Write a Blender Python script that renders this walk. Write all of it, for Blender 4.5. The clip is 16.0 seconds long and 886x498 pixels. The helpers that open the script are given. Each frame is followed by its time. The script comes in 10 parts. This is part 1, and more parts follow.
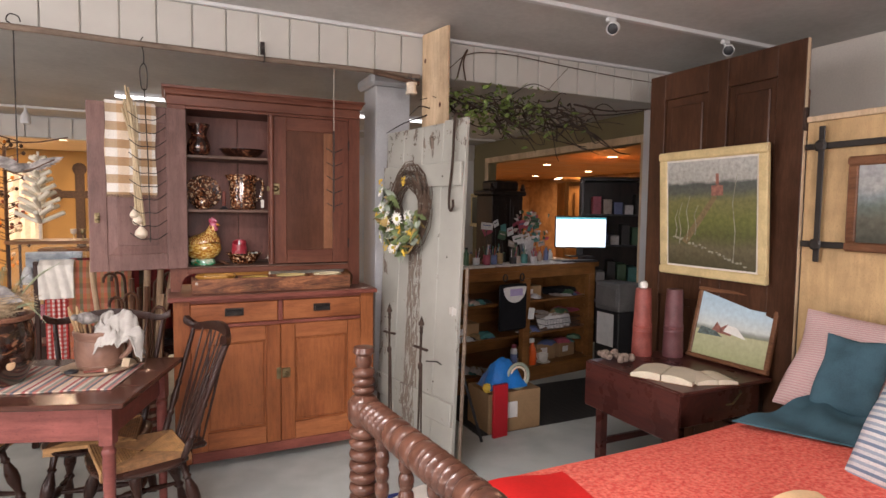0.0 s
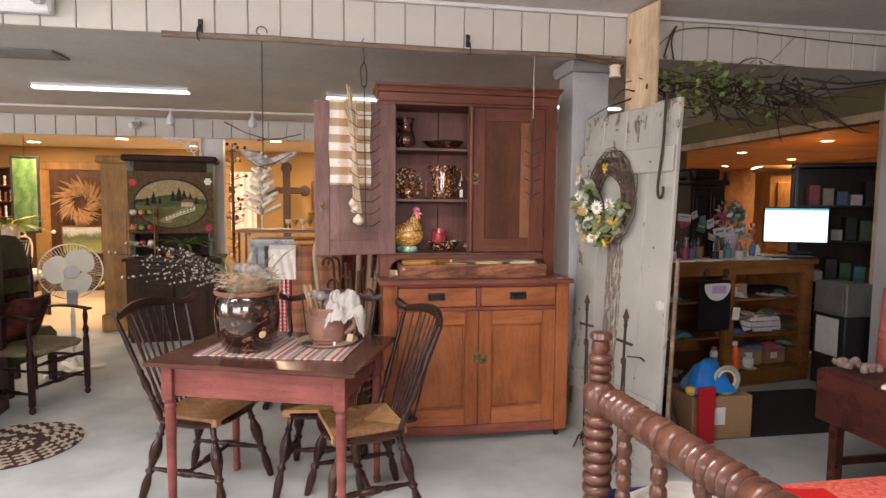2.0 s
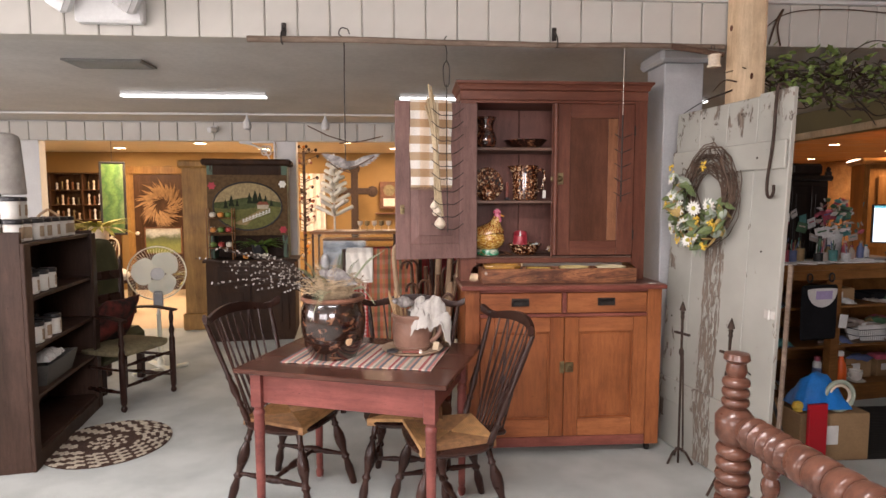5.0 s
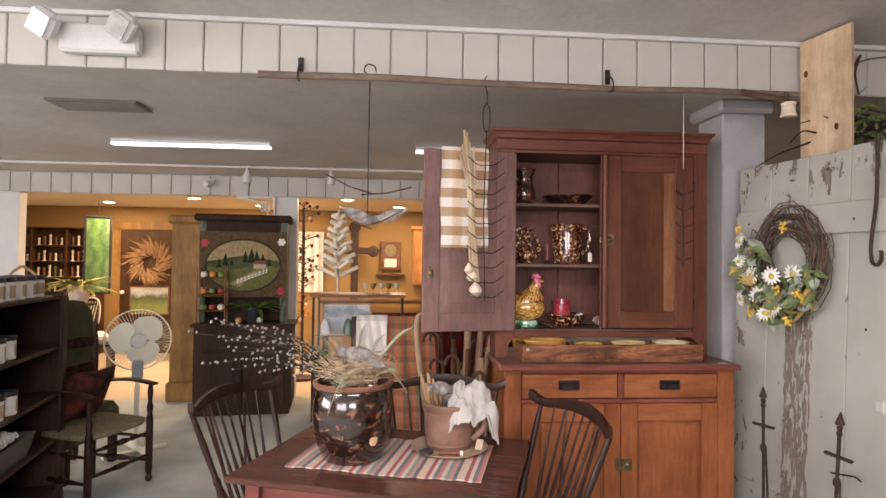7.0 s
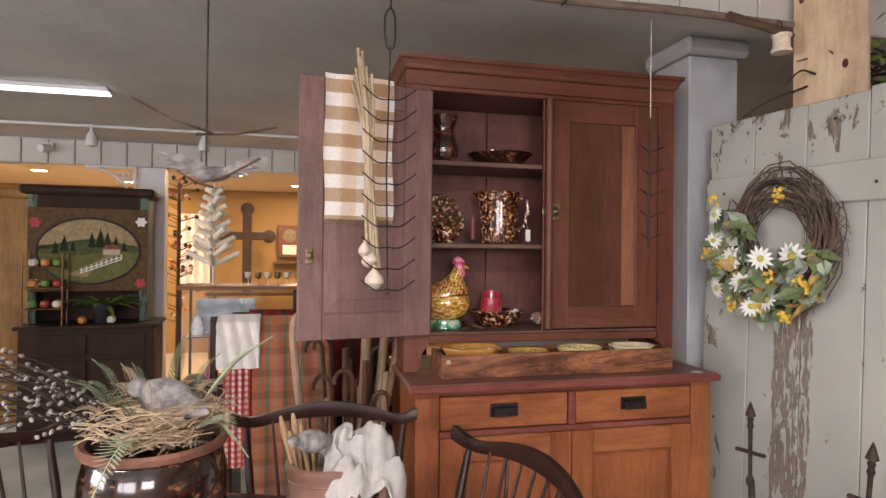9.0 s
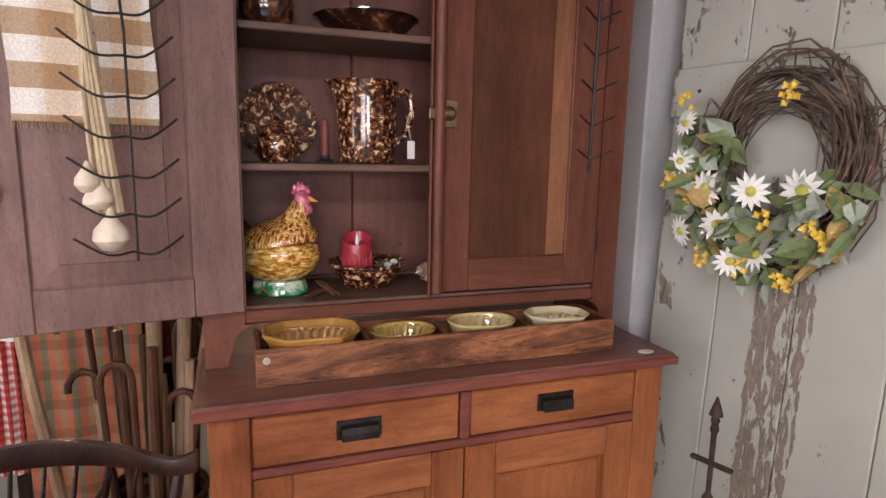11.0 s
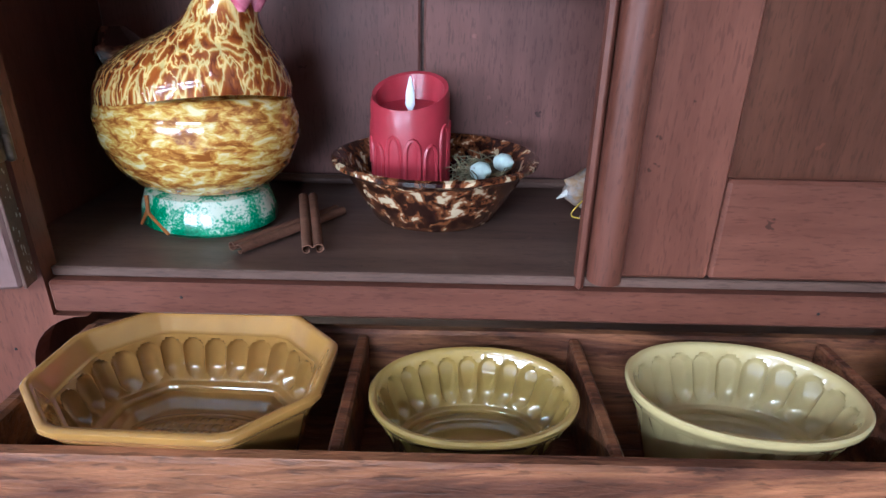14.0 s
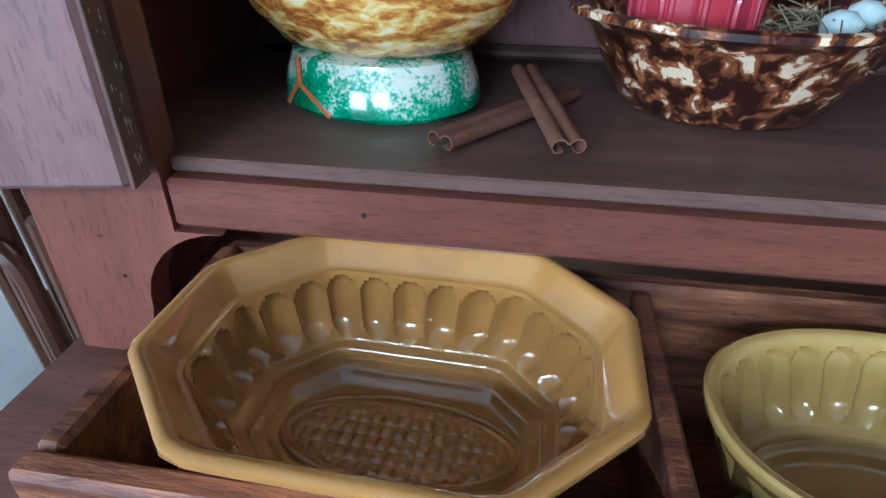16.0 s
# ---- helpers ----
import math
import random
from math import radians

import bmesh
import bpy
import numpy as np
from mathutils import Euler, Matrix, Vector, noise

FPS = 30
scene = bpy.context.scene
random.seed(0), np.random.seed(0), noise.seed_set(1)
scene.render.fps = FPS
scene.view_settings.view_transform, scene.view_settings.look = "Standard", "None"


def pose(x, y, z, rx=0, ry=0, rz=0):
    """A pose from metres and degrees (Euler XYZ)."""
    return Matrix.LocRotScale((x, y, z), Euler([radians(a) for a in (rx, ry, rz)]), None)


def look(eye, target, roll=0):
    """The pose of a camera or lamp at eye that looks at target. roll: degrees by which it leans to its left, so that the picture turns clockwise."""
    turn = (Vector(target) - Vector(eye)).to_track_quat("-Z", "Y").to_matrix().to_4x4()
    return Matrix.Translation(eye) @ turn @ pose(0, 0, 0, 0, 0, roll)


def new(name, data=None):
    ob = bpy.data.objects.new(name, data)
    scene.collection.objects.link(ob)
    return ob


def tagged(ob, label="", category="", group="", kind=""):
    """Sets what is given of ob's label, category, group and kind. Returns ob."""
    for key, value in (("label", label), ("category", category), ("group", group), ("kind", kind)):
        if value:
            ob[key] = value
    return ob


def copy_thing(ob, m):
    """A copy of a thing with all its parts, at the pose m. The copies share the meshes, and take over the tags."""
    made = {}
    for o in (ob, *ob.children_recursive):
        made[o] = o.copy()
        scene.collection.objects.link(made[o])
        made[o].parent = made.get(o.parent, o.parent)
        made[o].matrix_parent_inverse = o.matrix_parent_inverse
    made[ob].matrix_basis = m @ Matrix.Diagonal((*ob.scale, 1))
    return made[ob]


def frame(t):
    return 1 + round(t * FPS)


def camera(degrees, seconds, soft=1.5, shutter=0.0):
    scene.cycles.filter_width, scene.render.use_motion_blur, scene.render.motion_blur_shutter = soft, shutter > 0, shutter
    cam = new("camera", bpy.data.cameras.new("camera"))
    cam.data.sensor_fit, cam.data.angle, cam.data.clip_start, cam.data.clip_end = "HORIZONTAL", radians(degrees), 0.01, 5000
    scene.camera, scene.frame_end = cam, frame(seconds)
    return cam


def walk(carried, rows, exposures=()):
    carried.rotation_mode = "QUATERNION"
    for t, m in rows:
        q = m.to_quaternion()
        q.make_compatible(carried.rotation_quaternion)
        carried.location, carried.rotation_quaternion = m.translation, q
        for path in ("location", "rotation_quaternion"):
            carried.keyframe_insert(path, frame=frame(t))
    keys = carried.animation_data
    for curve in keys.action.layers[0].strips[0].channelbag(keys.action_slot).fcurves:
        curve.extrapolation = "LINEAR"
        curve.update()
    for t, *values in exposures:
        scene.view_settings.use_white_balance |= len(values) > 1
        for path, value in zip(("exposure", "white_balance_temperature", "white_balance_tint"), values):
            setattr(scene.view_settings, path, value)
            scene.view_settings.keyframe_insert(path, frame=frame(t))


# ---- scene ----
cam = camera(74.9, 16.0)
PATH = [
    (0, (0.184, -0.302, 1.52), (1.041, 1.5, 1.387), 0.7),
    (0.5, (0.089, -0.271, 1.515), (0.816, 1.587, 1.376), 0.6),
    (1, (0.04, -0.246, 1.501), (0.611, 1.666, 1.357), 0.6),
    (1.5, (0.012, -0.223, 1.484), (0.44, 1.725, 1.339), 0.6),
    (2, (-0.018, -0.211, 1.475), (0.313, 1.755, 1.322), 0.5),
    (2.5, (-0.046, -0.209, 1.471), (0.229, 1.766, 1.308), 0.6),
    (3, (-0.057, -0.22, 1.473), (0.173, 1.76, 1.302), 0.5),
    (3.5, (-0.078, -0.221, 1.483), (0.124, 1.761, 1.306), 0.5),
    (3.7, (-0.091, -0.213, 1.486), (0.104, 1.769, 1.306), 0.3),
    (5.8, (-0.147, 0.084, 1.524), (-0.063, 2.08, 1.428), 0.4),
    (6, (-0.145, 0.136, 1.531), (-0.068, 2.133, 1.466), 0.5),
    (6.5, (-0.275, 0.29, 1.523), (-0.186, 2.288, 1.531), 0.6),
    (7, (-0.327, 0.429, 1.507), (-0.166, 2.422, 1.556), 0.7),
    (7.5, (-0.269, 0.636, 1.494), (-0.044, 2.622, 1.556), 0.7),
    (8, (-0.184, 0.83, 1.48), (0.082, 2.811, 1.548), 0.7),
    (8.5, (-0.179, 1.054, 1.46), (0.155, 3.025, 1.516), 0.7),
    (9, (-0.165, 1.255, 1.471), (0.292, 3.202, 1.486), 0.6),
    (9.5, (-0.06, 1.466, 1.534), (0.518, 3.377, 1.423), 0.9),
    (10, (0.063, 1.634, 1.59), (0.692, 3.514, 1.328), 0.9),
    (10.2, (0.09, 1.704, 1.584), (0.746, 3.571, 1.294), 0.9),
    (12.3, (0.543, 2.452, 1.44), (1.206, 4.295, 1.039), 1.6),
    (12.5, (0.544, 2.533, 1.422), (1.156, 4.38, 0.963), 1.6),
    (13, (0.558, 2.685, 1.408), (1.025, 4.526, 0.782), 1.5),
    (13.5, (0.581, 2.809, 1.405), (0.873, 4.646, 0.669), 1.6),
    (14, (0.627, 2.944, 1.39), (0.632, 4.783, 0.604), 1.3),
    (14.5, (0.617, 3.009, 1.369), (0.475, 4.8, 0.488), 1.2),
    (15, (0.581, 3.054, 1.344), (0.369, 4.784, 0.363), 0.9),
    (15.5, (0.508, 3.112, 1.313), (0.256, 4.823, 0.308), 0.4),
    (16, (0.486, 3.123, 1.296), (0.222, 4.81, 0.256), 0.3),
]
walk(cam, [(t, look(eye, target, roll)) for t, eye, target, roll in PATH],
     exposures=((0.0, -0.05, 6500, 22), (8.0, -0.12, 6400, 22), (10.0, -0.22, 6250, 22), (12.3, 0.08, 6350, 25), (14.0, 0.6, 4700, 9), (16.0, 0.55, 4380, 5)))

# ---------------------------------------------------------------- light
world = bpy.data.worlds.new("world")
scene.world = world
world.use_nodes = True
_nt = world.node_tree
_sky = _nt.nodes.new("ShaderNodeTexSky")
_sky.sky_type, _sky.sun_disc = "NISHITA", False
_sky.sun_elevation, _sky.sun_rotation = radians(40), radians(200)
_nt.links.new(_sky.outputs[0], _nt.nodes["Background"].inputs[0])
_nt.nodes["Background"].inputs[1].default_value = 0.1


def area(name, m, sx, sy, watts, colour, shape="RECTANGLE", spread=180):
    la = bpy.data.lights.new(name, "AREA")
    la.shape, la.size, la.size_y, la.energy, la.color, la.spread = shape, sx, sy, watts, colour, radians(spread)
    ob = new(name, la)
    ob.matrix_world = m
    return ob


DAY = (1.0, 0.965, 0.92)
WARM = (1.0, 0.74, 0.46)
# daylight in the shop windows behind the walk's start and on the west side
area("window_light_south", look((-3.7, -3.02, 1.75), (-3.7, 5, 1.0)), 3.4, 1.2, 175, DAY)
area("window_light_middle", look((-0.2, -3.02, 1.95), (-0.2, 5, 1.3)), 1.7, 0.8, 105, DAY)
area("window_light_west", look((-6.95, 1.2, 1.6), (4, 1.2, 1.3)), 3.4, 1.4, 225, DAY)
# fluorescent tubes in the front room, in line with those behind the beam
FRONT_TUBES = ((-2.4, 0.6), (-0.3, 0.6))
for _x, _y in FRONT_TUBES:
    area("tube_light", look((_x, _y, 2.565), (_x, _y + 0.001, 0)), 1.18, 0.34, 68, (1.0, 0.98, 0.94))

# ---------------------------------------------------------------- materials


def _new_mat(name):
    m = bpy.data.materials.new(name)
    m.use_nodes = True
    return m, m.node_tree.nodes, m.node_tree.links, m.node_tree.nodes["Principled BSDF"]


def _coords(n, l, stretch=(1, 1, 1)):
    tc, mp = n.new("ShaderNodeTexCoord"), n.new("ShaderNodeMapping")
    mp.inputs["Scale"].default_value = stretch
    l.new(tc.outputs["Object"], mp.inputs[0])
    return mp.outputs[0]


def _noise(n, l, co, scale, detail=4, rough=0.55, dist=0.0):
    t = n.new("ShaderNodeTexNoise")
    t.inputs["Scale"].default_value, t.inputs["Detail"].default_value = scale, detail
    t.inputs["Roughness"].default_value, t.inputs["Distortion"].default_value = rough, dist
    l.new(co, t.inputs["Vector"])
    return t.outputs[0]


def _ramp(n, l, fac, stops):
    r = n.new("ShaderNodeValToRGB")
    e = r.color_ramp.elements
    while len(e) < len(stops):
        e.new(0.5)
    for k, (p, c) in enumerate(stops):
        e[k].position, e[k].color = p, (*c, 1)
    l.new(fac, r.inputs[0])
    return r.outputs[0]


def _mix(n, l, fac, a, b, mode="MIX"):
    x = n.new("ShaderNodeMix")
    x.data_type, x.blend_type = "RGBA", mode
    for sock, v in ((x.inputs[0], fac), (x.inputs[6], a), (x.inputs[7], b)):
        if hasattr(v, "links"):
            l.new(v, sock)
        else:
            sock.default_value = v if isinstance(v, float) else (*v, 1)
    return x.outputs[2]


def _bump(n, l, p, h, strength, dist=0.002):
    b = n.new("ShaderNodeBump")
    b.inputs["Strength"].default_value, b.inputs["Distance"].default_value = strength, dist
    l.new(h, b.inputs["Height"])
    l.new(b.outputs[0], p.inputs["Normal"])


def _tone(c, k):
    return tuple(max(0.0, min(1.0, v * k)) for v in c)


def surf(name, base, rough=0.6, metal=0.0, vary=0.18, scale=6, bump=0.25, fine=90, coat=0.0, second=None, piece=0.0, stretch=(1, 1, 1)):
    """A painted, glazed, cast or woven surface: two scales of colour, uneven gloss, fine relief."""
    m, n, l, p = _new_mat(name)
    co = _coords(n, l, stretch)
    big, small = _noise(n, l, co, scale, 5), _noise(n, l, co, fine, 3)
    col = _ramp(n, l, big, [(0.38, _tone(base, 1 - vary)), (0.62, second or _tone(base, 1 + vary))])
    col = _mix(n, l, 0.35, col, _ramp(n, l, small, [(0.38, _tone(base, 1 - vary)), (0.62, _tone(base, 1 + vary))]))
    if piece:
        oi = n.new("ShaderNodeObjectInfo")
        col = _mix(n, l, 1.0, col, _ramp(n, l, oi.outputs["Random"], [(0, (1 - piece,) * 3), (1, (1, 1, 1))]), "MULTIPLY")
    l.new(col, p.inputs["Base Color"])
    p.inputs["Metallic"].default_value, p.inputs["Coat Weight"].default_value = metal, coat
    if coat > 0.7:
        p.inputs["Coat IOR"].default_value, p.inputs["Coat Roughness"].default_value = 1.75, 0.03
    p.inputs["Specular IOR Level"].default_value = 0.15 if rough > 0.84 else 0.4
    l.new(_ramp(n, l, big, [(0.2, (rough * 0.8,) * 3), (0.8, (min(1, rough * 1.2),) * 3)]), p.inputs["Roughness"])
    if bump:
        _bump(n, l, p, small, bump)
    return m


def wood(name, dark, light, along="Z", rough=0.45, grain=7.0, wear=None, wear_at=0.66, bump=0.25, piece=0.0, coat=0.0):
    """Wood or stained wood with the grain along one axis; wear: a colour that shows through in patches."""
    m, n, l, p = _new_mat(name)
    st = {"X": (0.07, 1, 1), "Y": (1, 0.07, 1), "Z": (1, 1, 0.07)}[along]
    co, pore_co = _coords(n, l, tuple(0.13 if v < 1 else 1 for v in st)), _coords(n, l, tuple(0.16 if v < 1 else 1 for v in st))
    fib, fig = _noise(n, l, co, grain * 12, 6, 0.65, 0.3), _noise(n, l, co, grain, 4, 0.5, 1.2)
    col = _ramp(n, l, fig, [(0.36, _tone(dark, 0.9)), (0.64, light)])
    col = _mix(n, l, 0.34, col, _ramp(n, l, fib, [(0.36, _tone(dark, 0.55)), (0.62, light)]))
    plain = _coords(n, l)
    patch = _noise(n, l, plain, 3.2, 6, 0.62)
    col = _mix(n, l, 0.6, col, _ramp(n, l, patch, [(0.35, (0.58,) * 3), (0.65, (1.18,) * 3)]), "MULTIPLY")
    pores = _noise(n, l, pore_co, 480, 2, 0.5)
    col = _mix(n, l, 0.4, col, _ramp(n, l, pores, [(0.34, (0.4,) * 3), (0.44, (1, 1, 1))]), "MULTIPLY")
    nicks = _noise(n, l, plain, 46, 3, 0.6)
    col = _mix(n, l, 0.75, col, _ramp(n, l, nicks, [(0.265, (0.3,) * 3), (0.285, (1, 1, 1)), (0.715, (1, 1, 1)), (0.735, (1.5, 1.45, 1.4))]), "MULTIPLY")
    if wear:
        spots = _noise(n, l, plain, 11, 8, 0.72)
        col = _mix(n, l, _ramp(n, l, spots, [(wear_at, (0, 0, 0)), (wear_at + 0.03, (1, 1, 1))]), col, wear)
    if piece:
        oi = n.new("ShaderNodeObjectInfo")
        col = _mix(n, l, 1.0, col, _ramp(n, l, oi.outputs["Random"], [(0, (1 - piece,) * 3), (1, (1, 1, 1))]), "MULTIPLY")
    l.new(col, p.inputs["Base Color"])
    p.inputs["Coat Weight"].default_value, p.inputs["Specular IOR Level"].default_value = coat, 0.24
    l.new(_ramp(n, l, patch, [(0.35, (rough * 0.8,) * 3), (0.75, (min(1, rough * 1.25),) * 3)]), p.inputs["Roughness"])
    _bump(n, l, p, fib, bump, 0.0015)
    return m


def mottled(name, stops, scale=22, rough=0.12, stretch=(1, 1, 1), dist=0.6, coat=0.6):
    """A runny, blotched pottery glaze."""
    m, n, l, p = _new_mat(name)
    co = _coords(n, l, stretch)
    f = _noise(n, l, co, scale, 5, 0.6, dist)
    l.new(_ramp(n, l, f, stops), p.inputs["Base Color"])
    p.inputs["Roughness"].default_value, p.inputs["Coat Weight"].default_value, p.inputs["Coat Roughness"].default_value = rough, coat, 0.06
    _bump(n, l, p, f, 0.15)
    return m


def striped(name, colours, axis, width, rough=0.95, cross=None, fine=260):
    """Woven cloth with stripes (or checks) of the given colours across one axis."""
    m, n, l, p = _new_mat(name)
    tc, sp = n.new("ShaderNodeTexCoord"), n.new("ShaderNodeSeparateXYZ")
    l.new(tc.outputs["Object"], sp.inputs[0])

    def band(ax, w, cols):
        mu, fr = n.new("ShaderNodeMath"), n.new("ShaderNodeMath")
        mu.operation, fr.operation = "MULTIPLY", "FRACT"
        mu.inputs[1].default_value = 1.0 / (w * len(cols))
        l.new(sp.outputs[ax], mu.inputs[0])
        l.new(mu.outputs[0], fr.inputs[0])
        r = n.new("ShaderNodeValToRGB")
        r.color_ramp.interpolation = "CONSTANT"
        e = r.color_ramp.elements
        while len(e) < len(cols):
            e.new(0.99)
        for k, c in enumerate(cols):
            e[k].position, e[k].color = k / len(cols), (*c, 1)
        l.new(fr.outputs[0], r.inputs[0])
        return r.outputs[0]
    col = band(axis, width, colours)
    if cross:
        col = _mix(n, l, 1.0, col, band(*cross), "MULTIPLY")
    thread = _noise(n, l, tc.outputs["Object"], fine, 2)
    col = _mix(n, l, 0.6, col, _ramp(n, l, thread, [(0.3, (0.6,) * 3), (0.7, (1.15,) * 3)]), "MULTIPLY")
    l.new(col, p.inputs["Base Color"])
    p.inputs["Roughness"].default_value = rough
    _bump(n, l, p, thread, 0.5)
    return m


def chipped(name, paint, under, at=0.63, axis_stretch=(1, 1, 0.25), rough=0.6, scale=9):
    """Old paint flaking off along the grain."""
    m, n, l, p = _new_mat(name)
    co, pl = _coords(n, l, axis_stretch), _coords(n, l)
    f = _noise(n, l, co, scale, 9, 0.74, 0.4)
    big = _noise(n, l, pl, 2.5, 4)
    add = n.new("ShaderNodeMath")
    add.operation, add.inputs[1].default_value = "MULTIPLY_ADD", 0.8
    l.new(f, add.inputs[0])
    mu = n.new("ShaderNodeMath")
    mu.operation, mu.inputs[1].default_value = "MULTIPLY", 0.2
    l.new(big, mu.inputs[0])
    l.new(mu.outputs[0], add.inputs[2])
    mask = _ramp(n, l, add.outputs[0], [(at, (0, 0, 0)), (at + 0.015, (1, 1, 1))])
    coat = _ramp(n, l, big, [(0.3, _tone(paint, 0.86)), (0.7, _tone(paint, 1.06))])
    col = _mix(n, l, mask, coat, _ramp(n, l, f, [(0.5, _tone(under, 0.6)), (0.8, _tone(under, 1.3))]))
    l.new(col, p.inputs["Base Color"])
    p.inputs["Roughness"].default_value = rough
    inv = n.new("ShaderNodeMath")
    inv.operation, inv.inputs[0].default_value = "SUBTRACT", 1.0
    l.new(mask, inv.inputs[1])
    _bump(n, l, p, inv.outputs[0], 0.6, 0.002)
    return m


def plank_paint(name, paint, under):
    """Old door paint: flaking along the left and top edges and down one bare weathered streak."""
    m, n, l, p = _new_mat(name)
    tc, sp = n.new("ShaderNodeTexCoord"), n.new("ShaderNodeSeparateXYZ")
    l.new(tc.outputs["Object"], sp.inputs[0])
    co, wide, plain = _coords(n, l, (1, 1, 0.16)), _coords(n, l, (1, 1, 0.5)), _coords(n, l)
    flake, fine = _noise(n, l, wide, 13, 9, 0.72, 0.5), _noise(n, l, co, 60, 6, 0.7, 0.3)
    edge = _noise(n, l, wide, 9, 5, 0.65)

    def calc(op, a, b, c=0.0):
        q = n.new("ShaderNodeMath")
        q.operation = op
        for k, v in enumerate((a, b, c)):
            if hasattr(v, "links"):
                l.new(v, q.inputs[k])
            else:
                q.inputs[k].default_value = v
        return q.outputs[0]

    def near(axis, at, reach, sign=0):
        d = calc("SUBTRACT", sp.outputs[axis], at)
        d = calc("ABSOLUTE", d, 0) if not sign else calc("MULTIPLY", d, sign)
        return calc("MAXIMUM", calc("SUBTRACT", 1.0, calc("DIVIDE", d, reach)), 0.0)
    # the streak: a band round one plank joint below the wreath
    wob = calc("MULTIPLY_ADD", edge, 0.09, -0.045)
    band = calc("ABSOLUTE", calc("SUBTRACT", calc("ADD", sp.outputs[0], wob), -0.03), 0)
    inside = calc("MULTIPLY", calc("LESS_THAN", band, 0.072), calc("LESS_THAN", sp.outputs[2], 1.5))
    bare = calc("MULTIPLY", inside, calc("GREATER_THAN", fine, 0.47))
    rim = calc("MAXIMUM", near(0, -0.43, 0.12), near(2, 2.05, 0.3))
    flakes = calc("GREATER_THAN", calc("MULTIPLY_ADD", rim, 0.13, flake), 0.645)
    mask = calc("MAXIMUM", bare, flakes)
    big = _noise(n, l, plain, 2.5, 5)
    coat = _ramp(n, l, big, [(0.3, _tone(paint, 0.84)), (0.7, _tone(paint, 1.08))])
    coat = _mix(n, l, inside, coat, _ramp(n, l, fine, [(0.35, _tone(paint, 0.8)), (0.5, _tone(paint, 1.2))]))
    speck = _noise(n, l, plain, 70, 3, 0.6)
    coat = _mix(n, l, 0.9, coat, _ramp(n, l, speck, [(0.26, (0.35,) * 3), (0.28, (1, 1, 1))]), "MULTIPLY")
    col = _mix(n, l, mask, coat, _ramp(n, l, fine, [(0.4, _tone(under, 0.45)), (0.66, _tone(under, 1.5))]))
    l.new(col, p.inputs["Base Color"])
    p.inputs["Roughness"].default_value = 0.62
    _bump(n, l, p, calc("SUBTRACT", calc("MULTIPLY", fine, 0.25), mask), 0.7, 0.002)
    return m


def feathered(name):
    """Brown brushed feathers with yellow edges, glazed."""
    m, n, l, p = _new_mat(name)
    v = n.new("ShaderNodeTexVoronoi")
    v.feature = "DISTANCE_TO_EDGE"
    v.inputs["Scale"].default_value = 82
    co = _coords(n, l, (1.2, 1.2, 0.36))
    wob = _noise(n, l, co, 60, 3)
    l.new(_mix(n, l, 0.03, co, wob), v.inputs["Vector"])
    f = _noise(n, l, co, 120, 4, 0.6)
    col = _ramp(n, l, v.outputs["Distance"], [(0.03, (0.74, 0.55, 0.2)), (0.08, (0.55, 0.26, 0.045)), (0.14, (0.34, 0.09, 0.014)), (0.4, (0.15, 0.03, 0.008))])
    col = _mix(n, l, 0.5, col, _ramp(n, l, f, [(0.35, (0.55,) * 3), (0.65, (1.4,) * 3)]), "MULTIPLY")
    l.new(col, p.inputs["Base Color"])
    p.inputs["Roughness"].default_value, p.inputs["Coat Weight"].default_value, p.inputs["Coat Roughness"].default_value = 0.12, 0.7, 0.05
    _bump(n, l, p, v.outputs["Distance"], 0.35, 0.004)
    return m


def tray_wood(name, dark, light):
    """Old open-grained oak: swirling figure, open pores, worn orange patches."""
    m, n, l, p = _new_mat(name)
    co, pc_, plain = _coords(n, l, (0.16, 1, 1)), _coords(n, l, (0.2, 1, 1)), _coords(n, l)
    fig = _noise(n, l, co, 15, 9, 0.66, 2.4)
    blot = _noise(n, l, plain, 9, 5, 0.6)
    pores = _noise(n, l, pc_, 170, 3, 0.6, 0.4)
    col = _ramp(n, l, fig, [(0.33, _tone(dark, 0.5)), (0.44, dark), (0.58, light), (0.7, _tone(light, 1.3))])
    col = _mix(n, l, 0.75, col, _ramp(n, l, blot, [(0.34, (0.5,) * 3), (0.64, (1.2, 1.12, 1.08))]), "MULTIPLY")
    col = _mix(n, l, 0.6, col, _ramp(n, l, pores, [(0.36, (0.25,) * 3), (0.44, (1, 1, 1))]), "MULTIPLY")
    l.new(col, p.inputs["Base Color"])
    p.inputs["Specular IOR Level"].default_value = 0.3
    l.new(_ramp(n, l, blot, [(0.3, (0.38,) * 3), (0.7, (0.62,) * 3)]), p.inputs["Roughness"])
    _bump(n, l, p, pores, 0.8, 0.0025)
    return m


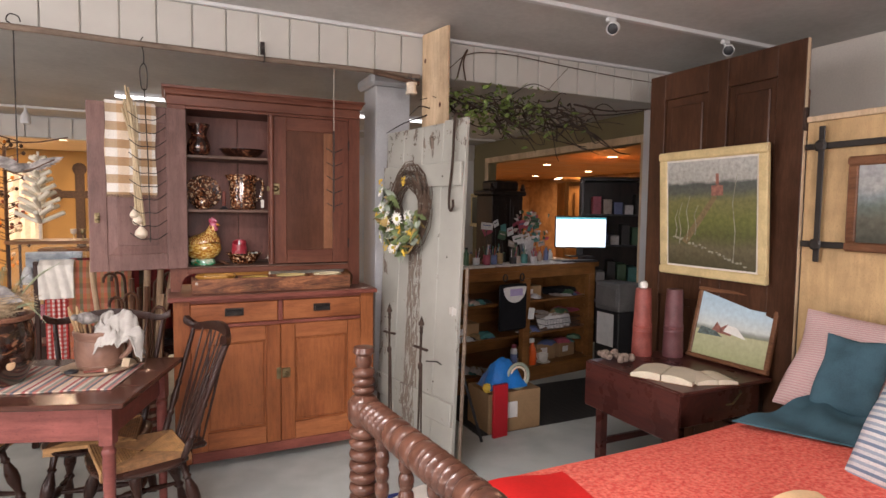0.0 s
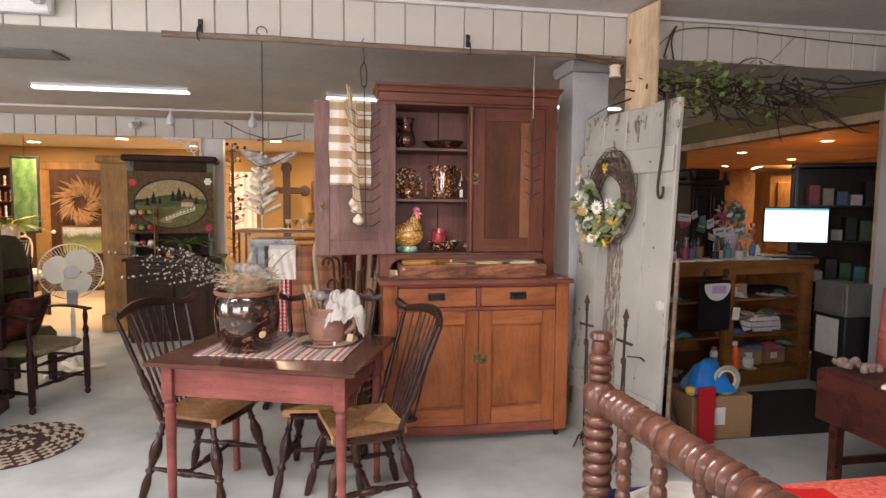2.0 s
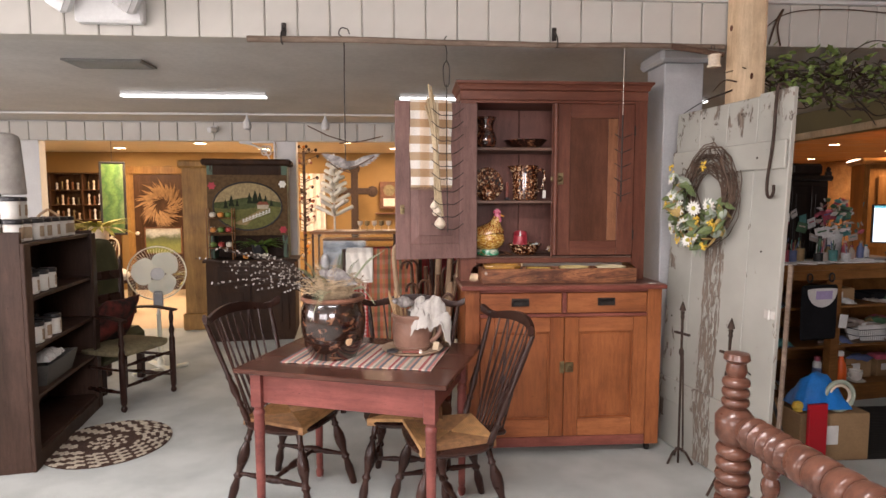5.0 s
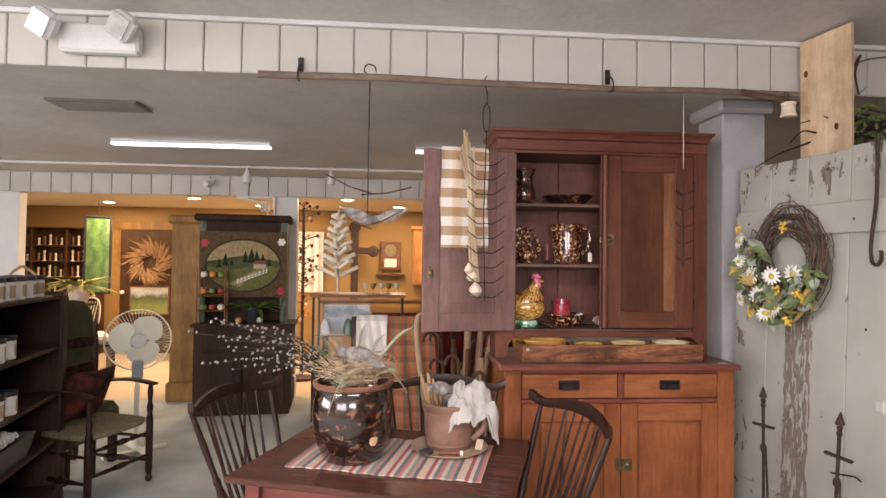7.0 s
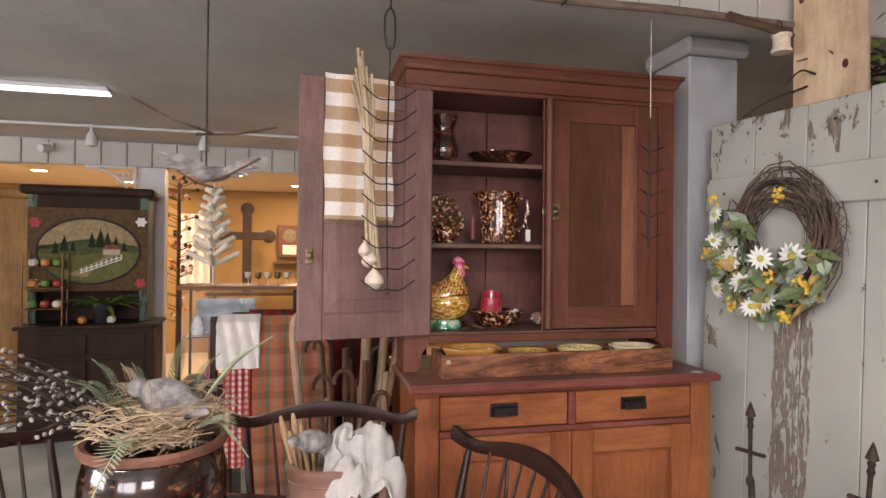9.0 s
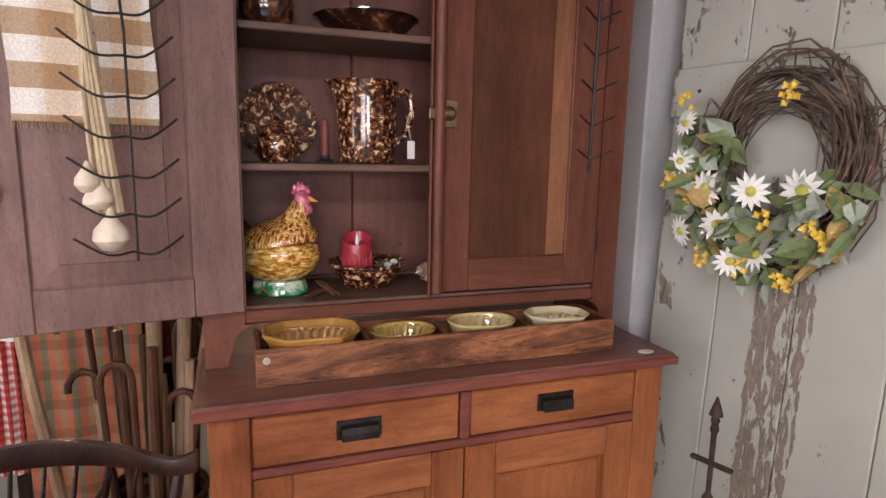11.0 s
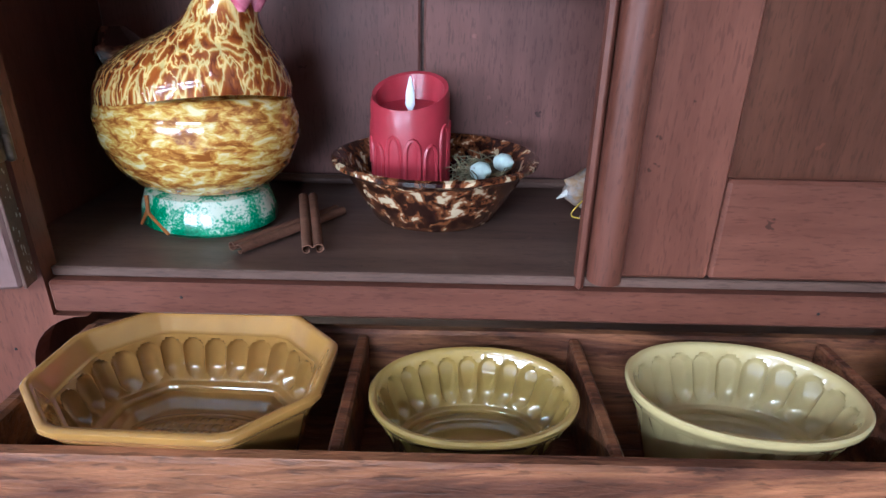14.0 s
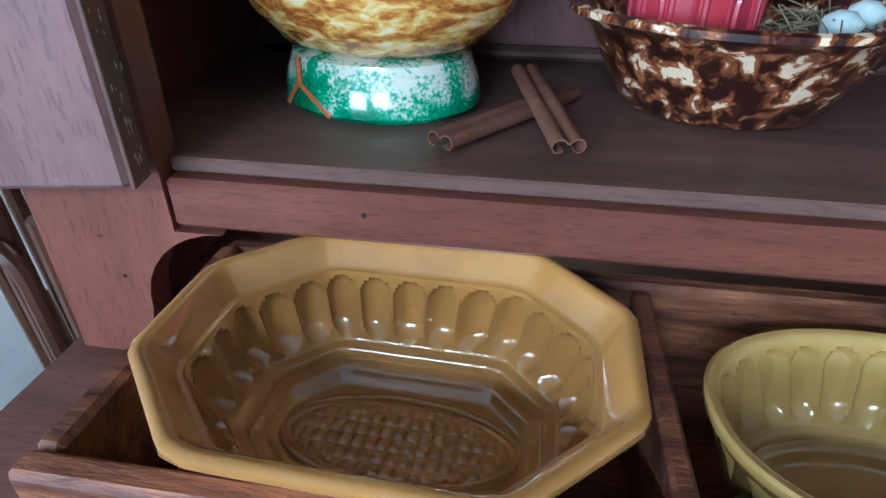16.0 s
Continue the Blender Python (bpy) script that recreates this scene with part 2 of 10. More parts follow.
def foot_glaze(name):
    """Speckled green glaze running up into cream."""
    m, n, l, p = _new_mat(name)
    tc, sp = n.new("ShaderNodeTexCoord"), n.new("ShaderNodeSeparateXYZ")
    l.new(tc.outputs["Object"], sp.inputs[0])
    f, g = _noise(n, l, tc.outputs["Object"], 420, 3, 0.6), _noise(n, l, tc.outputs["Object"], 30, 3)
    a, b = n.new("ShaderNodeMath"), n.new("ShaderNodeMath")
    a.operation = b.operation = "MULTIPLY_ADD"
    a.inputs[1].default_value, b.inputs[1].default_value = 5.2, 0.5
    l.new(sp.outputs[2], a.inputs[0])
    l.new(f, b.inputs[0])
    l.new(a.outputs[0], b.inputs[2])
    l.new(g, a.inputs[2])
    l.new(_ramp(n, l, b.outputs[0], [(0.68, (0.006, 0.13, 0.05)), (0.86, (0.025, 0.27, 0.12)), (0.93, (0.2, 0.42, 0.28)), (0.985, (0.58, 0.62, 0.48))]), p.inputs["Base Color"])
    p.inputs["Roughness"].default_value, p.inputs["Coat Weight"].default_value = 0.12, 0.6
    return m


def glow(name, colour, strength):
    m, n, l, p = _new_mat(name)
    p.inputs["Base Color"].default_value = (*_tone(colour, 0.8), 1)
    p.inputs["Emission Color"].default_value, p.inputs["Emission Strength"].default_value = (*colour, 1), strength
    return m


def glass(name, tint=(0.95, 0.97, 0.96), rough=0.02):
    m, n, l, p = _new_mat(name)
    p.inputs["Base Color"].default_value, p.inputs["Roughness"].default_value = (*tint, 1), rough
    p.inputs["Transmission Weight"].default_value = 1.0
    return m


M = {}
M["ceiling"] = surf("ceiling_plaster", (0.52, 0.505, 0.48), 0.9, vary=0.1, scale=2.2, bump=1.0, fine=28)
M["white_board"] = chipped("white_beadboard", (0.49, 0.47, 0.425), (0.2, 0.16, 0.12), at=0.655, scale=14)
M["white_paint"] = surf("white_paint", (0.6, 0.6, 0.59), 0.5, vary=0.07, scale=3, bump=0.1)
M["post_paint"] = surf("grey_white_post_paint", (0.4, 0.405, 0.41), 0.6, vary=0.1, scale=4, bump=0.2)
M["olive_wall"] = surf("olive_wall", (0.17, 0.14, 0.07), 0.8, vary=0.12, scale=2)
M["grey_wall"] = surf("grey_wall", (0.52, 0.49, 0.44), 0.85, vary=0.1, scale=2)
M["ochre_wall"] = surf("ochre_wall", (0.3, 0.18, 0.06), 0.8, vary=0.12, scale=2)
M["carpet"] = surf("carpet", (0.44, 0.465, 0.44), 0.95, vary=0.2, scale=2.2, bump=1.0, fine=240)
M["far_floor"] = surf("far_floor", (0.42, 0.33, 0.22), 0.7, vary=0.12, scale=1.5, bump=0.5, fine=300)
M["pine_ceiling"] = wood("pine_ceiling", (0.3, 0.14, 0.05), (0.45, 0.24, 0.1), "X", 0.5, 3)
M["far_ceiling"] = surf("far_ceiling", (0.7, 0.62, 0.48), 0.9, vary=0.06)
M["cup_upper"] = wood("cupboard_upper_wood", (0.12, 0.039, 0.023), (0.172, 0.063, 0.038), "Z", 0.42, 5, wear=(0.26, 0.12, 0.075), wear_at=0.72)
M["cup_upper_x"] = wood("cupboard_upper_rail", (0.12, 0.039, 0.023), (0.172, 0.063, 0.038), "X", 0.42, 5, wear=(0.26, 0.12, 0.075), wear_at=0.72)
M["cup_panel"] = wood("cupboard_panel_wood", (0.082, 0.029, 0.016), (0.125, 0.048, 0.026), "Z", 0.36, 4)
M["cup_door_in"] = wood("cupboard_door_inside", (0.2, 0.113, 0.098), (0.245, 0.142, 0.122), "Z", 0.5, 4, wear=(0.3, 0.21, 0.19), wear_at=0.72)
M["cup_lower"] = wood("cupboard_lower_wood", (0.23, 0.066, 0.024), (0.37, 0.125, 0.044), "Z", 0.4, 5, wear=(0.13, 0.04, 0.03), wear_at=0.73)
M["cup_lower_x"] = wood("cupboard_lower_rail", (0.25, 0.074, 0.028), (0.41, 0.145, 0.054), "X", 0.4, 5, wear=(0.13, 0.04, 0.03), wear_at=0.73)
M["cup_red"] = wood("cupboard_red_edge", (0.19, 0.055, 0.04), (0.27, 0.085, 0.06), "X", 0.42, 6, wear=(0.36, 0.16, 0.08), wear_at=0.68)
M["cup_top"] = wood("cupboard_counter", (0.13, 0.055, 0.039), (0.24, 0.105, 0.077), "X", 0.42, 4)
M["cup_in"] = wood("cupboard_inside", (0.15, 0.062, 0.047), (0.2, 0.088, 0.068), "Z", 0.5, 3, wear=(0.1, 0.04, 0.032), wear_at=0.7)
M["shelf"] = wood("cupboard_shelf", (0.1, 0.056, 0.04), (0.165, 0.096, 0.07), "X", 0.42, 5)
M["pale_strip"] = wood("pale_panel_strip", (0.2, 0.085, 0.04), (0.3, 0.13, 0.065), "Z", 0.4, 5)
M["iron"] = surf("black_iron", (0.035, 0.03, 0.027), 0.5, 0.7, vary=0.4, scale=30, bump=0.5)
M["rust"] = surf("rusty_iron", (0.055, 0.035, 0.026), 0.75, 0.4, vary=0.5, scale=40, bump=0.6)
M["brass"] = surf("old_brass", (0.22, 0.17, 0.09), 0.4, 0.9, vary=0.3, scale=30)
M["tray"] = tray_wood("tray_oak", (0.13, 0.05, 0.026), (0.29, 0.122, 0.054))
M["table_red"] = wood("table_red_paint", (0.17, 0.048, 0.04), (0.25, 0.078, 0.062), "X", 0.42, 5, wear=(0.36, 0.17, 0.1), wear_at=0.74)
M["table_top"] = wood("table_top_wood", (0.05, 0.02, 0.014), (0.12, 0.047, 0.032), "X", 0.24, 4, wear=(0.34, 0.15, 0.08), wear_at=0.69)
M["chair_dark"] = wood("dark_chair_wood", (0.02, 0.009, 0.007), (0.052, 0.023, 0.016), "Z", 0.3, 8, wear=(0.15, 0.06, 0.035), wear_at=0.7)
M["rush"] = surf("rush_seat", (0.46, 0.25, 0.1), 0.75, vary=0.3, scale=25, bump=0.6, fine=160, piece=0.12)
M["bed_wood"] = wood("bed_wood", (0.055, 0.022, 0.014), (0.13, 0.055, 0.034), "X", 0.3, 7, wear=(0.24, 0.14, 0.09), wear_at=0.66, coat=0.2)
M["pine"] = wood("raw_pine", (0.58, 0.41, 0.25), (0.7, 0.54, 0.36), "Z", 0.6, 3, wear=(0.3, 0.13, 0.05), wear_at=0.79)
M["old_paint"] = plank_paint("old_grey_paint", (0.36, 0.355, 0.31), (0.17, 0.135, 0.105))
M["branch"] = wood("bare_branch", (0.13, 0.09, 0.065), (0.27, 0.2, 0.15), "X", 0.75, 8, bump=0.6)
M["twig"] = wood("dark_twig", (0.06, 0.035, 0.025), (0.15, 0.09, 0.06), "X", 0.7, 9)
M["twig_dark"] = wood("black_vine", (0.025, 0.016, 0.012), (0.06, 0.04, 0.028), "X", 0.7, 9)
M["black_plastic"] = surf("black_plastic", (0.02, 0.02, 0.022), 0.4, vary=0.1)
M["cream"] = surf("cream_cloth", (0.68, 0.64, 0.57), 0.9, vary=0.1, scale=20, bump=0.5, fine=300)

# ---------------------------------------------------------------- mesh helpers


def part(name, bm, material, parent=None, label="", smooth=False, m=None):
    """Link a bmesh as one mesh object under a thing or a part."""
    if not bm.faces:
        bm.free()
        return None
    bmesh.ops.recalc_face_normals(bm, faces=bm.faces)
    me = bpy.data.meshes.new(name)
    if smooth:
        for f in bm.faces:
            f.smooth = True
        for e in bm.edges:
            if len(e.link_faces) == 2 and e.calc_face_angle(0) > 0.75:
                e.smooth = False
    bm.to_mesh(me)
    bm.free()
    me.materials.append(M[material] if isinstance(material, str) else material)
    ob = new(name, me)
    if parent:
        ob.parent = parent
    if m is not None:
        ob.matrix_basis = m
    if label:
        ob["label"] = label
    return ob


def thing(name, m, label, category, group="", kind=""):
    ob = new(name)
    ob.empty_display_size = 0.1
    ob.matrix_basis = m
    return tagged(ob, label, category, group, kind)


def solo(name, bm, material, m, label, category, group="", kind="", smooth=False):
    return tagged(part(name, bm, material, None, "", smooth, m), label, category, group, kind)


def box(bm, x0, x1, y0, y1, z0, z1, b=0.003, m=None):
    """A box with small chamfers."""
    lo, hi = (min(x0, x1), min(y0, y1), min(z0, z1)), (max(x0, x1), max(y0, y1), max(z0, z1))
    b = min(b, *[(hi[k] - lo[k]) * 0.45 for k in range(3)])
    v = {}
    for i in (0, 1):
        for j in (0, 1):
            for k in (0, 1):
                s = (i, j, k)
                for a in range(3):
                    co = [(hi if s[c] else lo)[c] + (0 if c == a else (-b if s[c] else b)) for c in range(3)]
                    v[s, a] = bm.verts.new(m @ Vector(co) if m else co)
    for a in range(3):
        p, q = [c for c in range(3) if c != a]
        for s in (0, 1):
            ring = []
            for u, w in ((0, 0), (1, 0), (1, 1), (0, 1)):
                k = [0, 0, 0]
                k[a], k[p], k[q] = s, u, w
                ring.append(v[tuple(k), a])
            bm.faces.new(ring)
        for u in (0, 1):
            for w in (0, 1):
                k0, k1 = [0, 0, 0], [0, 0, 0]
                k0[p], k0[q], k1[p], k1[q], k1[a] = u, w, u, w, 1
                bm.faces.new((v[tuple(k0), p], v[tuple(k0), q], v[tuple(k1), q], v[tuple(k1), p]))
    for i in (0, 1):
        for j in (0, 1):
            for k in (0, 1):
                bm.faces.new([v[(i, j, k), a] for a in range(3)])
    return bm


def B(*a, b=0.003, m=None):
    return box(bmesh.new(), *a, b=b, m=m)


def loft(bm, rings, close=True, cap=True):
    """Skin rings of equally many points."""
    vs = [[bm.verts.new(p) for p in r] for r in rings]
    k = len(vs[0])
    for a, c in zip(vs, vs[1:]):
        for i in range(k if close else k - 1):
            j = (i + 1) % k
            bm.faces.new((a[i], a[j], c[j], c[i]))
    if cap and close:
        for r in (vs[0], vs[-1]):
            bm.faces.new(r)
    return bm


def lathe(bm, prof, seg=16, m=None, sx=1.0, sy=1.0, cap=True):
    """Turn (radius, height) rows round z."""
    rings = []
    for r, z in prof:
        ring = [Vector((sx * max(r, 1e-4) * math.cos(2 * math.pi * i / seg), sy * max(r, 1e-4) * math.sin(2 * math.pi * i / seg), z)) for i in range(seg)]
        rings.append([m @ p for p in ring] if m else ring)
    return loft(bm, rings, True, cap)


def aim(a, c):
    """A pose at a whose z runs towards c."""
    a, c = Vector(a), Vector(c)
    return Matrix.Translation(a) @ (c - a).to_track_quat("Z", "Y").to_matrix().to_4x4()


def turned(bm, a, c, prof, seg=12):
    """A turned stick from a to c; prof: (share of length, radius)."""
    n = (Vector(c) - Vector(a)).length
    return lathe(bm, [(r, s * n) for s, r in prof], seg, aim(a, c))


def tube(bm, pts, r, seg=8, taper=None):
    """A bent round bar through points; taper: radius at the end."""
    pts = [Vector(p) for p in pts]
    rings, side = [], None
    for i, p in enumerate(pts):
        d = (pts[min(i + 1, len(pts) - 1)] - pts[max(i - 1, 0)]).normalized()
        if side is None:
            side = d.orthogonal().normalized()
        side = (side - d * side.dot(d)).normalized()
        up = d.cross(side)
        rr = r if taper is None else r + (taper - r) * i / (len(pts) - 1)
        rings.append([p + (side * math.cos(2 * math.pi * k / seg) + up * math.sin(2 * math.pi * k / seg)) * rr for k in range(seg)])
    return loft(bm, rings)


def slab(bm, outline, z0, z1, m=None):
    """A flat board of any outline (list of x, y)."""
    rings = [[Vector((x, y, z)) for x, y in outline] for z in (z0, z1)]
    return loft(bm, [[m @ p for p in r] for r in rings] if m else rings)


def curve3(pts, n=8):
    """A smooth run of points through the given ones."""
    p = [Vector(q) for q in pts]
    out = []
    for i in range(len(p) - 1):
        a, b, c, d = p[max(i - 1, 0)], p[i], p[i + 1], p[min(i + 2, len(p) - 1)]
        for k in range(n):
            t = k / n
            out.append(0.5 * (2 * b + (c - a) * t + (2 * a - 5 * b + 4 * c - d) * t * t + (3 * b - a - 3 * c + d) * t ** 3))
    return out + [p[-1]]


def sheet(bm, nx, ny, f, thick=0.004):
    """A cloth: f(u, v) gives a point; two sides a few millimetres apart."""
    g = [[Vector(f(i / nx, j / ny)) for i in range(nx + 1)] for j in range(ny + 1)]
    nrm = [[None] * (nx + 1) for _ in range(ny + 1)]
    for j in range(ny + 1):
        for i in range(nx + 1):
            du = g[j][min(i + 1, nx)] - g[j][max(i - 1, 0)]
            dv = g[min(j + 1, ny)][i] - g[max(j - 1, 0)][i]
            q = du.cross(dv)
            nrm[j][i] = q.normalized() if q.length > 1e-9 else Vector((0, 0, 1))
    top = [[bm.verts.new(g[j][i] + nrm[j][i] * thick / 2) for i in range(nx + 1)] for j in range(ny + 1)]
    bot = [[bm.verts.new(g[j][i] - nrm[j][i] * thick / 2) for i in range(nx + 1)] for j in range(ny + 1)]
    for j in range(ny):
        for i in range(nx):
            bm.faces.new((top[j][i], top[j][i + 1], top[j + 1][i + 1], top[j + 1][i]))
            bm.faces.new((bot[j][i], bot[j + 1][i], bot[j + 1][i + 1], bot[j][i + 1]))
    for i in range(nx):
        bm.faces.new((top[0][i], bot[0][i], bot[0][i + 1], top[0][i + 1]))
        bm.faces.new((top[ny][i], top[ny][i + 1], bot[ny][i + 1], bot[ny][i]))
    for j in range(ny):
        bm.faces.new((top[j][0], top[j + 1][0], bot[j + 1][0], bot[j][0]))
        bm.faces.new((top[j][nx], bot[j][nx], bot[j + 1][nx], top[j + 1][nx]))
    return bm


def leaf(bm, at, way, up, n, w, bend=0.2):
    """One pointed leaf, a thin folded blade."""
    at, way, up = Vector(at), Vector(way).normalized(), Vector(up)
    side = way.cross(up)
    side = side.normalized() if side.length > 1e-6 else way.orthogonal().normalized()
    nn = side.cross(way)
    v = [bm.verts.new(at + way * n * s + side * w * k + nn * (bend * n * s * s + (0.12 * w if k else 0))) for s, k in
         ((0, 0), (0.35, 0.5), (0.35, 0), (0.35, -0.5), (0.7, 0.38), (0.7, 0), (0.7, -0.38), (1, 0))]
    for f in ((0, 2, 1), (0, 3, 2), (1, 2, 5, 4), (2, 3, 6, 5), (4, 5, 7), (5, 6, 7)):
        bm.faces.new([v[i] for i in f])
    return bm


def structure(name, bm, material, label, category):
    return tagged(part(name, bm, material), label, category, "", "structure")


R = random.Random(7)
I4 = Matrix.Identity(4)

# ---------------------------------------------------------------- the building
structure("floor", B(-7, 7.6, -3.1, 6.95, -0.1, 0, b=0), "carpet", "worn grey-green carpet over the shop floor", "floor")
structure("floor_far_room", B(-7, 7.6, 6.95, 11.6, -0.1, 0.0, b=0), "far_floor", "tan floor of the lamp-lit back room", "floor")
structure("ceiling", B(-7, 4.1, -3.1, 3.16, 2.63, 2.75, b=0), "ceiling", "grey-white plaster ceiling of the front room", "ceiling")
structure("ceiling_middle_room", B(-7, 4.1, 3.3, 6.95, 2.44, 2.56, b=0), "ceiling", "lower grey-white plaster ceiling behind the beam", "ceiling")
structure("ceiling_far_room", B(-7, 4.1, 7.07, 11.6, 2.36, 2.48, b=0), "far_ceiling", "pale tiled ceiling of the back room", "ceiling")
structure("ceiling_office", B(4.22, 9.6, 1.0, 13.6, 2.4, 2.5, b=0), "pine_ceiling", "knotty pine board ceiling over the office", "ceiling")


def wall_with(name, x0, x1, y0, y1, z1, holes, mat, label):
    """A wall along x (holes as u0, u1, z0, z1) or along y."""
    bm = bmesh.new()
    run_x = x1 - x0 > y1 - y0
    lo, hi = (x0, x1) if run_x else (y0, y1)
    cuts = sorted({lo, hi, *[h[0] for h in holes], *[h[1] for h in holes]})
    for a, c in zip(cuts, cuts[1:]):
        spans = [(0, z1)]
        for h in holes:
            if h[0] <= a + 1e-6 and h[1] >= c - 1e-6:
                spans = [s for z0, zz in spans for s in ((z0, min(zz, h[2])), (max(z0, h[3]), zz)) if s[1] - s[0] > 1e-3]
        for z0, zz in spans:
            if run_x:
                box(bm, a, c, y0, y1, z0, zz, b=0)
            else:
                box(bm, x0, x1, a, c, z0, zz, b=0)
    return structure(name, bm, mat, label, "wall")


wall_with("wall_south", -7, 4.1, -3.2, -3.06, 2.75, [(-5.4, -2.0, 1.15, 2.35), (-1.1, 0.7, 1.5, 2.4)], "grey_wall", "plain grey wall with wide shop windows")
wall_with("wall_west", -7.12, -7, -3.2, 11.6, 2.75, [(-0.5, 2.9, 0.9, 2.3)], "grey_wall", "plain grey side wall with a window")
structure("wall_east_front", B(4.1, 4.22, -3.2, 3.3, 0, 2.75, b=0), "grey_wall", "plain grey side wall", "wall")
wall_with("wall_east", 4.1, 4.22, 3.3, 13.6, 2.75, [(3.73, 6.53, 0.0, 2.16)], "olive_wall", "olive-brown wall with a wide office opening")
wall_with("wall_north", -7, 4.1, 6.95, 7.07, 2.56, [(-4.35, -1.66, 0, 2.22), (-1.43, 1.3, 0, 2.22)], "white_paint", "white partition with two wide openings to the back room")
structure("wall_far", B(-7, 4.1, 10.2, 10.32, 0, 2.6, b=0), "ochre_wall", "ochre back wall in warm lamp light", "wall")
structure("wall_office", B(9.5, 9.62, 1.0, 13.6, 0, 2.6, b=0), "pine_ceiling", "pine-boarded office wall", "wall")
structure("wall_office_north", B(4.1, 9.62, 13.6, 13.72, 0, 2.6, b=0), "pine_ceiling", "pine-boarded office end wall", "wall")
structure("floor_office", B(7.6, 9.6, -3.1, 13.6, -0.1, 0, b=0), "far_floor", "tan office floor", "floor")
structure("floor_office_north", B(4.1, 7.6, 11.6, 13.6, -0.1, 0, b=0), "far_floor", "tan office floor", "floor")
structure("wall_office_south", B(4.22, 9.6, 0.9, 1.0, 0, 2.6, b=0), "olive_wall", "plain office side wall", "wall")
for k, (x0, x1, n) in enumerate(((-5.4, -2.0, 4), (-1.1, 0.7, 2))):
    w = thing("window_%d" % (k + 1), pose((x0 + x1) / 2, -3.13, 1.15 if k == 0 else 1.5), "white-framed shop window in the front wall", "window", kind="structure")
    h = (x1 - x0) / 2
    for a in range(n + 1):
        x = -h + (x1 - x0) * a / n
        part("mullion", B(x - 0.03, x + 0.03, -0.03, 0.03, 0, 1.2 if k == 0 else 0.9), "white_paint", w)
    part("window_sill", B(-h, h, -0.08, 0.1, -0.03, 0), "white_paint", w)
w = thing("window_3", pose(-7.06, 1.2, 0.9), "white-framed window in the side wall", "window", kind="structure")
for a in range(4):
    y = -1.7 + 3.4 * a / 3
    part("mullion", B(-0.03, 0.03, y - 0.03, y + 0.03, 0, 1.4), "white_paint", w)

# the dropped beam, clad in upright white boards
beam = structure("beam", B(-7, 4.1, 3.165, 3.3, 2.385, 2.66, b=0.002), "white_board", "white beadboard beam where the ceiling steps down", "beam")
structure("trim_beam", B(-7, 4.1, 3.128, 3.164, 2.608, 2.63, b=0.004), "white_paint", "thin white moulding along the top of the beam", "trim")
bd = bpy.data.meshes.new("board")
_b = B(0, 0.1665, 3.145, 3.164, 2.375, 2.607, b=0.005)
bmesh.ops.recalc_face_normals(_b, faces=_b.faces)
_b.to_mesh(bd)
_b.free()
bd.materials.append(M["white_board"])
for k in range(63):
    o = new("board", bd)
    o.parent, o.matrix_basis = beam, pose(-6.876 + 0.1714 * k, 0, 0)
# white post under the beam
M["rush_shaded"] = surf("shaded_rush_seat", (0.22, 0.11, 0.045), 0.75, vary=0.35, scale=25, bump=0.6, fine=160)
post = thing("post", pose(1.6, 3.62, 0), "square white-painted post under the beam", "post", kind="structure")
part("shaft", B(-0.13, 0.12, -0.13, 0.13, 0, 2.36, b=0.006), "post_paint", post)
part("capital", B(-0.17, 0.16, -0.17, 0.17, 2.3605, 2.44, b=0.02), "post_paint", post)
part("plinth", B(-0.15, 0.14, -0.15, 0.15, 0, 0.16, b=0.006), "post_paint", post)
# cladding of the far partition
far_clad = structure("far_beam", B(-7, 4.1, 6.93, 6.949, 2.25, 2.44, b=0.002), "white_paint", "white board band over the far openings", "beam")
fb = bpy.data.meshes.new("board")
_b = B(0, 0.2, 6.905, 6.929, 2.215, 2.43, b=0.006)
bmesh.ops.recalc_face_normals(_b, faces=_b.faces)
_b.to_mesh(fb)
_b.free()
fb.materials.append(M["white_board"])
for k in range(52):
    o = new("board", fb)
    o.parent, o.matrix_basis = far_clad, pose(-6.7 + 0.207 * k, 0, 0)

# ---------------------------------------------------------------- step-back cupboard
cup = thing("step_back_cupboard", pose(0.78, 3.46, 0), "tall reddish pine step-back cupboard with one upper door open", "cupboard")
OX, OY = 0.78, 3.46


def W(x0, x1, y0, y1, z0, z1, b=0.003):
    return B(x0 - OX, x1 - OX, y0 - OY, y1 - OY, z0, z1, b=b)


LX0, LX1, LY = 0.2, 1.362, 3.2
low = part("lower_body", W(LX0 + 0.002, LX1 - 0.002, LY + 0.024, 3.74, 0.055, 0.995), "cup_lower", cup, "orange-brown pine lower case")
for x0, x1 in ((LX0, LX0 + 0.085), (LX1 - 0.085, LX1)):
    part("stile", W(x0, x1, LY, LY + 0.022, 0.055, 0.995), "cup_lower", low)
part("base_rail", W(LX0 + 0.086, LX1 - 0.086, LY, LY + 0.022, 0.055, 0.115), "cup_red", low)
part("top_rail", W(LX0 + 0.086, LX1 - 0.086, LY, LY + 0.022, 0.977, 0.995), "cup_red", low)
part("middle_rail", W(LX0 + 0.086, LX1 - 0.086, LY, LY + 0.022, 0.832, 0.852), "cup_red", low)
part("drawer_divider", W(0.768, 0.794, LY, LY + 0.022, 0.853, 0.976), "cup_red", low)
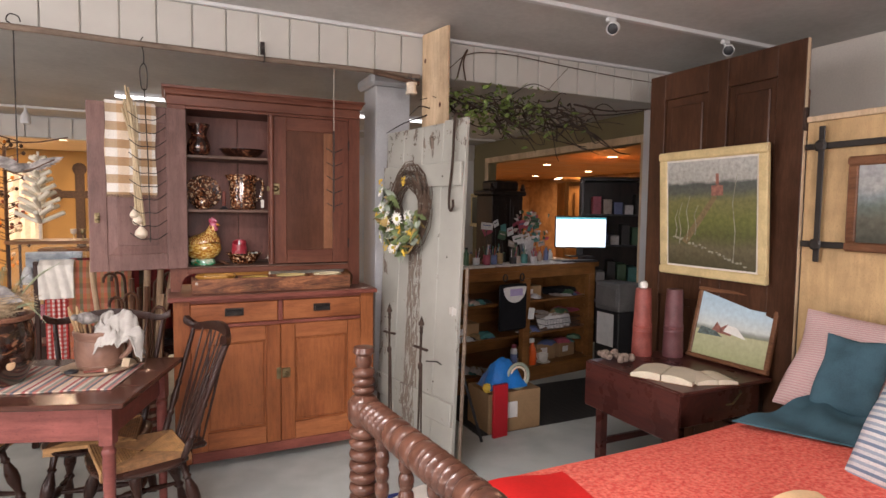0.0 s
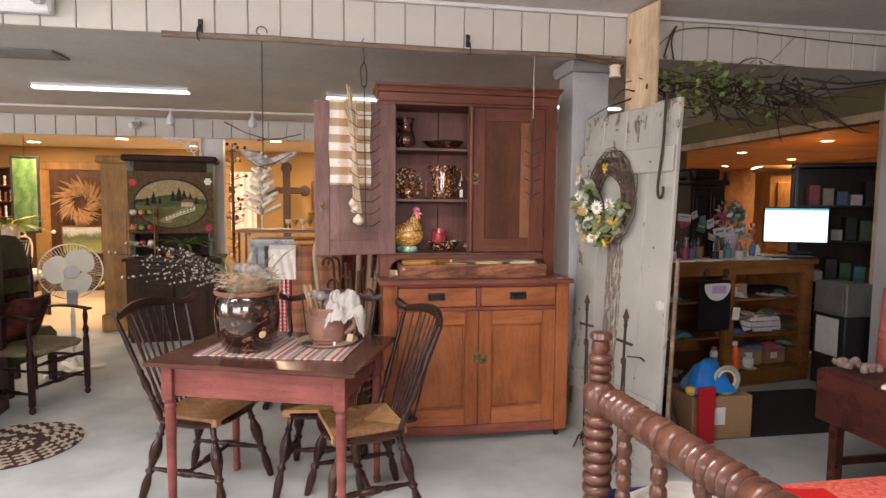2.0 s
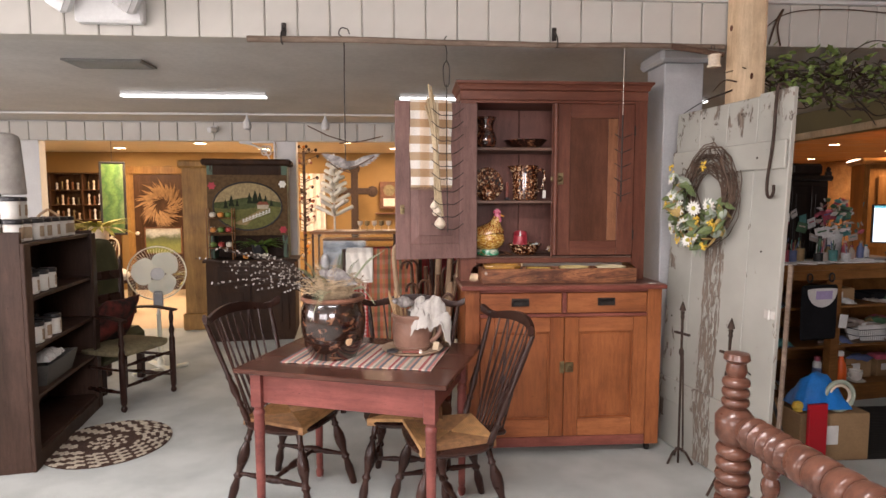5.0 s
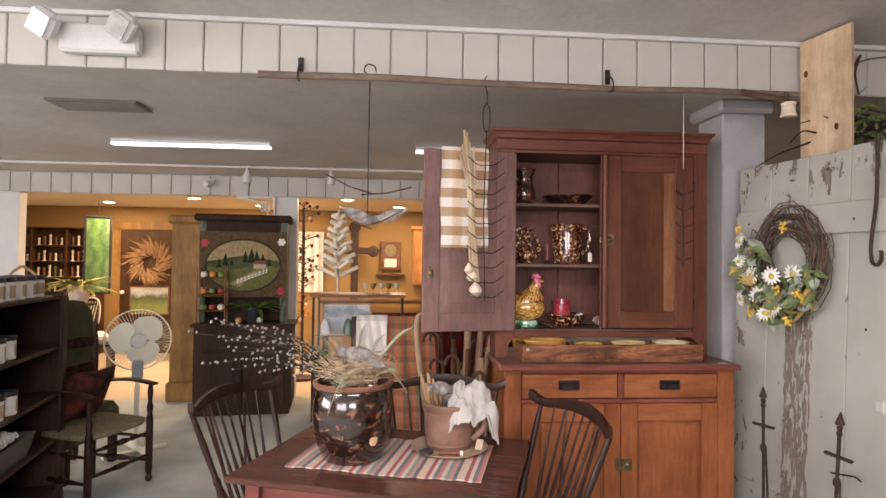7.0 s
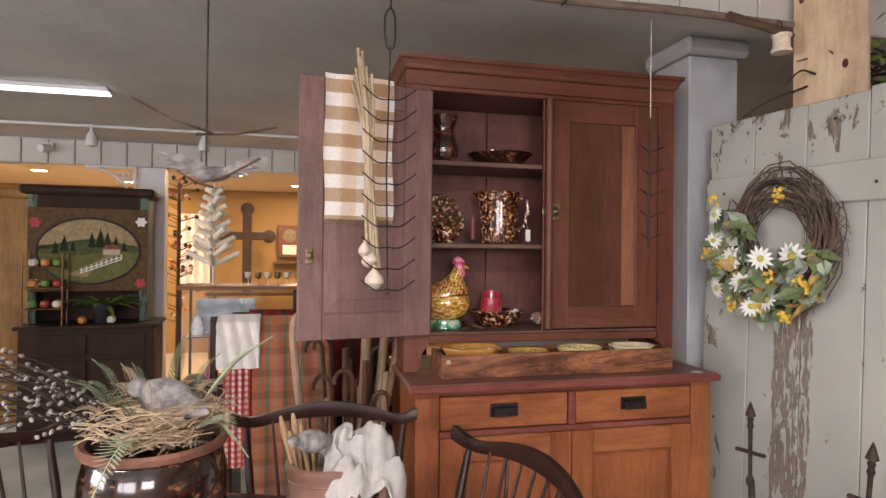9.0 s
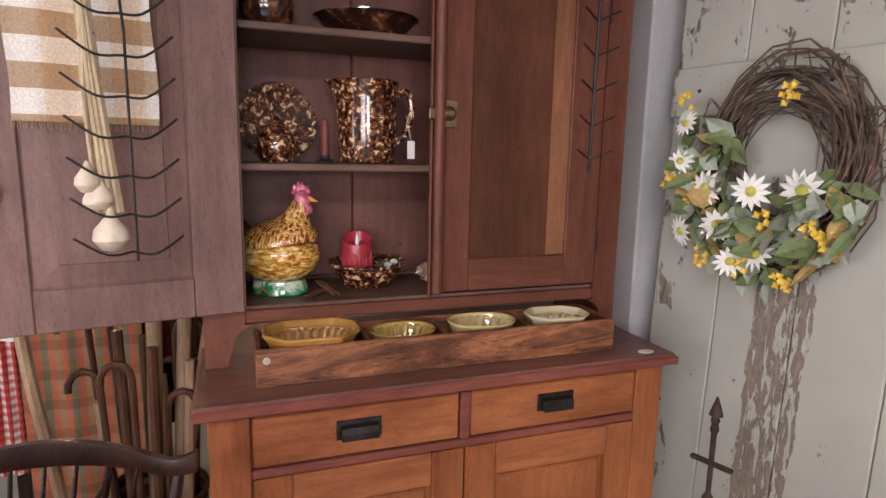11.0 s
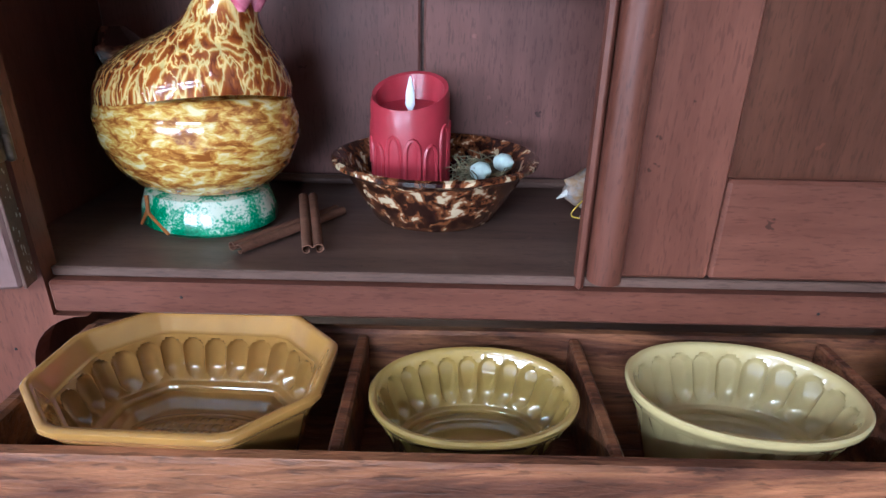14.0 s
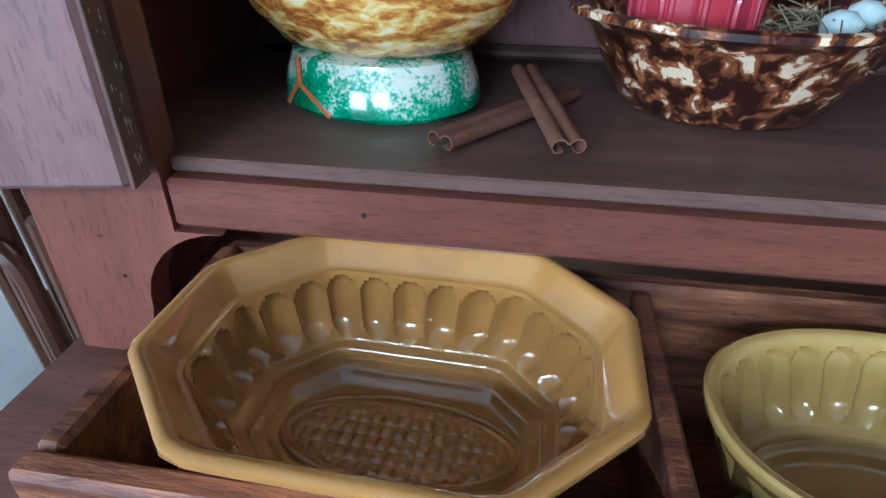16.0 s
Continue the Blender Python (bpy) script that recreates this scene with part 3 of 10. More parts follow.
for x0, x1 in ((0.288, 0.765), (0.797, 1.274)):
    dr = part("drawer", W(x0, x1, LY + 0.003, LY + 0.1, 0.856, 0.974, b=0.004), "cup_lower_x", cup, "pale orange drawer front")
    xc, zc = (x0 + x1) / 2 - 0.006, 0.92
    bm = bmesh.new()
    box(bm, xc - 0.052 - OX, xc + 0.052 - OX, LY - 0.001 - OY, LY + 0.003 - OY, zc - 0.023, zc + 0.023, b=0.001)
    prof = [(-0.001, 0.012), (-0.013, 0.008), (-0.02, -0.004), (-0.02, -0.019), (-0.016, -0.02), (-0.015, -0.006), (-0.001, 0.002)]
    loft(bm, [[Vector((xc - OX + sx, LY - OY + y_, zc + z_)) for y_, z_ in prof] for sx in (-0.042, -0.038, 0.038, 0.042)])
    for sx in (-0.041, 0.041):
        box(bm, xc + sx - 0.002 - OX, xc + sx + 0.002 - OX, LY - 0.018 - OY, LY - 0.001 - OY, zc - 0.018, zc + 0.008, b=0.001)
    part("bin_pull", bm, "iron", dr, "black cast-iron bin pull")
for x0, x1, side in ((0.288, 0.779, 1), (0.783, 1.274, -1)):
    z0, z1, fw = 0.118, 0.83, 0.082
    d = part("lower_door", W(x0, x1, LY + 0.016, LY + 0.05, z0, z1, b=0.002), "cup_lower", cup, "panelled orange pine lower door")
    part("door_stile", W(x0, x0 + fw, LY - 0.002, LY + 0.015, z0, z1), "cup_lower", d)
    part("door_stile", W(x1 - fw, x1, LY - 0.002, LY + 0.015, z0, z1), "cup_lower", d)
    part("door_rail", W(x0 + fw + 0.001, x1 - fw - 0.001, LY - 0.002, LY + 0.015, z1 - 0.085, z1), "cup_lower_x", d)
    part("door_rail", W(x0 + fw + 0.001, x1 - fw - 0.001, LY - 0.002, LY + 0.015, z0, z0 + 0.105), "cup_lower_x", d)
    part("door_panel", W(x0 + fw + 0.012, x1 - fw - 0.012, LY + 0.008, LY + 0.02, z0 + 0.117, z1 - 0.097, b=0.005), "cup_lower", d)
bm = W(0.755, 0.783, LY - 0.008, LY - 0.003, 0.5, 0.57, b=0.002)
box(bm, 0.787 - OX, 0.835 - OX, LY - 0.012 - OY, LY - 0.003 - OY, 0.506, 0.564, b=0.003)
lathe(bm, [(0.011, 0), (0.013, 0.01), (0.006, 0.016)], 10, Matrix.Translation((0.81 - OX, LY - 0.012 - OY, 0.535)) @ pose(0, 0, 0, 90))
part("latch", bm, "brass", cup, "tarnished brass cupboard latch")
for x in (LX0 + 0.06, LX1 - 0.05):
    for y in (LY + 0.05, 3.68):
        bm = bmesh.new()
        lathe(bm, [(0.022, 0.0), (0.024, 0.004), (0.024, 0.018), (0.022, 0.022)], 12, Matrix.Translation((x - OX - 0.011, y - OY, 0.025)) @ pose(0, 0, 0, 0, 90))
        box(bm, x - OX - 0.014, x - OX + 0.014, y - OY - 0.012, y - OY + 0.012, 0.03, 0.056)
        part("caster", bm, "iron", cup)
bm = W(0.172, 1.374, 3.162, 3.755, 0.996, 1.025, b=0.007)
part("counter", bm, "cup_top", cup, "dark worn counter with red edge")
part("counter_edge", W(0.174, 1.372, 3.152, 3.1615, 0.998, 1.021, b=0.004), "cup_red", cup, "worn red-painted front edge")
part("price_dot", lathe(bmesh.new(), [(0.018, 1.0252), (0.018, 1.0262)], 20, Matrix.Translation((1.3 - OX, 3.2 - OY, 0)), 1.3, 0.8), "cream", cup)

# upper case
UX0, UX1, UY, UB = 0.19, 1.326, 3.392, 3.7
for x0, x1 in ((UX0, UX0 + 0.022), (UX1 - 0.022, UX1)):
    part("side_panel", W(x0, x1, UY + 0.022, UB, 1.0255, 2.105), "cup_upper", cup)
for x0, x1 in ((UX0 + 0.023, 0.596), (0.6, 0.86), (0.863, UX1 - 0.023)):
    part("back_board", W(x0, x1, UB - 0.016, UB, 1.12, 2.1), "cup_in", cup)

# added unseen sheet: closes the cracks between the back boards so they read dark
part("crack_backing", W(0.5, 0.93, UB + 0.0005, UB + 0.01, 1.12, 2.1), "shelf", cup, "added dark backing that keeps the back board cracks dark")


def bracket_stile(x0, x1, inner):
    """A face stile whose foot is cut to a quarter circle under the shelf."""
    bm = bmesh.new()
    far = x1 if inner > 0 else x0
    near = x0 if inner > 0 else x1
    out = [(near, 1.0255), (near + inner * 0.052, 1.0255)]
    for q in range(9):
        a = math.pi / 2 * q / 8
        out.append((far + inner * 0.03 - inner * 0.06 * math.cos(a), 1.066 + 0.06 * math.sin(a)))
    out += [(far, 1.1262), (far, 2.105), (near, 2.105)]
    rings = [[Vector((x - OX, y - OY, z)) for x, z in out] for y in (UY, UY + 0.021)]
    return loft(bm, rings)


part("stile", bracket_stile(UX0, 0.283, 1), "cup_upper", cup)
part("stile", bracket_stile(1.252, UX1, -1), "cup_upper", cup)
rail = part("shelf_rail", W(0.284, 1.251, UY + 0.0, UY + 0.021, 1.129, 1.16, b=0.003), "cup_upper_x", cup)
part("head_rail", W(0.284, 1.251, UY, UY + 0.021, 2.088, 2.105), "cup_upper_x", cup)
part("centre_stile", W(0.745, 0.752, UY + 0.004, UY + 0.021, 1.159, 2.087), "cup_upper", cup)
bm = W(0.213, 1.303, UY + 0.022, UB - 0.017, 1.131, 1.1675, b=0.002)
part("bottom_shelf", bm, "shelf", cup, "dark worn bottom shelf")
part("shelf_lip", W(0.284, 1.251, UY + 0.01, UY + 0.0215, 1.1605, 1.1695, b=0.0015), "shelf", cup)
part("back_moulding", W(0.213, 1.303, UB - 0.03, UB - 0.017, 1.168, 1.18, b=0.004), "shelf", cup)
for z in (1.51, 1.829):
    part("shelf_board", W(0.213, 1.303, UY + 0.024, UB - 0.017, z - 0.018, z, b=0.003), "shelf", cup)
part("top_board", W(UX0 + 0.023, UX1 - 0.023, UY + 0.022, UB, 2.09, 2.104), "cup_in", cup)
# cornice: frieze, cove and cap
part("frieze", W(UX0 - 0.002, UX1 + 0.002, UY - 0.004, UB, 2.106, 2.16, b=0.003), "cup_upper_x", cup)
prof = [(0.0, 2.161), (0.008, 2.166), (0.011, 2.178), (0.018, 2.192), (0.027, 2.198), (0.029, 2.212)]
rings = [[Vector((UX0 - d - OX, UB - OY, z)), Vector((UX0 - d - OX, UY - 0.006 - d - OY, z)), Vector((UX1 + d - OX, UY - 0.006 - d - OY, z)), Vector((UX1 + d - OX, UB - OY, z))] for d, z in prof]
part("cornice", loft(bmesh.new(), rings), "cup_upper_x", cup, "moulded cornice")


def panel_door(x0, x1, z0, z1, y, mats, fw=(0.09, 0.115, 0.085), raised=False, up=0.16):
    """Frame-and-panel door standing at y, facing -y; returns its body."""
    st, bot, _ = fw
    d = part("upper_door", W(x0, x1, y + 0.009, y + 0.016, z0, z1, b=0.001), mats[1], cup)
    part("door_stile", W(x0, x0 + st, y, y + 0.024, z0, z1), mats[0], d)
    part("door_stile", W(x1 - st, x1, y, y + 0.024, z0, z1), mats[0], d)
    part("door_rail", W(x0 + st + 0.0005, x1 - st - 0.0005, y, y + 0.024, z1 - up, z1), mats[2], d)
    part("door_rail", W(x0 + st + 0.0005, x1 - st - 0.0005, y, y + 0.024, z0, z0 + bot), mats[2], d)
    return d


rd = panel_door(0.753, 1.25, 1.176, 2.086, UY - 0.002, ("cup_upper", "cup_panel", "cup_upper_x"), fw=(0.102, 0.088, 0.085), up=0.083)
rd["label"] = "closed panelled brown upper door"
part("pale_strip", W(1.09, 1.1475, UY + 0.004, UY + 0.0065, 1.266, 2.001, b=0.001), "pale_strip", rd, "lighter strip along the panel")
part("door_roll", lathe(bmesh.new(), [(0.004, 1.176), (0.014, 1.179), (0.014, 2.083), (0.004, 2.086)], 24, Matrix.Translation((0.763 - OX, UY - 0.012 - OY, 0))), "cup_upper", rd, "rounded closing bead", smooth=True)
bm = W(0.755, 0.812, UY - 0.009, UY - 0.003, 1.605, 1.675, b=0.002)
box(bm, 0.735 - OX, 0.7545 - OX, UY - 0.012 - OY, UY - 0.003 - OY, 1.625, 1.655, b=0.003)
lathe(bm, [(0.017, 0), (0.019, 0.007), (0.012, 0.016), (0.007, 0.024)], 18, Matrix.Translation((0.787 - OX, UY - 0.008 - OY, 1.64)) @ pose(0, 0, 0, 90))
part("catch", bm, "brass", rd, "dark brass catch with a knob")
for z in (1.3, 1.93):
    part("hinge", W(1.247, 1.255, UY - 0.006, UY - 0.0025, z - 0.03, z + 0.03, b=0.001), "iron", rd)

for x, z in ((0.4, 1.147), (0.96, 1.144), (0.24, 1.09), (0.21, 1.75), (1.285, 1.95)):
    part("nail_hole", lathe(bmesh.new(), [(0.0016, 0), (0.0012, 0.0004)], 8, Matrix.Translation((x - OX, UY - 0.0002 - OY, z)) @ pose(0, 0, 0, 90)), "iron", cup)
# the open left door, swung back almost flat against the case
odoor = new("open_door")
odoor.parent = cup
odoor.matrix_basis = pose(0.281 - OX, UY - 0.006 - OY, 0, 0, 0, 10.0)
odoor["label"] = "open upper door showing its dull mauve inside"


def DL(x0, x1, y0, y1, z0, z1, b=0.003):
    return B(x0, x1, y0, y1, z0, z1, b=b)


DW, DZ0, DZ1 = 0.488, 1.166, 2.078
part("door_back", DL(-DW, 0, -0.014, -0.008, DZ0, DZ1, 0.001), "cup_door_in", odoor)
part("door_stile", DL(-DW, -DW + 0.085, -0.022, -0.001, DZ0, DZ1), "cup_door_in", odoor)
part("door_stile", DL(-0.105, -0.0, -0.022, -0.001, DZ0, DZ1), "cup_door_in", odoor)
part("door_rail", DL(-DW + 0.0855, -0.1055, -0.022, -0.001, DZ1 - 0.09, DZ1), "cup_door_in", odoor)
part("door_rail", DL(-DW + 0.0855, -0.1055, -0.022, -0.001, DZ0, DZ0 + 0.09), "cup_door_in", odoor)
x0, x1, z0, z1 = -DW + 0.088, -0.108, DZ0 + 0.093, DZ1 - 0.093
rings = [[Vector((x0 + d, y, z0 + d)), Vector((x1 - d, y, z0 + d)), Vector((x1 - d, y, z1 - d)), Vector((x0 + d, y, z1 - d))] for d, y in ((0, -0.0145), (0.002, -0.016), (0.045, -0.021), (0.047, -0.0245))]
part("raised_panel", loft(bmesh.new(), rings), "cup_door_in", odoor)
bm = DL(-DW + 0.026, -DW + 0.05, -0.027, -0.0225, 1.43, 1.485, 0.002)
lathe(bm, [(0.007, 0), (0.012, 0.012), (0.01, 0.02), (0.003, 0.023)], 12, Matrix.Translation((-DW + 0.038, -0.027, 1.458)) @ pose(0, 0, 0, 90))
part("door_catch", bm, "brass", odoor, "small metal door catch")
M["hinge_bronze"] = surf("tarnished_hinge", (0.15, 0.125, 0.1), 0.4, 0.8, vary=0.4, scale=60, bump=0.4, fine=200)


def butt_hinge(z):
    """A tarnished butt hinge: a leaf on the door's edge, one on the stile, a pin between and four screws."""
    h = part("hinge", DL(0.0031, 0.0046, -0.0205, -0.001, z - 0.031, z + 0.031, 0.0004), "hinge_bronze", odoor, "tarnished butt hinge")
    part("pin", lathe(bmesh.new(), [(0.001, -0.033), (0.0036, -0.031), (0.0036, -0.011), (0.003, -0.0105), (0.0036, -0.01), (0.0036, 0.0105), (0.003, 0.011), (0.0036, 0.0115), (0.0036, 0.031), (0.001, 0.033)], 12, Matrix.Translation((0.0062, 0.002, z))), "hinge_bronze", h, smooth=True)
    leaf_bm = DL(0.0027, 0.0042, 0.0065, 0.0255, z - 0.031, z + 0.031, 0.0004)
    part("hinge_leaf", leaf_bm, "hinge_bronze", h)
    for y, x in ((-0.0125, 0.0046), (0.0165, 0.0042)):
        for dz, dy in ((-0.019, 0.003), (0.019, -0.003)):
            part("screw", lathe(bmesh.new(), [(0.0034, 0), (0.0032, 0.0005), (0.0022, 0.0008), (0.002, 0.0004)], 10, Matrix.Translation((x, y + dy, z + dz)) @ pose(0, 0, 0, 0, 90)), "iron", h)


for z in (1.3, 1.93):
    butt_hinge(z)
part("edge_strip", DL(0.0005, 0.003, -0.021, -0.002, DZ0, DZ1, 0.0005), "shelf", odoor)
bm = bmesh.new()
RC = random.Random(41)
for q in range(34):
    y, zc = RC.gauss(-0.0115, 0.0035), DZ0 + 0.004 + 0.1 * RC.random() ** 1.2
    n = RC.uniform(0.0005, 0.0016)
    vs = [bm.verts.new((0.0033, y + n * RC.uniform(0.5, 1.0) * math.cos(k * 1.257), zc + n * RC.uniform(0.7, 2.2) * math.sin(k * 1.257))) for k in range(5)]
    bm.faces.new(vs)
part("paint_chips", bm, "white_board", odoor, "pale chips along the dark door edge")

# ---------------------------------------------------------------- things in the cupboard
M["yellow_ware"] = surf("mustard_glaze", (0.4, 0.205, 0.046), 0.08, vary=0.14, scale=9, bump=0.12, fine=40, coat=1.0)
M["olive_ware"] = surf("olive_yellow_glaze", (0.41, 0.27, 0.07), 0.08, vary=0.14, scale=9, bump=0.12, fine=40, coat=1.0)
M["cream_ware"] = surf("cream_glaze", (0.5, 0.39, 0.17), 0.1, vary=0.08, scale=9, bump=0.08, fine=40, coat=0.8)
M["pale_ware"] = surf("pale_glaze", (0.56, 0.48, 0.3), 0.14, vary=0.08, scale=9, bump=0.08, fine=40, coat=0.8)
BROWN = [(0.42, (0.02, 0.006, 0.004)), (0.49, (0.085, 0.026, 0.01)), (0.54, (0.2, 0.068, 0.022)), (0.585, (0.3, 0.11, 0.04)), (0.607, (0.74, 0.58, 0.36))]
M["spatter"] = mottled("brown_spatter_glaze", BROWN, 68)
M["spatter_dark"] = mottled("dark_spatter_glaze", [(0.45, (0.02, 0.008, 0.006)), (0.6, (0.09, 0.03, 0.016)), (0.7, (0.3, 0.15, 0.07))], 30)
M["hen_low"] = mottled("hen_lower_glaze", [(0.38, (0.26, 0.085, 0.015)), (0.465, (0.5, 0.22, 0.035)), (0.55, (0.7, 0.47, 0.1)), (0.66, (0.8, 0.7, 0.4))], 62, 0.1, (1, 1, 2.3))
M["hen_up"] = feathered("hen_upper_glaze")
M["hen_green"] = foot_glaze("green_glaze")
M["twig_glaze"] = surf("brown_twig_glaze", (0.32, 0.11, 0.03), 0.15, coat=0.5)
M["hen_pink"] = mottled("pink_comb_glaze", [(0.4, (0.4, 0.03, 0.08)), (0.62, (0.72, 0.25, 0.33))], 50, 0.15)
M["orange_glaze"] = surf("orange_glaze", (0.7, 0.28, 0.05), 0.15, coat=0.5)
M["red_wax"] = surf("red_wax", (0.4, 0.035, 0.05), 0.38, vary=0.15, scale=14, bump=0.3, fine=60, coat=0.2)
M["flame_tip"] = surf("white_plastic_flame", (0.8, 0.8, 0.82), 0.3, vary=0.03)
M["cinnamon"] = wood("cinnamon_bark", (0.13, 0.055, 0.03), (0.24, 0.11, 0.065), "X", 0.75, 14)
M["egg"] = surf("speckled_egg", (0.5, 0.58, 0.52), 0.45, vary=0.25, scale=60, bump=0.05)
M["moss"] = surf("dry_moss", (0.19, 0.16, 0.09), 0.9, vary=0.3, scale=30)


def superellipse(a, b, k, n=48):
    out = []
    for i in range(n):
        t = 2 * math.pi * i / n
        c, s = math.cos(t), math.sin(t)
        out.append((a * math.copysign(abs(c) ** k, c), b * math.copysign(abs(s) ** k, s)))
    return out


def octagon(a, b, cut, n=8):
    """Points round a rectangle with cut corners, evenly n per side."""
    cs = [(a, -b + cut), (a, b - cut), (a - cut, b), (-a + cut, b), (-a, b - cut), (-a, -b + cut), (-a + cut, -b), (a - cut, -b)]
    out = []
    for i in range(8):
        p, q = cs[i], cs[(i + 1) % 8]
        out += [(p[0] + (q[0] - p[0]) * k / n, p[1] + (q[1] - p[1]) * k / n) for k in range(n)]
    return out


def even_ring(pts, n):
    """The same closed outline, cut into n equal steps."""
    ps = [Vector((x, y, 0)) for x, y in pts]
    ls = [(ps[(i + 1) % len(ps)] - p).length for i, p in enumerate(ps)]
    tot, out, i, run = sum(ls), [], 0, 0.0
    for k in range(n):
        d = tot * k / n
        while run + ls[i] < d - 1e-9:
            run += ls[i]
            i += 1
        out.append(ps[i].lerp(ps[(i + 1) % len(ps)], (d - run) / ls[i]))
    return out


def mould(name, at, turn, a, b, h, mat, label, cut=None, flutes=24, cob=False):
    """A deep pottery mould: flared rim, scalloped inner sides, a ledge and a flat floor."""
    t = thing(name, pose(*at, 0, 0, turn), label, "pottery mould", "pottery moulds in the tray")
    n, q = flutes * 14, b / 0.082

    def outline(off):
        if not cut:
            return superellipse(a - off, b - off, 0.92, 96)
        pts = octagon(a - off, b - off, max(0.01, cut - 0.586 * off), 1)
        for _ in range(2):
            pts = [w for i in range(8 if len(pts) == 8 else len(pts)) for w in ((pts[i - 1][0] * 0.07 + pts[i][0] * 0.93, pts[i - 1][1] * 0.07 + pts[i][1] * 0.93), (pts[i][0] * 0.93 + pts[(i + 1) % len(pts)][0] * 0.07, pts[i][1] * 0.93 + pts[(i + 1) % len(pts)][1] * 0.07))]
        return pts

    def ring(off, z, s=None):
        out = []
        for i, p in enumerate(even_ring(outline(off * q), n)):
            d = 0.0
            if s is not None:
                x = 2 * ((i * flutes / n) % 1) - 1
                ends = max(0, (0.3 - s) / 0.21, (s - 0.76) / 0.2)
                d = 0.0078 * q * max(0, 1 - (x / 0.88) ** 2 - ends ** 2) ** 0.42
            out.append(Vector((p.x, p.y, z)) + Vector((p.x, p.y, 0)).normalized() * d)
        return out
    base = [(0.036, 0), (0.031, 0.001), (0.02, h * 0.42), (0.01, h * 0.78), (0.0025, h * 0.9), (0, h * 0.945), (0.0004, h * 0.982), (0.0025, h), (0.0055, h * 0.997), (0.0078, h * 0.975), (0.0145, h * 0.83), (0.0162, h * 0.812), (0.018, h * 0.806)]
    top, lip = (0.8, 0.018) if cut else (0.95, 0.0095)
    base = base if cut else base[:9] + [(0.0078, h * 0.985)]
    rings = [ring(o, z) for o, z in base]
    rings += [ring(lip + (0.0298 - lip) * k / 18, h * (top - (top - 0.38) * k / 18), k / 18) for k in range(19)]
    rings += [ring(o, z) for o, z in ((0.0302, h * 0.37), (0.0315, h * 0.36), (0.035, h * 0.352), (0.0365, h * 0.34), (0.0375, h * 0.29), (0.039, h * 0.28), (0.0425, h * 0.272), (0.0445, h * 0.25), (0.047, h * 0.19), (0.05, h * 0.17))]
    body = part("bowl", loft(bmesh.new(), rings), mat, t, smooth=True)
    if cob:
        def ear(u, v):
            x, y = (u - 0.5) * 0.118, (v - 0.5) * 0.05
            e = (x / 0.058) ** 2 + (y / 0.024) ** 2
            k = abs(math.sin(math.pi * 17 * u)) ** 0.6 * abs(math.sin(math.pi * 6 * v)) ** 0.6
            return (x, y, h * 0.17 + (0.0004 + 0.0022 * k * max(0, 1 - e) ** 0.35 if e < 1 else -0.001))
        part("corn_cob_relief", sheet(bmesh.new(), 102, 36, ear, 0.0005), mat, body, "moulded ear of corn", smooth=True)
        part("oval_rim", tube(bmesh.new(), [(0.064 * math.cos(q), 0.0285 * math.sin(q), h * 0.172) for q in [6.283 * w_ / 48 for w_ in range(49)]], 0.0022, 8), mat, body, smooth=True)
    return t


TZ = 1.036
mould("pottery_mould", (0.431, 3.324, TZ), -2, 0.112, 0.085, 0.092, "yellow_ware", "large octagonal mustard-glazed pottery mould with fluted sides", cut=0.05, flutes=26, cob=True)
mould("pottery_mould", (0.655, 3.321, TZ), 3, 0.083, 0.063, 0.073, "olive_ware", "small oval olive-yellow fluted pottery mould", flutes=22)
mould("pottery_mould", (0.868, 3.323, TZ), -5, 0.091, 0.066, 0.08, "cream_ware", "oval cream-yellow fluted pottery mould", flutes=20)
mould("pottery_mould", (1.092, 3.323, TZ), -4, 0.088, 0.064, 0.082, "pale_ware", "pale cream octagonal pottery mould", cut=0.038, flutes=22)

M["paper_dot"] = surf("paper_sticker", (0.4, 0.34, 0.28), 0.8, vary=0.2, scale=60)
tray = thing("divided_tray", pose(0.761, 3.33, 1.0255), "long dark oak tray with four compartments on the counter", "tray")
part("front_board", B(-0.46, 0.46, -0.094, -0.08, 0, 0.086, b=0.003), "tray", tray)
part("back_board", B(-0.46, 0.46, 0.078, 0.092, 0, 0.082, b=0.003), "tray", tray)
for x in (-0.46, 0.447):
    part("end_board", B(x, x + 0.013, -0.0795, 0.0775, 0, 0.085, b=0.003), "tray", tray)
part("bottom_board", B(-0.446, 0.446, -0.0795, 0.0775, 0.001, 0.0095, b=0.001), "tray", tray)
for x in (-0.205, -0.009, 0.222):
    part("divider", B(x - 0.005, x + 0.005, -0.0795, 0.0775, 0.0097, 0.079, b=0.002), "tray", tray)
part("price_dot", lathe(bmesh.new(), [(0.0085, 0), (0.008, 0.0015)], 16, Matrix.Translation((-0.437, -0.094, 0.062)) @ pose(0, 0, 0, 90)), "paper_dot", tray, "round pale sticker")

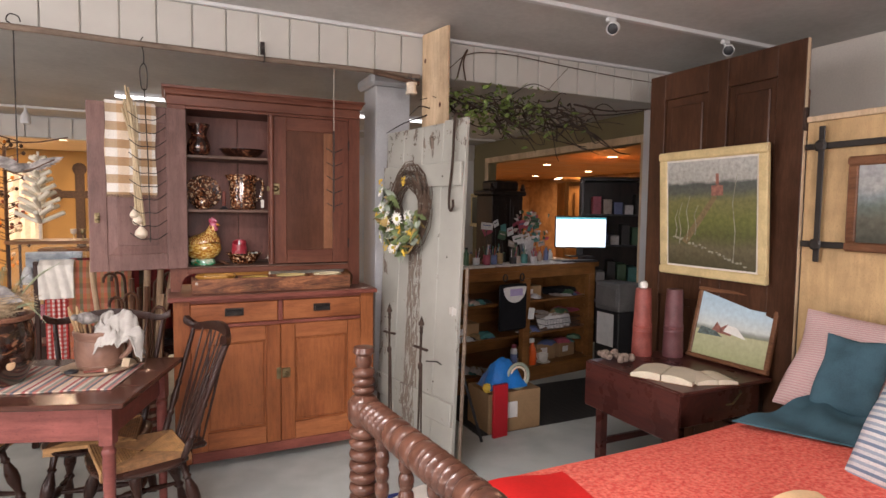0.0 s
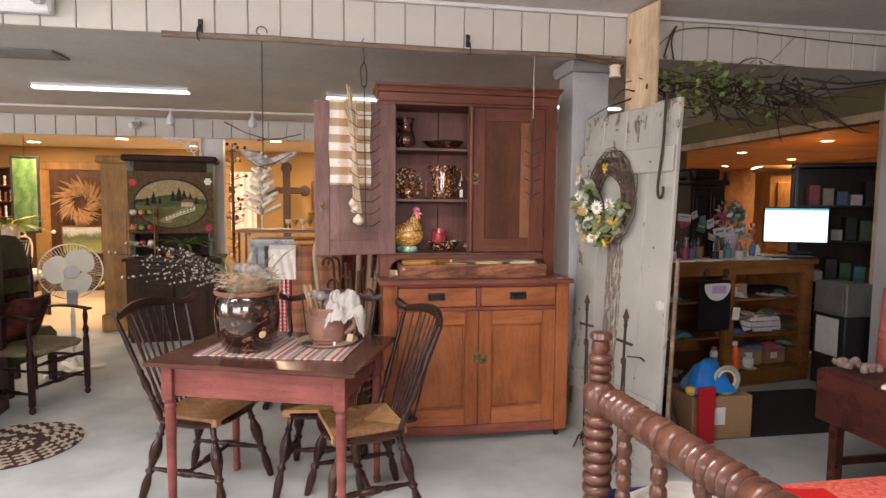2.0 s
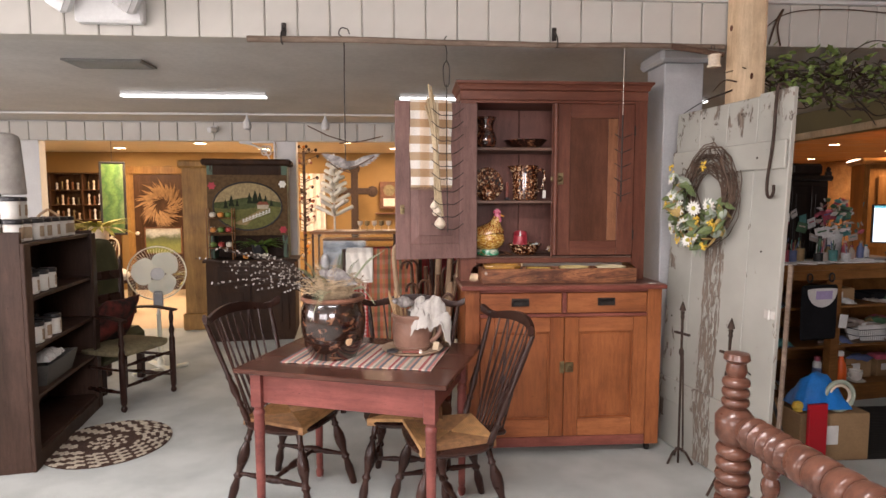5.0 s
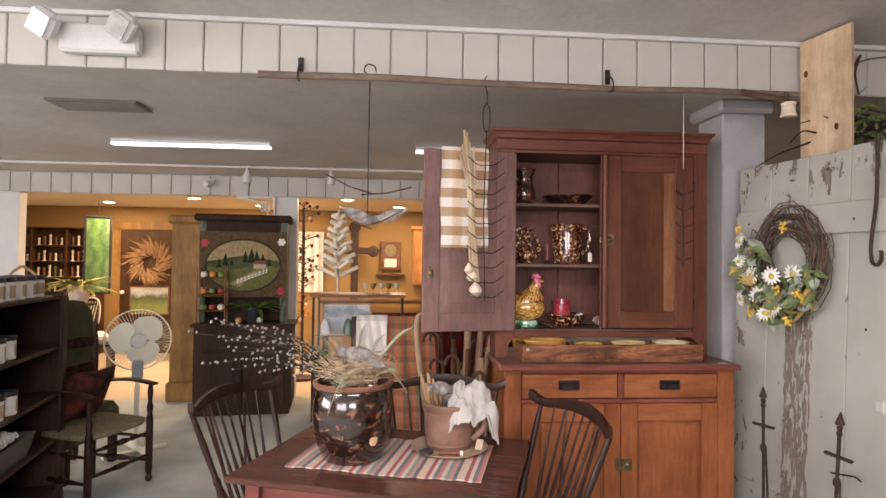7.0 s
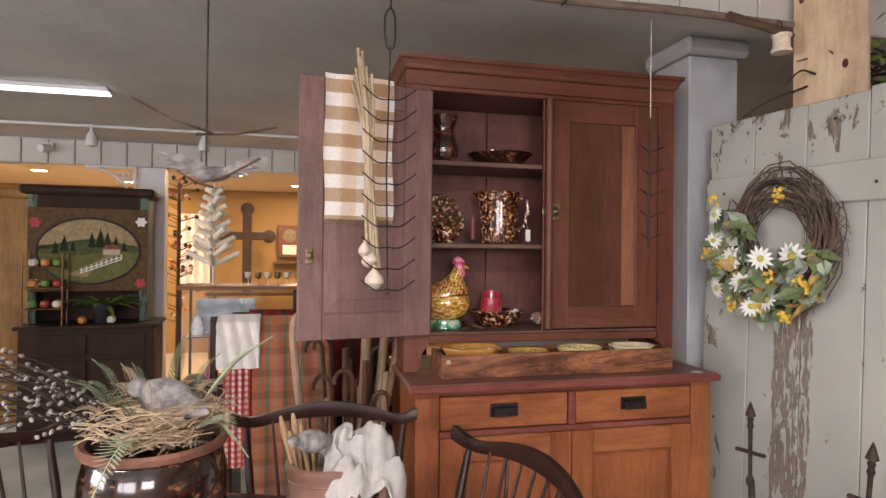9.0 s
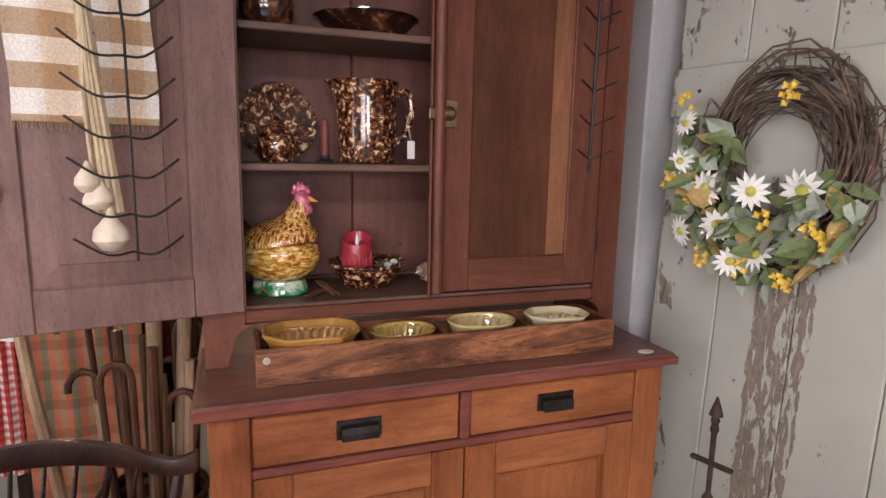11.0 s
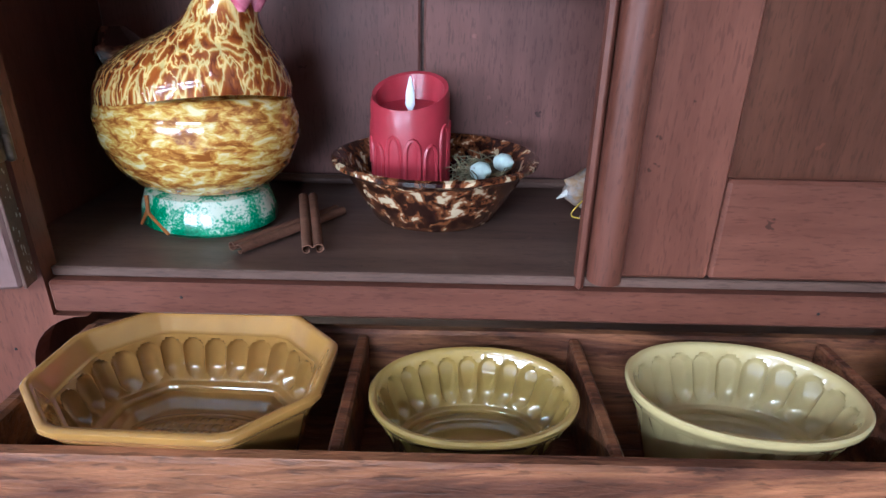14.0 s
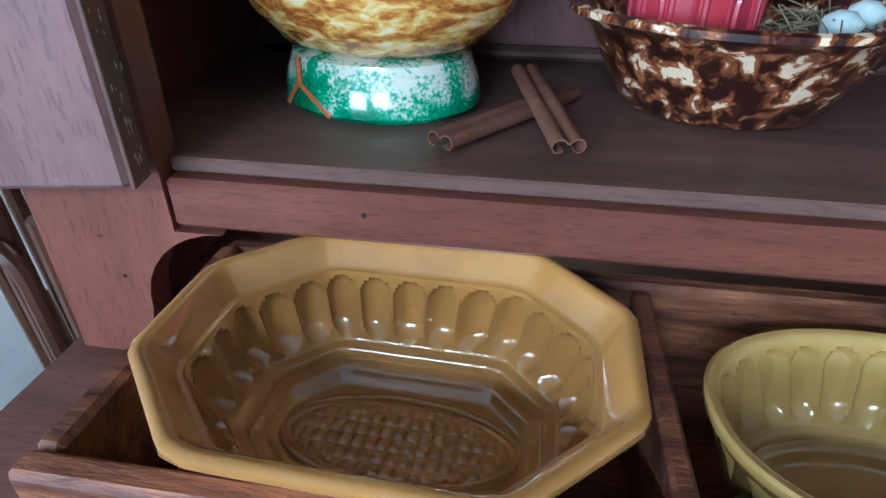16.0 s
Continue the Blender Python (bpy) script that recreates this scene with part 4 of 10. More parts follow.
# hen-shaped covered dish
hen = thing("hen_dish", pose(0.375, 3.54, 1.168, 0, 0, -24), "yellow and brown glazed pottery hen dish on a green base", "hen dish")
HX = 0.096
part("base", lathe(bmesh.new(), [(0.066, 0), (0.07, 0.004), (0.068, 0.02), (0.062, 0.036), (0.05, 0.04)], 40, None, 1.0, 0.85), "hen_green", hen, "green glazed foot", smooth=True)
part("bowl", lathe(bmesh.new(), [(0.05, 0.038), (0.066, 0.045), (0.085, 0.065), (HX, 0.092), (HX + 0.001, 0.112), (0.091, 0.132), (0.084, 0.136)], 44, None, 1.04, 0.84), "hen_low", hen, "yellow feathered bowl", smooth=True)
HEN = [(0.0, 0.095, 0.078, 0.0), (0.1, 0.096, 0.077, 0.001), (0.24, 0.09, 0.07, 0.004), (0.38, 0.073, 0.058, 0.013), (0.5, 0.05, 0.044, 0.028), (0.62, 0.034, 0.032, 0.042), (0.78, 0.026, 0.025, 0.05), (0.92, 0.0215, 0.021, 0.055), (1.0, 0.019, 0.018, 0.057)]
bm = bmesh.new()
rings = []
for s in range(29):
    u = s / 28
    i = max(k for k in range(8) if HEN[k][0] <= u)
    f = (u - HEN[i][0]) / (HEN[i + 1][0] - HEN[i][0])
    rx, ry, xc = [HEN[i][c] * (1 - f) + HEN[i + 1][c] * f for c in (1, 2, 3)]
    rings.append([Vector((xc + rx * math.cos(2 * math.pi * k / 44), ry * math.sin(2 * math.pi * k / 44), 0.1345 + 0.112 * u + 0.008 * (1 - u) * math.cos(2 * math.pi * k / 44 * 2 + 1.2))) for k in range(44)])
loft(bm, rings)
lid = part("lid", bm, "hen_up", hen, "brown feathered hen lid", smooth=True)
bm = bmesh.new()
rings = []
for s in range(9):
    u = s / 8
    r = 0.004 + 0.016 * math.sin(math.pi * (0.15 + 0.75 * u))
    rings.append([Vector((-0.078 - 0.016 * u + r * 0.7 * math.cos(2 * math.pi * k / 14), 1.5 * r * math.sin(2 * math.pi * k / 14), 0.142 + 0.05 * u)) for k in range(14)])
part("tail", loft(bm, rings), "spatter_dark", lid, "dark brown tail tuft", smooth=True)
for y in (-0.0165, 0.0165):
    part("eye", lathe(bmesh.new(), [(0.0045, -0.001), (0.0035, 0.001), (0.001, 0.0018)], 10, aim((0.0665, y, 0.2535), (0.0725, y * 2.2, 0.2545))), "black_plastic", lid, "black painted eye")
bm = bmesh.new()
lathe(bm, [(0.004, -0.026), (0.016, -0.02), (0.0215, 0), (0.017, 0.016), (0.005, 0.024)], 18, Matrix.Translation((0.06, 0, 0.248)))
part("head", bm, "hen_pink", lid, "pink painted face", smooth=True)
bm = bmesh.new()
for k, (x, hh) in enumerate(((0.042, 0.024), (0.052, 0.032), (0.062, 0.03), (0.072, 0.022))):
    lathe(bm, [(0.008, 0), (0.0075, hh * 0.5), (0.002, hh)], 10, Matrix.Translation((x, 0, 0.262)), 1, 0.6)
part("comb", bm, "hen_pink", lid, smooth=True)
for y in (-0.009, 0.009):
    part("wattle", lathe(bmesh.new(), [(0.003, -0.022), (0.009, -0.012), (0.006, 0.004)], 10, Matrix.Translation((0.075, y, 0.232))), "hen_pink", lid, smooth=True)
part("beak", turned(bmesh.new(), (0.076, 0, 0.251), (0.099, 0, 0.243), [(0, 0.008), (0.6, 0.005), (1, 0.0006)], 10), "orange_glaze", lid, smooth=True)
bm = bmesh.new()
tube(bm, [(-0.025, -0.0515, 0.036), (-0.02, -0.0565, 0.02), (0.006, -0.0595, 0.003)], 0.0019, 6)
tube(bm, [(-0.021, -0.0555, 0.023), (-0.034, -0.0545, 0.005)], 0.0017, 6)
part("painted_foot", bm, "twig_glaze", hen)
hen.scale = (1.08, 1.08, 1.0)

bowl_prof = [(0.052, 0), (0.058, 0.002), (0.078, 0.03), (0.092, 0.057), (0.1, 0.064), (0.1, 0.068), (0.095, 0.069), (0.088, 0.06), (0.074, 0.032), (0.054, 0.009), (0.01, 0.008)]
bw = solo("spatter_bowl", lathe(bmesh.new(), [(0.064, 0), (0.069, 0.002), (0.086, 0.03), (0.1, 0.054), (0.108, 0.06), (0.1135, 0.063), (0.1135, 0.067), (0.109, 0.0685), (0.1, 0.06), (0.082, 0.03), (0.06, 0.009), (0.01, 0.008)], 72), "spatter", pose(0.618, 3.572, 1.168), "brown and cream spatter-glazed bowl holding a candle", "bowl", smooth=True)
cd = thing("candle", pose(0.59, 3.575, 1.178) @ Matrix.Diagonal((1.18, 1.18, 1.18, 1)), "dark red wax candle with drips and a white flame tip", "candle")
rings = []
for r, z, t in ((0.035, 0.0, 0), (0.036, 0.003, 0), (0.036, 0.1, 1), (0.0345, 0.106, 1), (0.031, 0.104, 1), (0.029, 0.09, 0.3), (0.004, 0.087, 0)):
    rings.append([Vector((r * math.cos(a), r * math.sin(a), z + t * 0.013 * math.sin(a + 0.25))) for a in [2 * math.pi * k / 36 for k in range(36)]])
part("wax", loft(bmesh.new(), rings), "red_wax", cd, smooth=True)
for k in range(13):
    a, w = 2 * math.pi * k / 13, 0.17
    top, left, right = R.uniform(0.07, 0.086), R.uniform(0.012, 0.045), R.uniform(0.012, 0.05)
    top += 0.013 * math.sin(a + 0.25)
    pts = [(a - w, left), (a - w, top - 0.012)] + [(a - w * math.cos(q), top - 0.012 + 0.012 * math.sin(q)) for q in (0.6, 1.1, 1.57, 2.04, 2.54)] + [(a + w, top - 0.012), (a + w, right)]
    part("drip", tube(bmesh.new(), [(0.0358 * math.cos(b_), 0.0358 * math.sin(b_), z_) for b_, z_ in pts], 0.0021, 6), "red_wax", cd, smooth=True)
part("flame", lathe(bmesh.new(), [(0.001, 0.086), (0.0045, 0.093), (0.004, 0.104), (0.0008, 0.118)], 10, None, 1, 0.4), "flame_tip", cd, "white flame-shaped tip", smooth=True)
ns = thing("moss_nest", pose(0.664, 3.555, 1.192), "tuft of dry moss with two speckled eggs in the bowl", "moss nest")
bm = bmesh.new()
for k in range(170):
    a, r = R.uniform(0, 6.28), R.uniform(0, 0.034)
    p = Vector((r * math.cos(a) * 0.9, r * math.sin(a) * 1.3, R.uniform(0.012, 0.036)))
    d = Vector((R.uniform(-1, 1), R.uniform(-1, 1), R.uniform(-0.3, 0.7))).normalized() * R.uniform(0.008, 0.02)
    tube(bm, [p - d, p + Vector((0, 0, 0.003)), p + d], 0.0006, 3)
tagged(part("moss", bm, "moss", ns), kind="stuff")
for x, y, z in ((0.002, -0.03, 0.038), (0.028, 0.0, 0.04)):
    part("egg", lathe(bmesh.new(), [(0.0008, -0.012), (0.0072, -0.009), (0.01, -0.002), (0.0085, 0.006), (0.0012, 0.0125)], 16, Matrix.Translation((x, y, z)) @ pose(0, 0, 0, 80, 0, 50)), "egg", ns, "pale blue speckled egg", smooth=True)


def cinnamon(a, c):
    bm = bmesh.new()
    n = (Vector(c) - Vector(a)).length
    q = aim(a, c)
    for s in (-1, 1):
        pts = []
        for k in range(15):
            t = 0.3 + k / 14 * 5.4
            r = 0.0058 - 0.0024 * k / 14
            pts.append((s * (0.0055 - r * math.cos(t)), r * math.sin(t)))
        inner = [(x * 0.82 + s * 0.001, y * 0.8) for x, y in reversed(pts)]
        loft(bm, [[q @ Vector((x, y, z * n)) for x, y in pts + inner] for z in (0, 0.5, 1)])
    return solo("cinnamon_stick", bm, "cinnamon", I4, "curled cinnamon stick lying on the cupboard shelf", "cinnamon stick", "cinnamon sticks", smooth=True)


cinnamon((0.508, 3.436, 1.1765), (0.478, 3.555, 1.188))
cinnamon((0.434, 3.441, 1.1735), (0.512, 3.555, 1.1735))

# stuffed bird by the door
M["yellow"] = surf("yellow_petal", (0.68, 0.46, 0.06), 0.7, vary=0.25, scale=30)
M["burlap"] = surf("patterned_cloth", (0.42, 0.24, 0.1), 0.9, vary=0.4, scale=75, second=(0.28, 0.3, 0.34))
bd_ = thing("stuffed_bird", pose(0.8, 3.56, 1.1685, 0, 0, 25), "small patterned cloth bird with a paper tag", "ornament")
bm = bmesh.new()
lathe(bm, [(0.002, -0.045), (0.018, -0.025), (0.028, 0), (0.022, 0.022), (0.01, 0.036), (0.002, 0.05)], 18, Matrix.Translation((0, 0, 0.032)) @ pose(0, 0, 0, 0, -70))
part("body", bm, "burlap", bd_, smooth=True)
part("head", lathe(bmesh.new(), [(0.002, -0.016), (0.013, -0.008), (0.016, 0), (0.011, 0.011), (0.002, 0.016)], 14, Matrix.Translation((-0.03, 0, 0.035))), "burlap", bd_, smooth=True)
part("beak", turned(bmesh.new(), (-0.043, 0, 0.035), (-0.056, 0, 0.03), [(0, 0.004), (1, 0.0006)], 8), "cream", bd_)
part("tag_string", tube(bmesh.new(), curve3([(-0.02, -0.016, 0.04), (-0.045, -0.028, 0.034), (-0.058, -0.03, 0.022), (-0.044, -0.032, 0.016), (-0.01, -0.03, 0.004)], 5), 0.0008, 5), "yellow", bd_, "yellow tag string")
part("tag", B(-0.05, -0.038, -0.03, -0.029, 0.002, 0.03, b=0.0003, m=pose(0, 0, 0, 15, 25, 0)), "cream", bd_, "white paper price tag")

# pottery on the upper shelves
Z2, Z3 = 1.5105, 1.8295


def pitcher(name, at, s, mat, label, turn=0, spout=True):
    t = thing(name, pose(*at, 0, 0, turn), label, "pitcher")
    prof = [(0.058, 0), (0.064, 0.004), (0.066, 0.03), (0.068, 0.09), (0.066, 0.14), (0.067, 0.165), (0.074, 0.185), (0.07, 0.187), (0.062, 0.165), (0.06, 0.03), (0.02, 0.012)]
    rings = []
    for r, z in prof:
        ring = []
        for k in range(40):
            a = 2 * math.pi * k / 40
            e = 1 + (0.35 * max(0, math.cos(a + math.pi)) ** 8 * max(0, (z - 0.13) / 0.057) if spout else 0) + 0.012 * math.cos(8 * a)
            ring.append(Vector((r * e * math.cos(a) * s, r * e * math.sin(a) * s, z * s)))
        rings.append(ring)
    part("body", loft(bmesh.new(), rings), mat, t, smooth=True)
    part("handle", tube(bmesh.new(), [(x * s, 0, z * s) for x, z in [(p.x, p.z) for p in curve3([(0.064, 0, 0.155), (0.092, 0, 0.165), (0.104, 0, 0.125), (0.09, 0, 0.07), (0.066, 0, 0.05)], 6)]], 0.0075 * s, 8), mat, t, smooth=True)
    return t


pit = pitcher("pitcher", (0.615, 3.555, Z2), 1.16, "spatter", "brown spatter-glazed pottery pitcher with a price tag", -12)
part("tag_string", tube(bmesh.new(), [(0.105, -0.008, 0.13), (0.115, -0.016, 0.08), (0.118, -0.018, 0.06)], 0.0008, 4), "cream", pit)
part("price_tag", B(0.108, 0.128, -0.02, -0.019, 0.014, 0.062, b=0.0004), "cream", pit, "white paper price tag")
prof = [(0.04, 0), (0.05, 0.004), (0.062, 0.03), (0.066, 0.06), (0.055, 0.095), (0.044, 0.12), (0.046, 0.145), (0.064, 0.19), (0.06, 0.192), (0.04, 0.15), (0.038, 0.12), (0.045, 0.06), (0.02, 0.012)]
solo("vase", lathe(bmesh.new(), prof, 36), "spatter_dark", pose(0.36, 3.52, Z3), "dark brown glazed baluster vase", "vase", smooth=True)
solo("spatter_bowl", lathe(bmesh.new(), [(r * 1.38, z * 0.78) for r, z in bowl_prof], 56), "spatter_dark", pose(0.61, 3.545, Z3), "wide shallow brown spatter-glazed bowl", "bowl", smooth=True)
pl = solo("spatter_plate", lathe(bmesh.new(), [(0.06, 0), (0.066, 0.001), (0.098, 0.012), (0.108, 0.014), (0.108, 0.017), (0.098, 0.016), (0.064, 0.006), (0.01, 0.005)], 48), "spatter", pose(0.385, 3.665, Z2 + 0.105, 80, 0, 8), "round brown spatter-glazed plate leaning upright", "plate", smooth=True)
mg = thing("spatter_jar", pose(0.375, 3.52, Z2), "small squat brown and cream spatter-glazed jar", "jar")
part("body", lathe(bmesh.new(), [(0.036, 0), (0.042, 0.005), (0.05, 0.03), (0.048, 0.055), (0.038, 0.075), (0.03, 0.085)], 32), "spatter", mg, smooth=True)
part("lid", lathe(bmesh.new(), [(0.032, 0.0855), (0.03, 0.09), (0.016, 0.1), (0.008, 0.104), (0.011, 0.11), (0.004, 0.116)], 28), "spatter", mg, smooth=True)
fg = thing("candle_stub", pose(0.502, 3.56, Z2), "short dark taper candle in a black holder", "candle")
part("holder", lathe(bmesh.new(), [(0.024, 0), (0.025, 0.004), (0.012, 0.012), (0.013, 0.02)], 20), "black_plastic", fg, smooth=True)
part("taper", lathe(bmesh.new(), [(0.0115, 0.0205), (0.011, 0.06), (0.0095, 0.11), (0.003, 0.115)], 14), "cup_red", fg, smooth=True)

# ---------------------------------------------------------------- tavern table and what stands on it
TB = pose(-0.33, 2.64, 0, 0, 0, -18.5)
table = thing("tavern_table", TB, "old tavern table with red-painted base and dark worn top", "table")
TH = 0.775
for k in range(3):
    y0 = -0.352 + 0.2347 * k
    part("top_board", B(-0.484, 0.484, y0, y0 + 0.2335, TH - 0.022, TH, b=0.004), "table_top", table)
for y in (-0.29, 0.27):
    part("apron", B(-0.375, 0.375, y, y + 0.02, TH - 0.165, TH - 0.0225), "table_red", table)
for x in (-0.4, 0.38):
    part("apron", B(x, x + 0.02, -0.26, 0.26, TH - 0.165, TH - 0.0225), "table_red", table)
leg = None
for x in (-0.4, 0.4):
    for y in (-0.285, 0.285):
        bm = B(x - 0.026, x + 0.026, y - 0.026, y + 0.026, TH - 0.18, TH - 0.0225, b=0.002)
        lathe(bm, [(r_, z_ * 1.04) for r_, z_ in [(0.017, 0.0), (0.02, 0.01), (0.021, 0.03), (0.015, 0.045), (0.019, 0.06), (0.018, 0.08), (0.021, 0.3), (0.024, 0.5), (0.022, 0.525), (0.026, 0.535), (0.026, 0.548), (0.02, 0.556), (0.024, 0.573)]], 14, Matrix.Translation((x, y, 0)))
        part("leg", bm, "table_red", table, smooth=True)

M["runner"] = striped("striped_runner", [(0.52, 0.42, 0.34), (0.32, 0.08, 0.075), (0.56, 0.46, 0.38), (0.15, 0.15, 0.16), (0.46, 0.17, 0.14), (0.5, 0.42, 0.34), (0.22, 0.24, 0.2), (0.44, 0.24, 0.19), (0.12, 0.12, 0.14), (0.56, 0.4, 0.29)], 0, 0.0135)
solo("table_runner", sheet(bmesh.new(), 50, 18, lambda u, v: (-0.36 + 0.7 * u, -0.2 + 0.4 * v + 0.006 * math.sin(9 * u), TH + 0.0045 + 0.0012 * math.sin(260 * u)), 0.005), "runner", TB @ pose(0.02, 0.0, 0, 0, 0, 3), "striped woven rag runner on the table", "table runner")

M["crock"] = mottled("dark_brown_glaze", [(0.36, (0.006, 0.003, 0.002)), (0.5, (0.02, 0.008, 0.005)), (0.59, (0.05, 0.019, 0.01)), (0.615, (0.11, 0.045, 0.024)), (0.635, (0.17, 0.085, 0.045))], 24, 0.14, (1, 1, 1.8), coat=0.7)
M["crock_rim"] = surf("unglazed_brown_rim", (0.17, 0.075, 0.045), 0.5, vary=0.3, scale=20)
ck = thing("crock", pose(-0.48, 2.62, TH + 0.0075), "large dark brown glazed stoneware crock with cream glaze spot", "crock")
part("body", lathe(bmesh.new(), [(0.1, 0), (0.108, 0.004), (0.128, 0.05), (0.145, 0.11), (0.15, 0.165), (0.146, 0.215), (0.136, 0.255), (0.132, 0.262)], 56), "crock", ck, smooth=True)
part("rim", lathe(bmesh.new(), [(0.132, 0.2625), (0.146, 0.268), (0.149, 0.28), (0.143, 0.287), (0.132, 0.284), (0.126, 0.262), (0.13, 0.2), (0.01, 0.19)], 56), "crock_rim", ck, smooth=True)
part("glaze_spot", lathe(bmesh.new(), [(0.02, 0), (0.018, 0.003), (0.01, 0.0038)], 18, Matrix.Translation((0.082, -0.1125, 0.094)) @ pose(0, 0, 0, 94, 0, 36), 0.85, 1.05), surf("buff_spot", (0.5, 0.33, 0.19), 0.3), ck, "round buff bare spot")
for z in (0.09, 0.098, 0.262):
    r = {0.09: 0.1405, 0.098: 0.1425, 0.262: 0.1335}[z]
    part("groove_ring", lathe(bmesh.new(), [(r - 0.002, z - 0.002), (r + 0.0012, z), (r - 0.002, z + 0.002)], 56), "crock", ck, smooth=True)

# dried stems, ferns and a bird's nest standing in the crock
M["nest"] = surf("nest_straw", (0.4, 0.3, 0.19), 0.85, vary=0.35, scale=30)
M["fern"] = surf("dusty_fern", (0.12, 0.145, 0.08), 0.7, vary=0.3, scale=30)
M["fern_light"] = surf("pale_fern", (0.34, 0.38, 0.24), 0.7, vary=0.2, scale=30)
M["catkin"] = surf("pussy_willow", (0.29, 0.26, 0.23), 0.9, vary=0.2, scale=60)
M["bird_grey"] = surf("grey_feather", (0.2, 0.18, 0.17), 0.85, vary=0.4, scale=25, second=(0.42, 0.39, 0.36))
nest = thing("dried_arrangement", pose(-0.48, 2.62, TH + 0.26), "nest of dried stems, pussy willow and fern filling the crock", "dried arrangement")
bm = bmesh.new()
for k in range(520):
    a, r, z = R.uniform(0, 6.28), R.uniform(0.02, 0.135), R.uniform(0.0, 0.075)
    d = Vector((-math.sin(a) + R.uniform(-0.6, 0.6), math.cos(a) + R.uniform(-0.6, 0.6), R.uniform(-0.25, 0.35))).normalized() * R.uniform(0.03, 0.07)
    p = Vector((r * math.cos(a), r * math.sin(a), z + 0.05 * (r / 0.14)))
    tube(bm, [p - d, p + Vector((0, 0, 0.008)), p + d], R.uniform(0.0007, 0.0018), 4)
tagged(part("nest_straw", bm, "nest", nest), kind="stuff")
for k in range(24):
    a = R.uniform(2.6, 3.75)
    ln, rise = 0.24 + 0.29 * (k % 6) / 5, 0.03 + 0.0095 * k
    s = Vector((R.uniform(-0.08, 0.02), R.uniform(-0.05, 0.05), 0.02))
    e = s + Vector((ln * math.cos(a), ln * math.sin(a) * 0.55, rise))
    mid = (s + e) / 2 + Vector((0, 0, 0.05))
    pts = curve3([s, mid, e], 8)
    st = part("willow_stem", tube(bmesh.new(), pts, 0.0026, 5, 0.0012), "twig_dark", nest)
    for q in range(5, len(pts)):
        if R.random() < 0.38:
            continue
        o = pts[q] + Vector((R.uniform(-0.006, 0.006), R.uniform(-0.006, 0.006), R.uniform(0.0, 0.006)))
        part("catkin", lathe(bmesh.new(), [(0.0008, -0.007), (0.0045, -0.002), (0.0042, 0.003), (0.0008, 0.009)], 7, Matrix.Translation(o) @ pose(0, 0, 0, R.uniform(40, 140), R.uniform(0, 180), 0)), "catkin", st, smooth=True)


def fern(parent, s, e, sag, mat="fern", w=0.045):
    s, e = Vector(s), Vector(e)
    pts = curve3([s, (s + e) / 2 + Vector((0, 0, sag)), e], 14)
    bm = tube(bmesh.new(), pts, 0.0012, 4)
    for q in range(3, len(pts) - 1):
        d = (pts[q + 1] - pts[q - 1]).normalized()
        side = d.cross(Vector((0, 0, 1))).normalized()
        n = w * math.sin(math.pi * min(1, 0.15 + q / len(pts)))
        for sg in (-1, 1):
            leaf(bm, pts[q], side * sg + d * 0.7 + Vector((0, 0, 0.1)), (0, 0, 1), n * 0.75, n * 0.12)
    return part("fern_frond", bm, mat, parent)


fern(nest, (0.0, -0.08, 0.06), (-0.07, -0.21, -0.045), 0.045, "fern_light", 0.06)
fern(nest, (0.08, 0.02, 0.08), (0.24, 0.04, 0.24), 0.02, "fern_light", 0.05)
fern(nest, (0.09, -0.05, 0.06), (0.2, -0.08, 0.0), 0.04, "fern_light", 0.055)
fern(nest, (0.02, 0.05, 0.05), (0.04, 0.08, 0.24), 0.03)
for k in range(16):
    a = R.uniform(0, 6.28)
    fern(nest, (0.07 * math.cos(a), 0.07 * math.sin(a), 0.05), (0.17 * math.cos(a), 0.17 * math.sin(a), R.uniform(0.1, 0.2)), 0.03, "fern" if k % 2 else "nest", 0.03)


def dove(name, m, s, label):
    """A small feathered model bird: one shaped body, plain."""
    bm = bmesh.new()
    lathe(bm, [(0.002, -0.09), (0.016, -0.07), (0.022, -0.045), (0.036, -0.01), (0.037, 0.02), (0.024, 0.05), (0.016, 0.062), (0.02, 0.074), (0.015, 0.088), (0.003, 0.096), (0.0006, 0.108)], 22, pose(0, 0, 0.034, 0, 78, 0), 1, 0.95)
    for v in bm.verts:
        v.co *= s
    return solo(name, bm, "bird_grey", m, label, "ornament", smooth=True)


dove("toy_bird", pose(-0.45, 2.61, TH + 0.335, 0, 0, 150), 1.15, "small grey-and-white feathered bird lying in the nest")

M["jug"] = mottled("salt_brown_glaze", [(0.3, (0.16, 0.085, 0.06)), (0.55, (0.25, 0.14, 0.1)), (0.75, (0.34, 0.21, 0.15))], 7, 0.28, coat=0.3)
jg = thing("handled_crock", pose(-0.11, 2.71, TH + 0.016), "brown stoneware handled crock with a price tag", "crock")
part("body", lathe(bmesh.new(), [(0.082, 0), (0.086, 0.004), (0.094, 0.04), (0.098, 0.09), (0.094, 0.135), (0.096, 0.15), (0.102, 0.158), (0.101, 0.17), (0.094, 0.174), (0.088, 0.165), (0.088, 0.1), (0.01, 0.09)], 48), "jug", jg, smooth=True)
part("handle", tube(bmesh.new(), curve3([(0.09, -0.035, 0.15), (0.125, -0.055, 0.145), (0.13, -0.06, 0.09), (0.09, -0.04, 0.04)], 6), 0.012, 10), "jug", jg, smooth=True)
